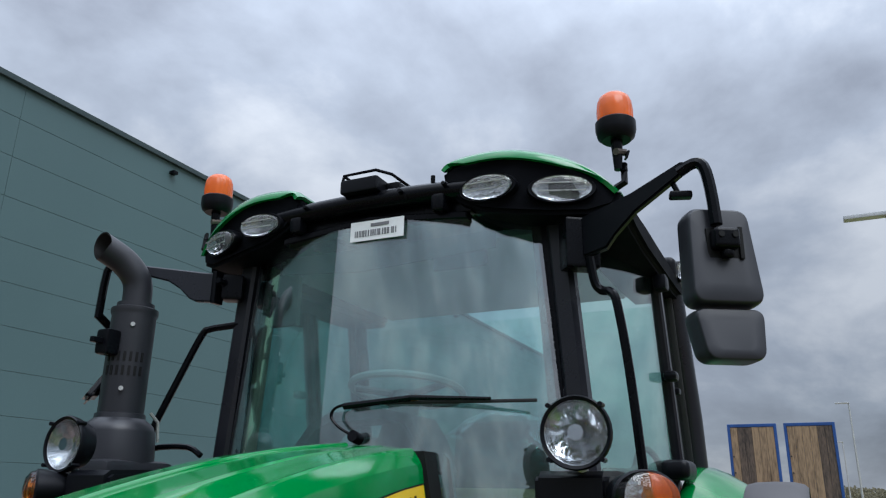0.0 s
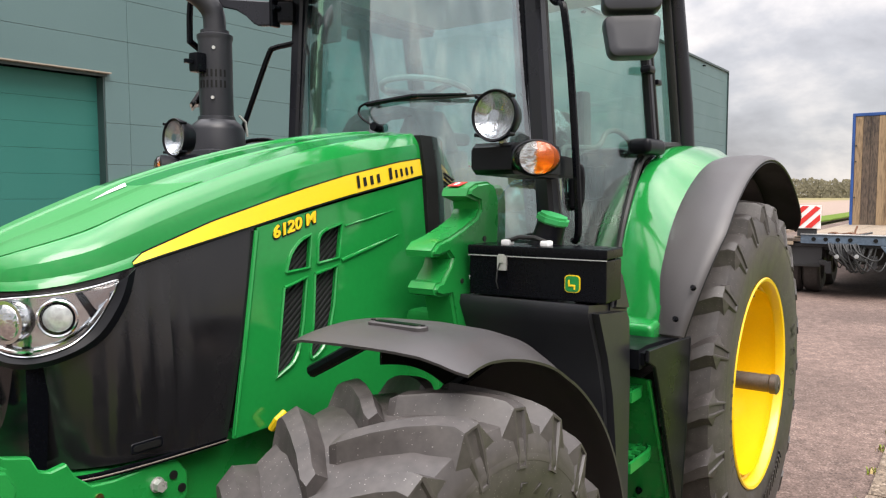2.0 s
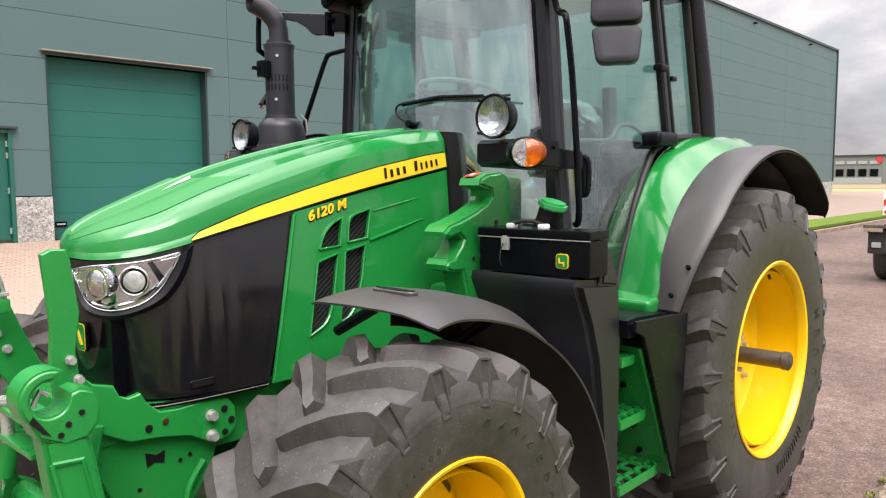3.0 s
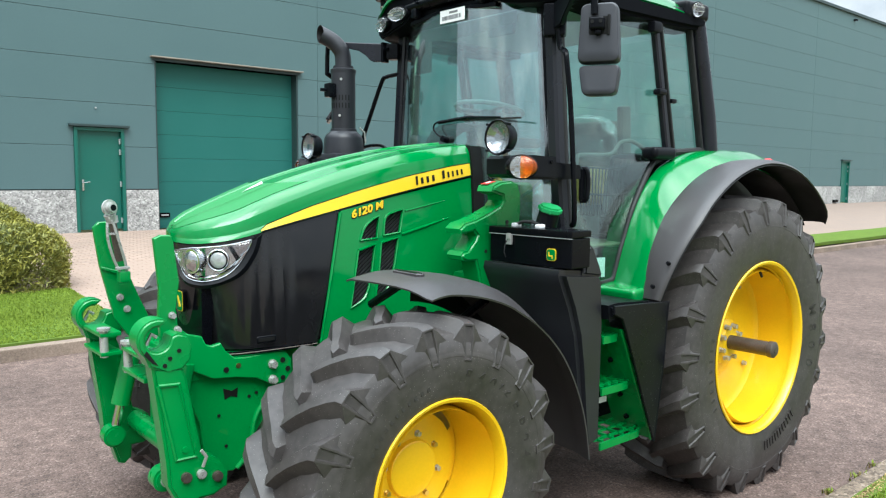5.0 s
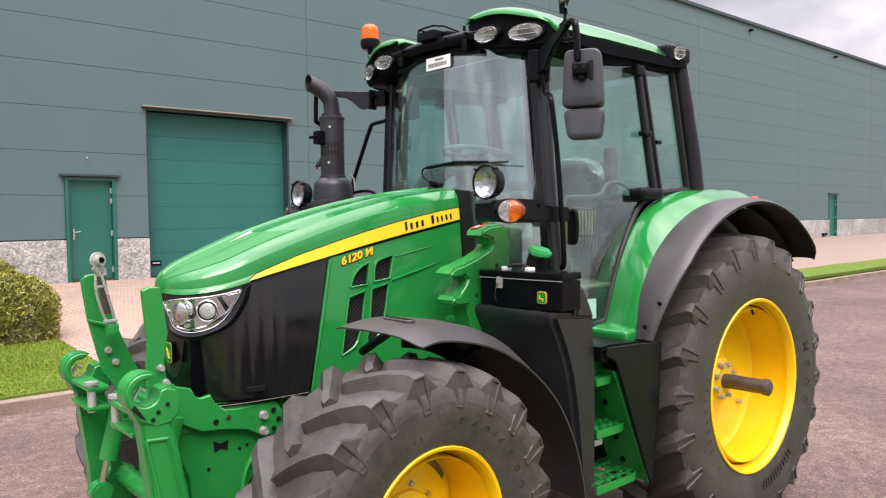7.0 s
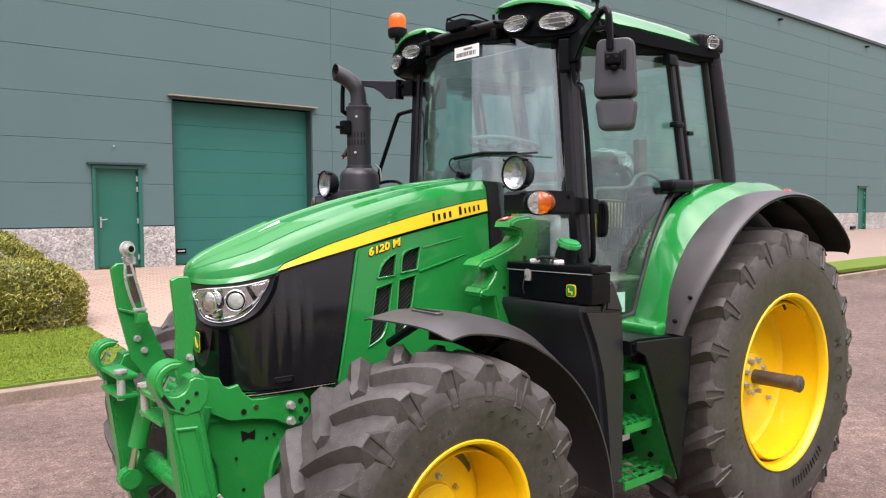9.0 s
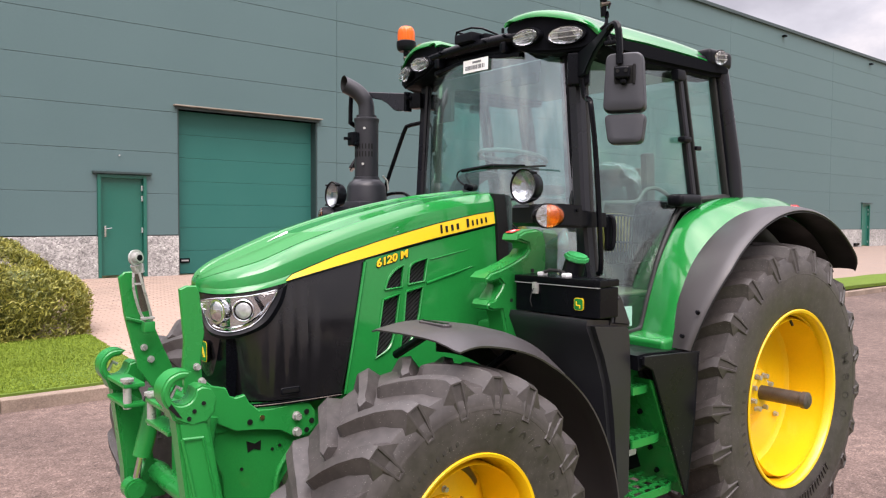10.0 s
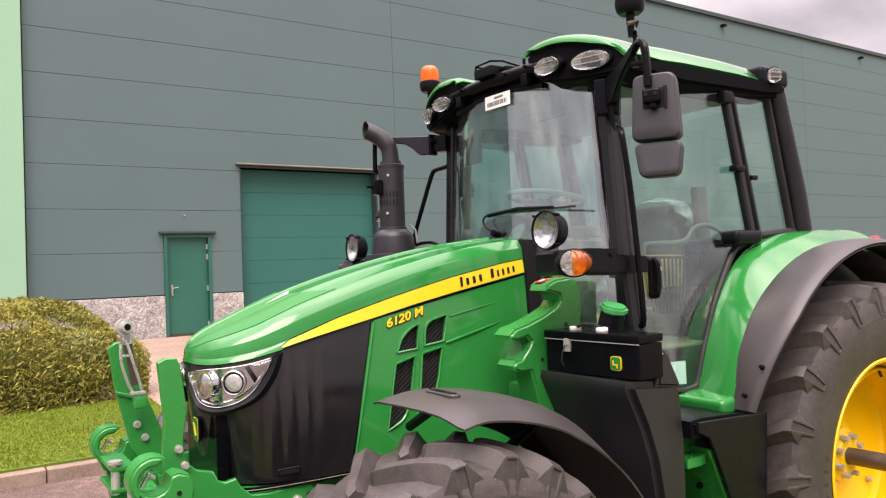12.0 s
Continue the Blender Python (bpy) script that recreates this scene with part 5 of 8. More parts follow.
def make_side_panels():
    vents = [
        [(-2.15, 1.48), (-2.128, 1.535), (-2.085, 1.575), (-2.032, 1.595), (-2.05, 1.488)],
        [(-2.012, 1.498), (-2.003, 1.57), (-1.985, 1.602), (-1.885, 1.625), (-1.912, 1.51)],
        [(-2.162, 1.435), (-2.062, 1.46), (-2.092, 1.32), (-2.118, 1.235), (-2.15, 1.195), (-2.222, 1.168)],
        [(-2.028, 1.466), (-1.922, 1.486), (-1.95, 1.36), (-1.985, 1.26), (-2.03, 1.21), (-2.085, 1.19), (-2.052, 1.31)],
    ]
    vents = [soft(ring, c) for ring, c in zip(vents, ((1, 2), (1, 2), (3, 4), (3, 4, 5)))]
    outline = [(-2.258, 1.624), (-2.06, 1.664), (-1.85, 1.706), (-1.64, 1.744), (-1.428, 1.782), (-1.432, 1.40), (-1.44, 1.04), (-1.7, 1.0), (-2.05, 1.0), (-2.28, 1.03), (-2.40, 1.028), (-2.33, 1.32)]
    for sd in (-1, 1):
        b = bmesh.new()
        edges = []
        for ring in [outline] + vents:
            vs = [b.verts.new((x - (0.0 if ring is outline else 0.01), sd * side_y(z), z)) for x, z in ring]
            edges += [b.edges.new((vs[i], vs[(i + 1) % len(vs)])) for i in range(len(vs))]
        bmesh.ops.triangle_fill(b, use_beauty=True, use_dissolve=False, edges=edges)
        for f in b.faces:
            f.normal_update()
            if f.normal.y * sd < 0:
                f.normal_flip()
        bmesh.ops.solidify(b, geom=b.faces[:], thickness=0.014)
        p = part("side_panel", b, GREEN, tractor, "green engine side panel with black vents")
        # raised lips round the vents and swept ridges behind them
        for ring in vents:
            pts = [(x - 0.01, sd * (side_y(z) + 0.001), z) for x, z in ring]
            part("vent_lip", tube(pts + pts[:1], 0.0065, 6), GREEN, p)
        for (xa, za), (xb, zb), r in (((-1.91, 1.50), (-1.60, 1.572), 0.007), ((-1.88, 1.615), (-1.62, 1.662), 0.004), ((-2.262, 1.615), (-2.398, 1.035), 0.008)):
            part("pressed_ridge", tube([(xa, sd * (side_y(za) + 0.001), za), ((xa + xb) / 2, sd * (side_y((za + zb) / 2) + 0.002), (za + zb) / 2), (xb, sd * (side_y(zb)), zb)], [r, r, r * 0.4], 8), GREEN, p)
        b = sheet([[(x, sd * (side_y(z) - 0.035), z) for x in (-2.26, -1.86)] for z in (1.14, 1.64)], 0.006)
        for i in range(44):
            z0 = 0.86 + i * 0.019
            t0, t1 = max(0.0, (1.15 - z0) / 0.3), min(1.0, (1.625 - z0) / 0.3)
            if t1 - t0 > 0.05:
                tube([(-2.26 + 0.4 * t, sd * (side_y(z0 + 0.3 * t) - 0.020), z0 + 0.3 * t) for t in (t0, t1)], 0.0048, 4, bm=b)
        part("vent_mesh", b, MESHP, p, "black diagonal mesh behind the vents")
        way = (sd * -1.0, 0, 0.25 * (sd * -1.0))
        slant = Matrix(((1.16, 0.34, 0, 0), (0, 0.9, 0, 0), (0, 0, 1, 0), (0, 0, 0, 1)))
        lettering("model_number", "6120 M", 0.054, axes((-2.108, sd * 0.2905, 1.626), way, (0, sd * 1.0, 0.09)) @ slant, DECAL, p, 0.003, "yellow model number", 0.0016)
        lettering("number_shadow", "6120 M", 0.054, axes((-2.106, sd * 0.2885, 1.624), way, (0, sd * 1.0, 0.09)) @ slant, INK, p, 0.002, "", 0.0045)
    # black seal between hood and cab
    b = prism([(-0.262, 1.95), (-0.29, 1.80), (-0.33, 1.0), (0.33, 1.0), (0.29, 1.80), (0.262, 1.95)], -1.425, -1.35, axis="x")
    part("cab_seal", b, INK, tractor, "black rubber seal behind the hood")
    b = box((-1.95, 0, 1.25), (1.1, 0.46, 0.75), bevel=0.05)
    part("engine", b, GREASE, tractor)


make_side_panels()


def make_headlights():
    for sd in (-1, 1):
        # outline on the wrap of the nose: (x, y, z)
        up = [(-2.957, 0.08, 1.462), (-2.944, 0.12, 1.470), (-2.918, 0.168, 1.477), (-2.875, 0.214, 1.481), (-2.82, 0.2485, 1.487), (-2.76, 0.267, 1.497), (-2.705, 0.2765, 1.509)]
        dn = [(-2.953, 0.10, 1.43), (-2.936, 0.138, 1.357), (-2.896, 0.199, 1.336), (-2.83, 0.2455, 1.352), (-2.775, 0.2655, 1.392), (-2.728, 0.2735, 1.458), (-2.706, 0.2765, 1.502)]
        sur = [(-2.957, 0.096, 1.395), (-2.942, 0.136, 1.325), (-2.898, 0.203, 1.306), (-2.825, 0.250, 1.322), (-2.741, 0.273, 1.364), (-2.68, 0.281, 1.45), (-2.656, 0.283, 1.535)]
        up, dn, sur = catmull(up, 4), catmull(dn, 4), catmull(sur, 4)

        def out(p, d):
            """Moves a point out from the nose by d."""
            n = Vector((-1.0, 0.0, 0)).lerp(Vector((-0.12, 1.0, 0)), min(1, max(0, (p[1] - 0.06) / 0.21))).normalized()
            return (p[0] + n.x * d, sd * (p[1] + n.y * d), p[2])
        rows, inner = [], []
        for u in np.linspace(0, 1, 7):
            mids = [Vector(a).lerp(Vector(c), u) for a, c in zip(up, dn)]
            dome = 0.010 * math.sin(math.pi * u)
            rows.append([out(p, 0.008 + dome) for p in mids])
            inner.append([out(p, -0.004) for p in mids])
        hl = part("headlight", sheet(inner, 0.004), SILVER, tractor, "clear wrap-around headlight with two round lenses")
        part("cover", sheet(rows, 0.003), COVER, hl, "clear plastic cover")
        rim = [out(p, 0.007) for p in up] + [out(p, 0.007) for p in dn[::-1]]
        part("bezel", tube(rim + rim[:1], 0.0026, 6), CHROME, hl, "chrome bezel")
        part("lower_surround", sheet([[out(p, 0.003) for p in dn], [out(p.lerp(q, 0.5), 0.016) for p, q in zip(dn, sur)], [out(q, 0.004) for q in sur]], 0.004), PLASTIC, hl, "black moulded surround")
        sill = [out(Vector(a).lerp(Vector(c), 0.9), 0.006) for a, c in zip(up[5:21], dn[5:21])]
        part("chrome_sill", tube(sill, 0.006, 6), CHROME, hl)
        part("facet_gap", sheet([[out(Vector(up[i]).lerp(Vector(dn[i]), k), 0.0015) for i in (17, 18)] for k in (0.08, 0.5, 0.92)], 0.002), SATIN, hl)
        for a0, a1 in ((0, 7), (18, 24)):
            zig = [[out(Vector(up[i]).lerp(Vector(dn[i]), 0.1 + 0.8 * k / 3), 0.0 + 0.011 * ((i + k) % 2)) for i in range(a0, a1)] for k in range(4)]
            part("reflector_facets", sheet(zig), CHROME, hl, sharp=5)
        for (x, y, z), r, nrm in (((-2.832, 0.236, 1.427), 0.041, (-0.6, 0.75, 0.0)), ((-2.913, 0.170, 1.421), 0.052, (-0.93, 0.3, 0))):
            nv = Vector((nrm[0], sd * nrm[1], 0)).normalized()
            c = Vector((x, sd * y, z)) + nv * 0.004
            b = disc(c, nv, r, 0.03, 28)
            part("lens_ring", b, SATIN if r < 0.044 else CHROME, hl)
            if r < 0.044:
                part("lens_trim", tube([axes(c + nv * 0.016, nv.orthogonal(), nv) @ Vector((r * 1.06 * math.cos(q), r * 1.06 * math.sin(q), 0)) for q in np.linspace(0, 2 * math.pi, 29)], 0.004, 6), CHROME, hl)
            b2 = bmesh.new()
            bmesh.ops.create_uvsphere(b2, u_segments=24, v_segments=12, radius=r * 0.86)
            bmesh.ops.scale(b2, vec=(1, 1, 0.3), verts=b2.verts)
            bmesh.ops.transform(b2, matrix=axes(c + nv * 0.012, nv.orthogonal(), nv), verts=b2.verts)
            part("lens", b2, LENSG if r < 0.044 else REFLECTOR, hl)


make_headlights()


def work_lamp(parent, c, nrm, rx, rz, name="work_lamp", label="oval clear work lamp in the roof"):
    """An oval lamp: black cup, silvered bowl, ribbed clear cover."""
    nrm = Vector(nrm).normalized()
    m = axes(c, Vector((0, 0, 1)).cross(nrm) if abs(nrm.z) < 0.95 else (0, 1, 0), nrm)

    def oval(s, depth0, depth1, segs=28):
        b = bmesh.new()
        rings = [[b.verts.new((rx * k * math.cos(a), rz * k * math.sin(a), d)) for a in (2 * math.pi * i / segs for i in range(segs))] for k, d in s]
        for p, q in zip(rings, rings[1:]):
            for i in range(segs):
                b.faces.new((p[i], p[(i + 1) % segs], q[(i + 1) % segs], q[i]))
        b.faces.new(rings[-1])
        b.faces.new(rings[0][::-1])
        bmesh.ops.transform(b, matrix=m, verts=b.verts)
        return b
    w = part(name, oval([(1.1, -0.03), (1.15, 0.0), (1.1, 0.012), (1.0, 0.01)], 0, 0), PLASTIC, parent, label)
    part("reflector", oval([(0.97, 0.0), (0.98, 0.012), (0.8, 0.010)], 0, 0), REFLECTOR, w)
    part("cover", oval([(0.98, 0.016), (0.9, 0.024), (0.55, 0.031), (0.1, 0.033)], 0, 0), CLEAR, w)
    for k in (-0.3, 0.3):
        b = box((0, rz * k, 0.0335), (rx * 1.5, 0.0035, 0.003))
        bmesh.ops.transform(b, matrix=m, verts=b.verts)
        part("rib", b, ZINC, w)
    return w


def round_lamp(sd):
    c = Vector((-1.735, -0.80, 1.966)) if sd < 0 else Vector((-1.835, 0.705, 1.957))
    f = Vector((-0.98, sd * 0.03, 0.02)).normalized()
    m = axes(c, (0, 1, 0), f) @ Matrix.Scale(0.9, 4)
    b = lathe([(0.0, -0.075), (0.04, -0.075), (0.072, -0.055), (0.088, -0.01), (0.092, 0.012), (0.088, 0.02), (0.08, 0.016)], (0, 0, 0), axis="z", segs=32, caps=False)
    bmesh.ops.transform(b, matrix=m, verts=b.verts)
    l = part("round_headlamp", b, PLASTIC, tractor, "round black auxiliary headlamp")
    b = lathe([(0.0, -0.03), (0.03, -0.026), (0.06, -0.008), (0.08, 0.012)], (0, 0, 0), axis="z", segs=32, caps=False)
    bmesh.ops.transform(b, matrix=m, verts=b.verts)
    part("reflector", b, REFLECTOR, l)
    b = lathe([(0.0, 0.022), (0.05, 0.019), (0.081, 0.012), (0.081, 0.009), (0.05, 0.015), (0.0, 0.018)], (0, 0, 0), axis="z", segs=32)
    bmesh.ops.transform(b, matrix=m, verts=b.verts)
    part("cover", b, COVER, l)
    b = disc(c + f * 0.004, f, 0.018, 0.02, 14)
    part("bulb_shield", b, CHROME, l)
    for k in range(4):
        a = radians(45 + 90 * k)
        part("screw", disc(m @ Vector((0.093 * math.cos(a), 0.093 * math.sin(a), 0.01)), f, 0.006, 0.03, 8), PLASTIC, l)
    part("lamp_stem", tube([c + Vector((0.04, 0, -0.07)), c + Vector((0.05, 0, -0.11))], 0.013, 8), ZINC, l)


def light_bar(sd):
    """Bracket with a two-coloured indicator; the far one is set further forward and in."""
    ox, oy = (0.0, 0.0) if sd < 0 else (-0.135, -0.19)
    b = prism([(x + ox, z) for x, z in ((-1.40, 1.885), (-1.56, 1.89), (-1.70, 1.885), (-1.72, 1.87), (-1.72, 1.80), (-1.70, 1.785), (-1.40, 1.775))], sd * 0.69 + oy, sd * 0.86 + oy, bevel=0.012, seg=2)
    w = part("lamp_bracket", b, PLASTIC, tractor, "black plastic lamp bracket beside the hood")
    c = Vector((-1.74 + ox, sd * 0.945 + oy, 1.832))
    f = Vector((-0.80, sd * 0.55, 0.0)).normalized()
    m = axes(c, Vector((0, 0, 1)).cross(f), f)
    # lamp pod, its amber outer and clear inner half
    b = lathe([(0.0, -0.12), (0.03, -0.11), (0.05, -0.06), (0.056, 0.0), (0.052, 0.006)], (0, 0, 0), axis="z", segs=28, caps=False)
    for v in b.verts:
        v.co.x *= 1.35
    bmesh.ops.transform(b, matrix=m, verts=b.verts)
    pod = part("indicator", b, PLASTIC, w, "oval indicator, half clear and half amber")
    for half in (-1, 1):
        b = bmesh.new()
        segs = 14
        rings = []
        for k, d in ((1.0, 0.004), (0.93, 0.018), (0.6, 0.03), (0.05, 0.034)):
            rings.append([b.verts.new((half * 0.072 * k * math.sin(math.pi * i / segs), 0.051 * k * math.cos(math.pi * i / segs), d)) for i in range(segs + 1)])
        for p, q in zip(rings, rings[1:]):
            for i in range(segs):
                b.faces.new((p[i], p[i + 1], q[i + 1], q[i]))
        bmesh.ops.transform(b, matrix=m, verts=b.verts)
        part("lens", b, COVER if half * sd > 0 else AMBERLENS, pod)
    part("reflector", disc(c + f * 0.003, f, 0.05, 0.004, 24), REFLECTOR, pod)
    part("bracket_arm", prism([(-1.44 + ox, 1.865), (-1.18, 1.85), (-1.175, 1.78), (-1.44 + ox, 1.775)], sd * 0.69 + oy, sd * 0.825 + oy, bevel=0.01, seg=2), PLASTIC, w)
    for x in (-1.45, -1.66):
        part("screw", disc((x + ox, sd * 0.863 + oy, 1.86), (0, sd, 0), 0.008, 0.012, 10), SATIN, w)


for sd in (-1, 1):
    round_lamp(sd)
    light_bar(sd)


# ---- front fenders, tank, tool box, steps ----
def front_fender(sd):
    prof = [(-2.475, 1.366), (-2.40, 1.382), (-2.30, 1.390), (-2.15, 1.377), (-2.01, 1.345), (-1.887, 1.287), (-1.763, 1.190), (-1.653, 1.069), (-1.567, 0.932), (-1.502, 0.786), (-1.461, 0.64), (-1.438, 0.50)]
    line = catmull([(x, 0, z) for x, z in prof], 4)
    rows = []
    for i, p in enumerate(line):
        x, z = p.x, p.z
        q = line[min(i + 1, len(line) - 1)] - line[max(i - 1, 0)]
        nrm = Vector((-q.z, 0, q.x)).normalized()
        front = max(0.0, 1 - (x + 2.475) / 0.16)
        drop = lerp_list([(-2.475, 0.034), (-2.25, 0.050), (-2.05, 0.068), (-1.9, 0.076), (-1.75, 0.062), (-1.6, 0.046), (-1.43, 0.034)], x)
        row = []
        for u, d in ((0.0, 0.25), (0.07, 0.0), (0.35, -0.08), (0.62, 0.0), (0.76, 0.16), (0.86, 0.5), (0.94, 0.86), (1.0, 1.0)):
            row.append((x + 0.045 * front * u - nrm.x * drop * d, sd * (0.66 + 0.498 * u), z - nrm.z * drop * d))
        rows.append(row)
    f = part("front_fender", sheet(rows, 0.007), FENDERP, tractor, "grey-black plastic mudguard over the front wheel", sharp=50)
    sl = part("slot_frame", prism([(x, sd * y) for x, y in rounded(-2.33, -2.286, 0.778, 0.958, 0.02)], 1.384, 1.402, axis="z", bevel=0.003), FENDERP, f)
    part("fender_slot", prism([(x, sd * y) for x, y in rounded(-2.321, -2.295, 0.80, 0.936, 0.008)], 1.40, 1.4035, axis="z"), SATIN, sl)
    for y in (0.788, 0.948):
        part("slot_screw", disc((-2.308, sd * y, 1.403), (0, 0, 1), 0.006, 0.004, 8), INK, sl)
    part("fender_arm", tube([(-2.2, sd * 0.45, 1.2), (-2.2, sd * 0.7, 1.33), (-2.2, sd * 0.95, 1.365)], 0.02, 8), SATIN, f)
    part("fender_strut", tube([(-2.0, sd * 0.5, 0.9), (-1.95, sd * 0.72, 1.1), (-1.9, sd * 0.9, 1.25)], 0.02, 8), SATIN, f)
    part("inner_skirt", sheet([[(p.x + 0.01, sd * 0.67, p.z - 0.02 - k) for p in line[12:]] for k in (0.0, 0.12)], 0.006), SPLASHED, f)


def make_tank():
    prof = [(-1.614, 1.345), (-1.606, 1.375), (-1.35, 1.352), (-1.315, 1.31), (-1.30, 1.10), (-1.305, 0.53), (-1.41, 0.50), (-1.437, 0.62), (-1.468, 0.9), (-1.495, 1.06), (-1.54, 1.19), (-1.59, 1.295)]
    b = prism(prof, -1.088, -0.42, bevel=0.038, seg=6)
    t = part("fuel_tank", b, TANKP, tractor, "black moulded fuel tank below the cab door", sharp=50)
    part("tank_shoulder", prism([(-1.455, 1.34), (-1.43, 1.46), (-1.405, 1.482), (-1.377, 1.46), (-1.317, 1.348), (-1.312, 1.32)], -1.082, -0.93, bevel=0.014, seg=3), TANKP, t)
    top, ax = Vector((-1.425, -0.84, 1.635)), Vector((0.0, -0.30, 0.95)).normalized()
    b = tube([(-1.45, -0.76, 1.36), (-1.45, -0.775, 1.48), top - ax * 0.09, top - ax * 0.015], [0.06, 0.06, 0.054, 0.05], 16)
    part("filler_neck", b, PLASTIC, t)
    b = disc(top, ax, 0.06, 0.034, 8, bevel=0.009)
    part("filler_cap", b, CAPG, t, "green fuel filler cap")
    # right-hand tank and steps mass
    part("fuel_tank", prism(prof, 0.42, 1.088, bevel=0.022, seg=3), TANKP, tractor, "black moulded tank on the far flank")


def make_toolbox():
    # stands across the tank, its lid to the top, lock to the front
    a = Vector((-1.605, -0.615, 0))
    c = Vector((-1.575, -1.105, 0))
    w = (c - a)
    u = w.normalized()
    n = Vector((-u.y, u.x, 0))
    if n.x > 0:
        n = -n
    mid = (a + c) / 2
    m = axes(mid + Vector((0, 0, 1.462)), u, (0, 0, 1))

    def bx(cx, cy, cz, s, bev=0.004, bm=None):
        b = box((cx, cy, cz), s, bevel=bev)
        bmesh.ops.transform(b, matrix=m, verts=b.verts)
        return merge(bm, b) if bm is not None else b
    back = 1 if (m.to_3x3() @ Vector((0, 1, 0))).x > 0 else -1
    t = part("tool_box", bx(0, back * 0.07, -0.015, (0.492, 0.14, 0.135), 0.006), SATIN, tractor, "black steel tool box with a hinged lid")
    part("lid", bx(0, back * 0.067, 0.072, (0.50, 0.15, 0.032), 0.006), SATIN, t, "black lid with a thin bright rim")
    part("rim_line", bx(0, back * -0.004, 0.053, (0.496, 0.006, 0.003), 0.0), GALV, t)
    b = bx(-0.115, back * -0.008, 0.03, (0.035, 0.012, 0.05), 0.003)
    bx(-0.115, back * -0.014, 0.045, (0.022, 0.01, 0.03), 0.003, b)
    part("latch", b, ZINC, t, "hasp latch with a cable tie")
    p0 = m @ Vector((-0.12, back * -0.018, 0.03))
    part("cable_tie", tube([p0, p0 + Vector((-0.015, 0, -0.03)), p0 + Vector((-0.02, 0.0, -0.06)), p0 + Vector((-0.008, 0, -0.085))], 0.0025, 6), SEAL, t)
    for x in (-0.13, 0.015):
        part("hinge", bx(x, back * 0.06, 0.096, (0.03, 0.045, 0.018), 0.006), WHITE, t, "pale plastic handle mount")
    h0, h1 = m @ Vector((-0.13, back * 0.06, 0.1)), m @ Vector((0.015, back * 0.06, 0.1))
    part("carry_handle", tube([h0, (h0 * 0.7 + h1 * 0.3) + Vector((0, 0, 0.014)), (h0 * 0.3 + h1 * 0.7) + Vector((0, 0, 0.014)), h1], 0.008, 8), SEAL, t)
    def plate(cx, cz, w, h, r, y0, y1):
        b = prism(rounded(cx - w / 2, cx + w / 2, cz - h / 2, cz + h / 2, r), back * y0, back * y1)
        bmesh.ops.transform(b, matrix=m, verts=b.verts)
        return b
    q = part("badge", plate(0.135, -0.025, 0.052, 0.056, 0.013, -0.006, -0.0005), DECAL, t, "square green and yellow badge")
    part("badge_field", plate(0.135, -0.025, 0.046, 0.050, 0.011, -0.008, -0.005), GREEN, q)
    b = bx(0.135, back * -0.0095, -0.03, (0.024, 0.003, 0.006), 0.002)
    bx(0.125, back * -0.0095, -0.02, (0.006, 0.003, 0.016), 0.002, b)
    bx(0.144, back * -0.0095, -0.037, (0.005, 0.003, 0.012), 0.002, b)
    part("badge_mark", b, DECAL, q)
    for x in (-0.235,):
        part("side_bolt", bolt(m @ Vector((x - 0.012, back * 0.03, -0.03)), -u, 0.01), ZINC, t)


def make_loader_bracket(sd):
    hook = [(-1.555, 1.715), (-1.545, 1.742), (-1.50, 1.76), (-1.42, 1.768), (-1.372, 1.75), (-1.352, 1.70), (-1.35, 1.60), (-1.36, 1.53), (-1.44, 1.50), (-1.52, 1.42), (-1.54, 1.30), (-1.53, 1.16), (-1.60, 1.15),
            (-1.64, 1.30), (-1.66, 1.375), (-1.715, 1.375), (-1.748, 1.385), (-1.755, 1.405), (-1.738, 1.425), (-1.71, 1.428), (-1.69, 1.45), (-1.665, 1.475), (-1.652, 1.50), (-1.675, 1.522),
            (-1.73, 1.512), (-1.762, 1.514), (-1.766, 1.535), (-1.735, 1.56), (-1.67, 1.575), (-1.58, 1.605), (-1.50, 1.64), (-1.478, 1.668), (-1.482, 1.695), (-1.515, 1.703)]
    b = prism(hook, sd * 0.45, sd * 0.578, bevel=0.011, seg=3)
    k = part("loader_bracket", b, CAST, tractor, "heavy green cast loader bracket with open hooks", sharp=32)
    part("red_sticker", box((-1.515, sd * 0.50, 1.7575), (0.06, 0.05, 0.002), (0, -14, 0)), REDP, k, "small red warning sticker")
    part("sticker_mark", box((-1.515, sd * 0.50, 1.759), (0.03, 0.012, 0.002), (0, -14, 0)), WHITE, k)
    part("bore", disc((-1.60, sd * 0.578, 1.42), (0, sd, 0), 0.009, 0.006, 12), SEAL, k)
    part("bore", disc((-1.455, sd * 0.578, 1.56), (0, sd, 0), 0.011, 0.006, 12), SEAL, k)
    part("bracket_foot", box((-1.55, sd * 0.40, 1.1), (0.1, 0.16, 0.4), bevel=0.03), CAST, k)
    for z in (1.38, 1.47):
        part("mount_bolt", bolt((-1.535, sd * 0.58, z - 0.13), (0, sd, 0), 0.014), ZINC, k)


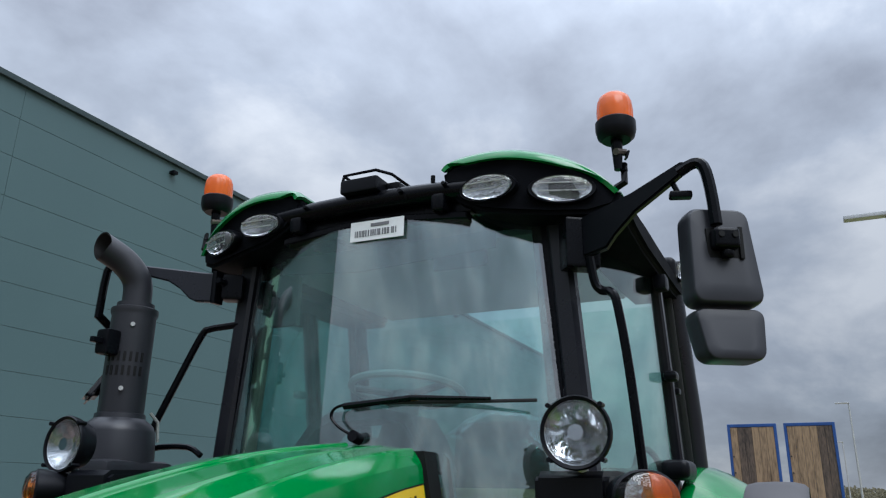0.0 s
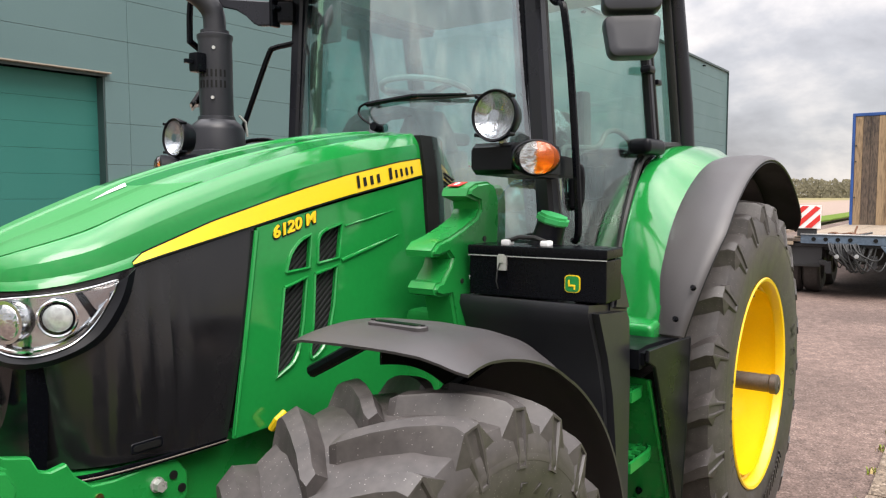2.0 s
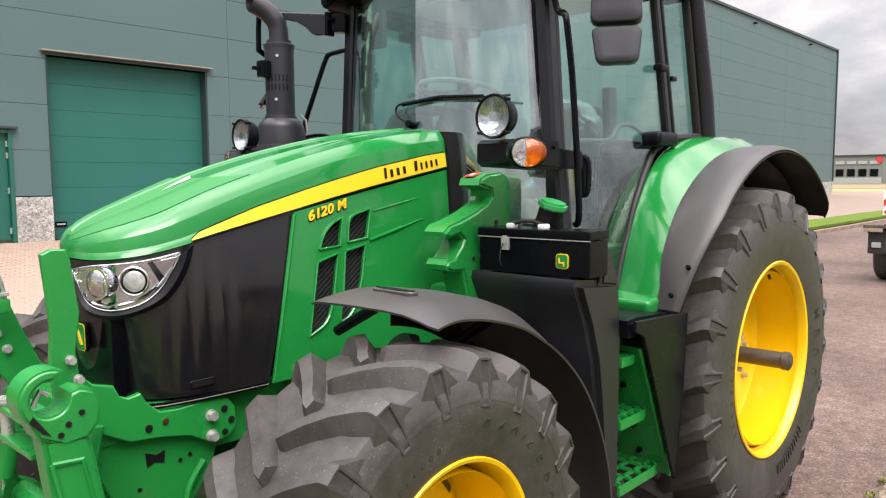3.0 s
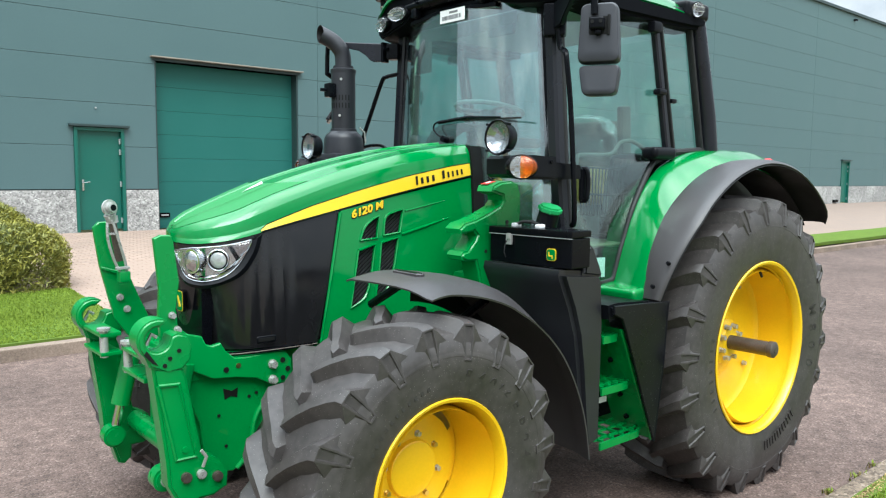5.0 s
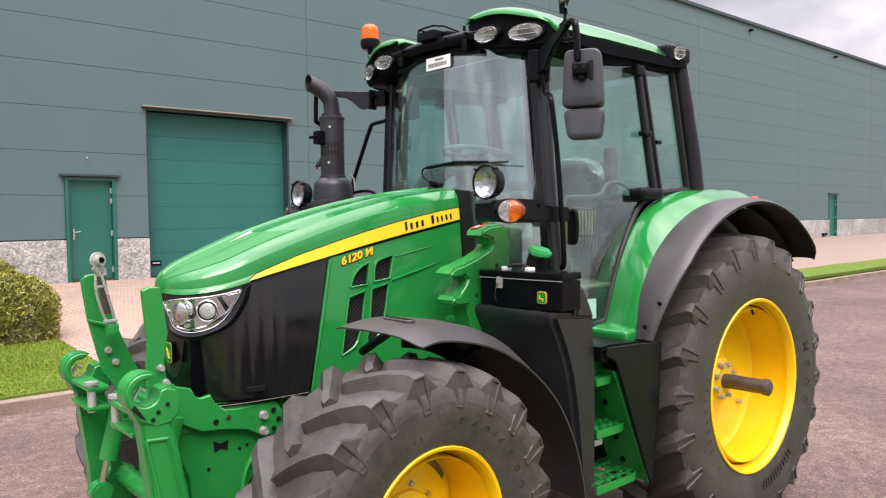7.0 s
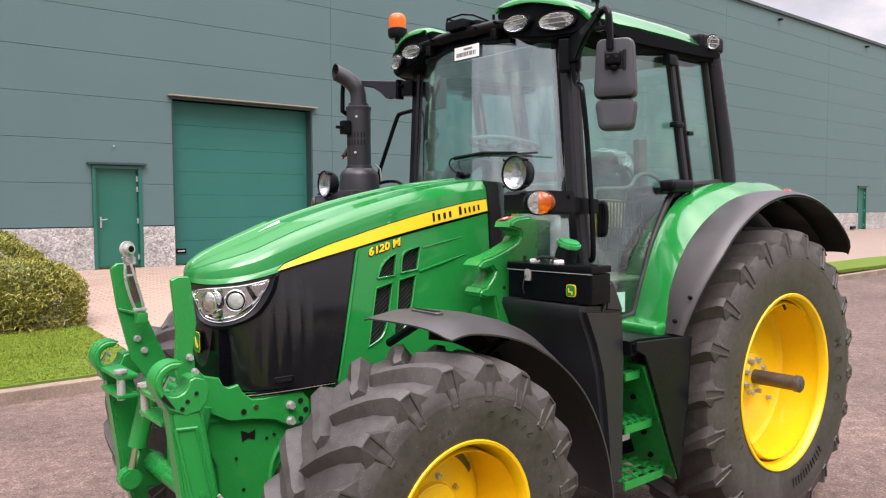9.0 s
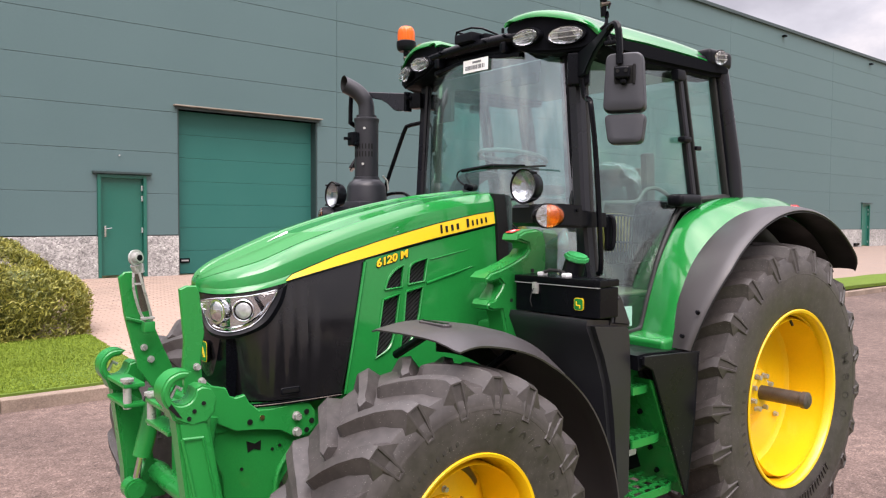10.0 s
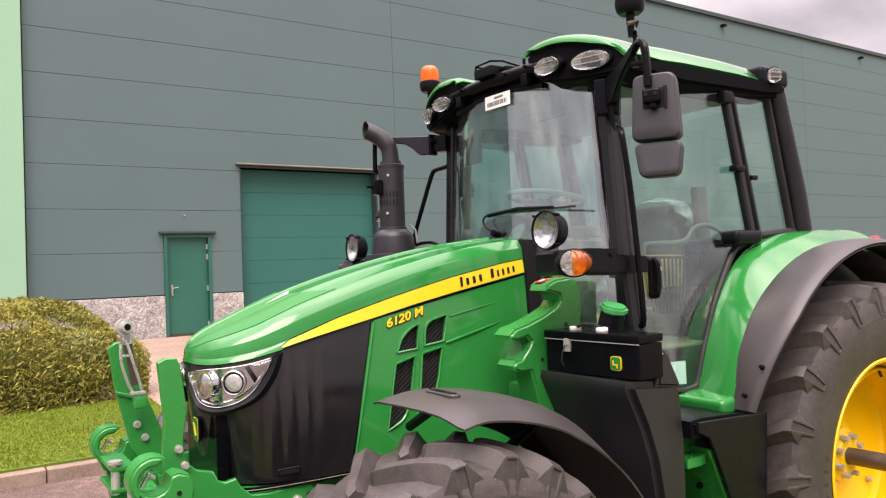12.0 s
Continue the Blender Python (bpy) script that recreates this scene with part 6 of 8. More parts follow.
def make_steps(sd):
    st = part("step_ladder", prism([(-1.37, 1.165), (-1.31, 1.17), (-1.21, 1.125), (-1.175, 1.04), (-0.95, 0.455), (-0.965, 0.45), (-1.36, 0.455)], sd * 0.72, sd * 0.735, bevel=0.003), CAST, tractor, "green steel step ladder with three grated treads")
    # the raked cheek towards the rear wheel
    rows = []
    for t in np.linspace(0, 1, 5):
        x, z = -1.19 + 0.28 * t, 1.06 - 0.605 * t
        rows.append([(x, sd * 0.74, z), (x, sd * 1.10, z), (x - 0.004, sd * 1.108, z)])
    ck = part("ladder_cheek", sheet(rows, 0.006), CAST, st)
    part("cheek_flange", prism([(-1.205, 1.062), (-1.183, 1.062), (-0.90, 0.452), (-0.922, 0.452)], sd * 1.098, sd * 1.112, bevel=0.003), CAST, ck)
    part("cheek_top", prism([(-1.30, 1.165), (-1.22, 1.155), (-1.155, 1.10), (-1.125, 1.03), (-1.13, 1.0), (-1.30, 1.0)], sd * 0.99, sd * 1.0, bevel=0.004), CAST, ck)
    for z, x1, y1 in ((1.036, -1.125, 1.10), (0.784, -1.025, 1.10), (0.514, -0.92, 1.10)):
        e = y1 - 0.012
        lead = [(-1.305, e), (x1 - 0.10, e), (x1 - 0.06, e - 0.008), (x1 - 0.03, e - 0.026), (x1 - 0.012, e - 0.052), (x1 - 0.004, e - 0.09), (x1, 0.76)]
        back = [(x1 - 0.008, 0.76), (x1 - 0.014, e - 0.09), (x1 - 0.023, e - 0.056), (x1 - 0.04, e - 0.034), (x1 - 0.065, e - 0.018), (x1 - 0.10, e - 0.011), (-1.305, e - 0.011)]
        tr = part("tread", prism([(x, sd * y) for x, y in lead + back], z - 0.036, z, axis="z"), CAST, st, "green grated tread")
        b = box(((-1.305 + x1) / 2, sd * 0.80, z - 0.005), (x1 + 1.305 - 0.02, 0.008, 0.01))
        n = 4
        for i in range(n):
            xx = -1.30 + (x1 + 1.25) * (i + 0.5) / n
            box((xx, sd * (0.8 + y1 - 0.03) / 2, z - 0.006), (0.014, y1 - 0.84, 0.012), bm=b)
        for yy in (0.88, 0.96, 1.03):
            box(((-1.305 + x1) / 2, sd * yy, z - 0.006), (x1 + 1.305 - 0.03, 0.012, 0.012), bm=b)
        part("grating", b, CAST, tr)
    for t in (0.08, 0.3, 0.62, 0.83):
        part("cheek_bolt", bolt((-1.19 + 0.28 * t - 0.008, sd * 0.99, 1.06 - 0.605 * t), (-0.93, 0, -0.37), 0.011), SATIN, st)
    part("step_box", box((-1.06, sd * 0.86, 0.60), (0.26, 0.04, 0.12), bevel=0.008), SATIN, st)
    part("white_label", box((-1.03, sd * 0.883, 0.632), (0.06, 0.004, 0.03)), WHITE, st)
    part("battery_box", box((-1.2, sd * 0.62, 0.75), (0.32, 0.2, 0.55), bevel=0.02), SATIN, tractor)
    sh = part("wheel_shield", prism([(-1.30, 1.19), (-1.05, 1.18), (-0.848, 1.168), (-0.885, 0.85), (-0.938, 0.46), (-0.945, 0.46), (-1.205, 1.06), (-1.235, 1.12), (-1.30, 1.15)], sd * 1.13, sd * 1.145, bevel=0.003), SPLASHED, tractor, "black flat guard ahead of the rear wheel")
    part("shield_edge", tube([(-0.862, sd * 1.14, 1.165), (-0.885, sd * 1.14, 0.85), (-0.943, sd * 1.14, 0.46)], 0.008, 6), PLASTIC, sh)
    part("shield_top", prism([(-1.31, 1.19), (-1.24, 1.195), (-1.05, 1.185), (-0.89, 1.165), (-0.87, 1.15), (-0.88, 1.12), (-1.05, 1.12), (-1.30, 1.12)], sd * 0.78, sd * 1.125, bevel=0.014, seg=2), PLASTIC, sh, "black moulded shroud below the mudguard")


for sd in (-1, 1):
    front_fender(sd)
    make_loader_bracket(sd)
    make_steps(sd)
make_tank()
make_toolbox()


def rear_fender(sd):
    def arc(r, a):
        return (-r * math.cos(radians(a)), RZ + r * math.sin(radians(a)))
    # green inner shell
    rows = []
    for a in np.linspace(21, 118, 34):
        row = []
        crest = lerp_list([(21, 0.985), (28.8, 0.992), (34.6, 1.014), (40.3, 1.04), (45.6, 1.074), (50.7, 1.104), (57.4, 1.14), (63, 1.155), (70, 1.15), (80, 1.14), (90, 1.132), (101, 1.16), (109, 1.205), (118, 1.26)], a)
        foot = 1.05 - 0.03 * max(0, (50 - a) / 30)
        for y, down, s in ((0.822, 0.03, 0.0), (0.823, 0.012, 0.0), (0.828, 0.003, 0.0), (0.84, 0.0, 0.0), (0.88, -0.006, 0.10), (0.94, -0.012, 0.42), (1.0, -0.008, 0.78), (1.045, 0.0, 1.0)):
            r = crest + (foot - crest) * s - down
            x, z = arc(r, a)
            row.append((x, sd * y, z))
        rows.append(row)
    f = part("rear_fender", sheet(rows, 0.008), GREEN, tractor, "green rear mudguard with a black widening strip", sharp=45)
    x, z = arc(0.985, 20)
    part("fender_foot", box((-0.945, sd * 0.925, 1.195), (0.15, 0.25, 0.075), (0, -8, 0), bevel=0.024, seg=3), GREEN, f)
    # black extension
    rows = []
    for a in np.linspace(21, 139, 40):
        row = []
        tail = max(0.0, (a - 131) / 8)
        fade = min(1, (a - 21) / 25)
        for y, dr in ((1.02, 0.018), (1.05, 0.026), (1.12, 0.03), (1.19, 0.028), (1.225, 0.02), (1.24, 0.006)):
            r = 1.05 + dr - 0.045 * (1 - fade) - 0.02 * max(0, (50 - a) / 30)
            x, z = arc(r, a)
            row.append((x, sd * (1.02 + (y - 1.02) * (0.55 + 0.45 * fade) * (1 - 0.18 * tail * tail)), z))
        rows.append(row)
    part("fender_extension", sheet(rows, 0.007), FENDERP, f, "grey-black plastic fender extension", sharp=50)
    # black sheet below the extension stands for the shade above the tyre
    under = []
    for row in rows:
        under.append([Vector((x, y, z)) + (Vector((0, y, RZ)) - Vector((x, y, z))).normalized() * 0.012 for x, y, z in row])
    part("extension_shade", sheet(under, 0.003), INK, f, "black sheet standing for shade under the extension")
    rows = [[(arc(1.03 - k, a)[0], sd * y, arc(1.03 - k, a)[1]) for y, k in ((0.825, 0.0), (0.9, 0.0), (1.075, 0.0))] for a in np.linspace(52, 139, 22)]
    part("inner_liner", sheet(rows, 0.006), INK, f)
    rows = [[(*arc(r, a)[:1], sd * 0.80, arc(r, a)[1]) for r in (0.70, 0.88, 1.06)] for a in np.linspace(66, 136, 18)]
    part("arch_wall", sheet(rows, 0.006), INK, f)
    for a, y in ((24, 1.12), (31, 1.165)):
        x, z = arc(1.068, a)
        part("fender_screw", bolt((x + 0.012, sd * y, z - 0.005), (-0.9, 0, 0.4), 0.009), SATIN, f)
    part("tail_lamp", box((0.615, sd * 0.875, 1.888), (0.05, 0.09, 0.06), (0, 20, 0), bevel=0.018, seg=3), REDL, f, "red tail lamp")
    part("fender_handle", box((-0.52, sd * 0.83, 1.926), (0.21, 0.10, 0.068), bevel=0.028, seg=3), PLASTIC, f, "black plastic grip block on the mudguard")


for sd in (-1, 1):
    rear_fender(sd)


def under_body():
    part("gearbox", box((-0.7, 0, 0.85), (1.6, 0.5, 0.6), bevel=0.06), CAST, tractor)
    part("rear_axle", tube([(0, -0.85, RZ), (0, -0.45, RZ), (0, 0.45, RZ), (0, 0.85, RZ)], [0.13, 0.17, 0.17, 0.13], 18), CAST, tractor)
    part("front_axle", tube([(FX, -0.8, FZ), (FX, -0.3, FZ - 0.02), (FX, 0, FZ - 0.04), (FX, 0.3, FZ - 0.02), (FX, 0.8, FZ)], [0.1, 0.09, 0.15, 0.09, 0.1], 16), CAST, tractor)
    part("cab_floor", box((-0.72, 0, 1.27), (1.1, 1.46, 0.26), bevel=0.03), SATIN, tractor)
    part("frame_rail", box((-2.2, 0, 0.92), (1.5, 0.5, 0.2), bevel=0.02), CAST, tractor)
    b = bmesh.new()
    for i in range(4):
        tube([(-2.52, -0.33 - 0.02 * i, 0.80 - 0.02 * i), (-2.45, -0.42 - 0.02 * i, 0.70 - 0.01 * i), (-2.38, -0.55, 0.66)], 0.009, 6, bm=b, smooth=4)
    part("steering_pipes", b, ZINC, tractor, "bundle of bright hydraulic pipes")
    part("pipe_clamp", box((-2.495, -0.36, 0.755), (0.05, 0.1, 0.03), (0, 40, 0), bevel=0.006), CAST, tractor)
    part("dipstick", tube([(-2.28, -0.36, 1.03), (-2.28, -0.385, 1.06), (-2.25, -0.385, 1.075)], 0.012, 8), DECAL, tractor)


under_body()


# ---- the cab ----
A_TOP, A_MID, A_LOW = (-1.195, 0.615, 2.67), (-1.195, 0.672, 1.90), (-1.165, 0.72, 1.30)
B_TOP, B_LOW = (-0.575, 0.80, 2.67), (-0.42, 0.815, 1.93)
C_TOP, C_LOW = (-0.135, 0.785, 2.72), (0.035, 0.80, 1.95)


def bar(pts, sx, sy, parent, mat=PILLAR, name="pillar", label="", bevel=0.01):
    """A square bar along points: sx across the walk of the tractor, sy from side to side."""
    b = bmesh.new()
    rings = []
    for p in pts:
        x, y, z = p
        rings.append([b.verts.new((x + dx * sx / 2, y + dy * sy / 2, z)) for dx, dy in ((-1, -0.6), (-0.6, -1), (0.6, -1), (1, -0.6), (1, 0.6), (0.6, 1), (-0.6, 1), (-1, 0.6))])
    for p, q in zip(rings, rings[1:]):
        for i in range(8):
            b.faces.new((p[i], p[(i + 1) % 8], q[(i + 1) % 8], q[i]))
    b.faces.new(rings[0])
    b.faces.new(rings[-1][::-1])
    return part(name, b, mat, parent, label)


def side(p, sd, dx=0.0, dy=0.0, dz=0.0):
    return (p[0] + dx, sd * (p[1] + dy), p[2] + dz)


def pane(name, corners, parent, thick=0.006, label="", mat=GLASS):
    b = bmesh.new()
    vs = [b.verts.new(c) for c in corners]
    b.faces.new(vs)
    bmesh.ops.solidify(b, geom=b.faces[:], thickness=thick)
    ob = part(name, b, mat, parent, label)
    ob.visible_shadow = False
    return ob


def make_cab():
    cab = part("cab_sill", box((-0.62, 0, 1.36), (1.25, 1.44, 0.10), bevel=0.02), SATIN, tractor, "black cab with large tinted windows")
    for sd in (-1, 1):
        bar([side(A_TOP, sd), side(A_MID, sd), side(A_LOW, sd)], 0.065, 0.075, cab, label="dark grey front pillar")
        bar([side(A_TOP, sd, 0.05, 0.012), side(A_MID, sd, 0.052, 0.015), side(A_LOW, sd, 0.06, 0.012)], 0.03, 0.03, cab, SEAL, "door_seal")
        bar([side(A_TOP, sd, -0.018, -0.058), side(A_MID, sd, -0.02, -0.062), side(A_LOW, sd, -0.02, -0.06)], 0.014, 0.05, cab, SATIN, "windscreen_border")
        bar([side(A_TOP, sd, 0.055, -0.055), side(A_MID, sd, 0.06, -0.058), side(A_LOW, sd, 0.07, -0.06)], 0.06, 0.035, cab, KHAKI, "pillar_trim", "khaki inner pillar trim")
        bar([side(B_TOP, sd), side(B_LOW, sd)], 0.045, 0.04, cab)
        bar([side(B_TOP, sd, 0.055), side(B_LOW, sd, 0.06)], 0.018, 0.03, cab, SEAL, "window_seal")
        # fat rear corner post that carries the air duct
        part("corner_post", tube([side(C_TOP, sd, -0.012, 0.01, 0.02), side(C_TOP, sd, 0.005, 0.012, -0.06), side(C_LOW, sd, -0.05, 0.012, 0.2), side(C_LOW, sd, -0.012, 0.012, -0.02)], [0.044, 0.050, 0.053, 0.055], 14), PILLAR, cab, "dark grey rounded rear post")
        bar([side(C_TOP, sd, -0.075, 0.0, -0.02), side(C_LOW, sd, -0.085, 0.0)], 0.025, 0.04, cab, SEAL, "window_seal")
        # side rails under the roof and above the mudguard
        part("roof_rail", tube([side(A_TOP, sd, 0, 0.02, 0.02), (-0.9, sd * 0.79, 2.69), side(C_TOP, sd, 0, 0.0, 0.0)], 0.045, 8), PILLAR, cab)
        part("corner_seal", box((-0.475, sd * 0.812, 1.915), (0.17, 0.026, 0.06), (0, -22, 0), bevel=0.01), SEAL, cab)
        part("waist_rail", tube([side(B_LOW, sd), side(C_LOW, sd, 0, 0, 0.01)], 0.02, 8), SEAL, cab)
        # door edge that follows the mudguard down to the sill
        curve = [(-0.47, 1.92), (-0.558, 1.865), (-0.621, 1.79), (-0.698, 1.674), (-0.748, 1.584), (-0.787, 1.488), (-0.831, 1.393), (-0.865, 1.296), (-0.886, 1.253)]
        edge = [(x, sd * 0.818, z) for x, z in curve]
        part("door_edge", tube([*edge, (-0.92, sd * 0.81, 1.24), (-0.99, sd * 0.79, 1.235), (-1.13, sd * 0.745, 1.27)], 0.014, 8, smooth=4), SEAL, cab, "black rubber door edge")
        rows = []
        for k in range(19):
            z = 1.245 + (2.67 - 1.245) * k / 18
            fx = lerp_list([(1.24, -1.12), (1.90, -1.15), (2.68, -1.145)], z)
            fy = lerp_list([(1.24, 0.745), (1.90, 0.70), (2.68, 0.635)], z)
            rx = lerp_list([(1.24, -0.89), (1.296, -0.865), (1.393, -0.831), (1.488, -0.787), (1.584, -0.748), (1.674, -0.698), (1.79, -0.621), (1.865, -0.558), (1.93, -0.43), (2.68, -0.58)], z)
            ry = lerp_list([(1.24, 0.82), (2.68, 0.802)], z)
            rows.append([(fx + (rx - fx) * u, sd * (fy + (ry - fy) * u + 0.016 * math.sin(math.pi * u)), z) for u in np.linspace(0, 1, 9)])
        d = part("door_glass", sheet(rows, 0.005), GLASS, cab, "curved glass door", sharp=60)
        d.visible_shadow = False
        pane("quarter_glass", [side(B_TOP, sd, 0.06), side(C_TOP, sd, -0.07, 0, -0.03), side(C_LOW, sd, -0.09), side(B_LOW, sd, 0.06)], cab)
        b = tube([(-1.068, sd * 0.735, 1.83), (-1.068, sd * 0.77, 1.825), (-1.063, sd * 0.775, 1.75), (-1.068, sd * 0.77, 1.675), (-1.068, sd * 0.735, 1.67)], 0.013, 8, smooth=4)
        box((-1.068, sd * 0.745, 1.75), (0.045, 0.025, 0.17), bevel=0.012, bm=b)
        part("door_handle", b, PLASTIC, d, "black door handle")
        part("lock_barrel", disc((-1.038, sd * 0.76, 1.79), (0, sd, 0), 0.012, 0.01, 12), CHROME, d)
        for x, z in ((-0.60, 2.60), (-0.53, 2.26)):
            part("hinge", box((x, sd * 0.83, z), (0.075, 0.05, 0.06 if z > 2.5 else 0.035), bevel=0.015), PLASTIC, d)
        part("window_catch", box((-0.40, sd * 0.825, 2.22), (0.05, 0.03, 0.025), bevel=0.008), PLASTIC, cab)
        # grab bar from the mirror root down the front pillar
        if sd < 0:
            g = [(-1.285, -0.735, 2.52), (-1.275, -0.745, 2.44), (-1.275, -0.765, 2.412), (-1.29, -0.795, 2.40), (-1.30, -0.815, 2.35), (-1.29, -0.84, 2.1), (-1.275, -0.865, 1.62), (-1.265, -0.84, 1.55)]
        else:
            g = [(-1.215, 0.64, 2.437), (-1.225, 0.70, 2.432), (-1.232, 0.77, 2.425), (-1.24, 0.80, 2.40), (-1.265, 0.875, 2.22), (-1.288, 0.945, 2.04), (-1.29, 0.95, 1.97)]
        part("grab_rail", tube(g, 0.0135, 8, smooth=5), SATIN, cab, "bent black grab rail")
    # windscreen, border and the sticker in it
    rows = []
    for k in range(15):
        z = 1.35 + (2.70 - 1.35) * k / 14
        w = lerp_list([(1.35, 0.685), (1.90, 0.645), (2.70, 0.585)], z)
        rows.append([(-1.205 - 0.012 * (2.7 - z) - 0.152 * (1 - abs(u) ** 2.3), w * u, z) for u in np.linspace(-1, 1, 25)])
    wf = part("windscreen", sheet(rows, 0.006), SCREEN, cab, "large tinted windscreen", sharp=60)
    wf.visible_shadow = False
    st = part("sticker", box((-1.366, -0.038, 2.676), (0.003, 0.206, 0.07), (0.6, 0.0, 0), bevel=0.001), WHITE, wf, "white paper label with unreadable print")
    rng = random.Random(8)
    y = 0.045
    while y > -0.115:
        wd = rng.choice((0.003, 0.005, 0.008))
        part("print_bar", box((-1.3685, y, 2.667), (0.0015, wd, 0.022)), PRINT, st)
        y -= wd + rng.choice((0.003, 0.005))
    part("print_bar", box((-1.3685, -0.05, 2.694), (0.0015, 0.07, 0.011)), PRINT, st)
    pane("rear_window", [(0.0, -0.72, 2.66), (0.0, 0.72, 2.66), (0.06, 0.74, 1.7), (0.06, -0.74, 1.7)], cab)
    # wiper
    piv = Vector((-1.385, -0.005, 1.995))
    w = part("wiper", tube([piv, piv + Vector((-0.012, 0.06, 0.035)), piv + Vector((-0.012, 0.085, 0.07)), piv + Vector((-0.01, 0.05, 0.098)), piv + Vector((-0.008, -0.1, 0.105))], 0.005, 6, smooth=5), SATIN, cab, "black windscreen wiper at rest")
    part("wiper_arm", tube([piv + Vector((-0.01, 0.04, 0.095)), piv + Vector((-0.012, -0.2, 0.112)), piv + Vector((-0.006, -0.45, 0.10))], [0.011, 0.009, 0.005], 8), SATIN, w)
    part("wiper_blade", box((-1.378, -0.33, 2.092), (0.010, 0.52, 0.010), (1.2, 0, 0), bevel=0.003), SEAL, w)
    part("wiper_pivot", disc(piv, (-1, 0, 0.2), 0.018, 0.04, 14), SATIN, w)
    part("washer_jet", box((-1.375, -0.19, 2.105), (0.02, 0.04, 0.012), bevel=0.003), AMBERP, w)
    # firewall panel with slots, seen beside the hood
    p = part("cowl_panel", prism([(-0.28, 1.05), (-0.74, 1.05), (-0.74, 1.42), (-0.38, 1.45), (-0.30, 1.93), (-0.28, 1.95)], -1.335, -1.315, axis="x"), INTERIOR, cab)
    for i in range(5):
        part("cowl_slot", box((-1.338, -0.335, 1.79 - i * 0.017), (0.006, 0.05, 0.007), (35, 0, 0)), INK, p)
    return cab


cab = make_cab()


def sweep(y):
    """How far the roof front falls back towards its outer corners."""
    return 0.12 * max(0.0, (abs(y) - 0.46) / 0.36) ** 1.6


def make_roof():
    # the green caps run along both sides; the front lobes carry the lamps
    for sd in (-1, 1):
        front = [(sd * y, z) for y, z in ((0.285, 2.845), (0.32, 2.872), (0.42, 2.882), (0.55, 2.872), (0.68, 2.838), (0.77, 2.788), (0.825, 2.735), (0.828, 2.725))]
        flank = [(0.285, 2.835), (0.32, 2.860), (0.42, 2.869), (0.56, 2.862), (0.68, 2.840), (0.755, 2.806), (0.80, 2.768), (0.836, 2.728)]
        rows = []
        for x, lift, k, inset in ((-1.388, -0.026, 0, 0.0), (-1.386, -0.008, 0, 0.0), (-1.372, 0.007, 0, 0.0), (-1.345, 0.014, 0, 0.0), (-1.26, 0.014, 0.25, 0.0), (-1.12, 0.004, 1, 0), (-0.9, 0.008, 1, 0.0), (-0.5, 0.002, 1, 0.0), (-0.22, -0.012, 1, 0.004), (-0.10, -0.03, 1, 0.015), (-0.06, -0.05, 1, 0.03)):
            mix = [(0, a[0] + (sd * c[0] - a[0]) * k, a[1] + (c[1] - a[1]) * k + lift - 0.006) for a, c in zip(front, flank)]
            hang = lambda y: min(0.0, lift) * (1 - min(1, max(0, (abs(y) - 0.30) / 0.07)) * min(1, max(0, (0.80 - abs(y)) / 0.12))) if x < -1.3 else 0.0
            rows.append([(x + sweep(p.y) * (1.0 if x < -1.2 else 0.5 if x < -1.0 else 0.0), p.y - sd * inset, p.z - hang(p.y)) for p in catmull(mix, 4)])
        part("roof_cap", sheet(rows, 0.014), GREEN, cab, "green roof cap with inset work lamps", sharp=40)
        # dark underside with the lamp face
        face = [(0.283, 2.832), (0.32, 2.856), (0.42, 2.867), (0.55, 2.857), (0.68, 2.823), (0.775, 2.772), (0.83, 2.722), (0.815, 2.682), (0.74, 2.655), (0.62, 2.655), (0.50, 2.668), (0.42, 2.685), (0.335, 2.73), (0.29, 2.79)]
        hb = prism([(sd * y, z) for y, z in face], -1.372, -1.18, axis="x", bevel=0.012, seg=2)
        for v in hb.verts:
            v.co.x += sweep(v.co.y)
        f = part("lamp_housing", hb, HOUSING, cab, "black lamp housing in the roof front")
        work_lamp(f, (-1.374, sd * 0.445, 2.755), (-1, 0, -0.12), 0.086, 0.040)
        work_lamp(f, (-1.322, sd * 0.668, 2.733), (-0.93, sd * 0.34, -0.1), 0.094, 0.042)
        part("roof_edge", prism([(-1.2, 2.67), (-1.2, 2.73), (-0.9, 2.735), (-0.5, 2.73), (-0.16, 2.725), (-0.10, 2.70), (-0.12, 2.645), (-0.3, 2.635), (-0.9, 2.63), (-1.1, 2.645)], sd * 0.62, sd * 0.845, bevel=0.02, seg=3), HOUSING, cab, "black lower roof edge")
        rl = part("rear_lamp_housing", box((-0.205, sd * 0.787, 2.742), (0.24, 0.126, 0.098), bevel=0.03, seg=3), PLASTIC, cab)
        work_lamp(rl, (-0.235, sd * 0.852, 2.742), (-0.35, sd * 0.93, -0.1), 0.040, 0.040, "rear_work_lamp", "round clear work lamp at the roof corner")
    part("roof_panel", box((-0.62, 0, 2.81), (1.02, 0.66, 0.05), bevel=0.02), GREEN, cab)
    part("headliner", box((-0.62, 0, 2.69), (1.0, 1.2, 0.03), bevel=0.01), HEADLINER, cab)
    # front cross beam
    b = tube([(-1.345, 0.38, 2.778), (-1.355, 0.2, 2.783), (-1.36, 0.0, 2.784), (-1.355, -0.2, 2.78), (-1.345, -0.38, 2.774)], 0.034, 14, smooth=4)
    part("roof_fascia", box((-1.31, 0, 2.755), (0.04, 0.74, 0.10), bevel=0.008), SATIN, cab)
    part("cross_beam", b, SATIN, cab, "black tubular beam between the roof lobes")
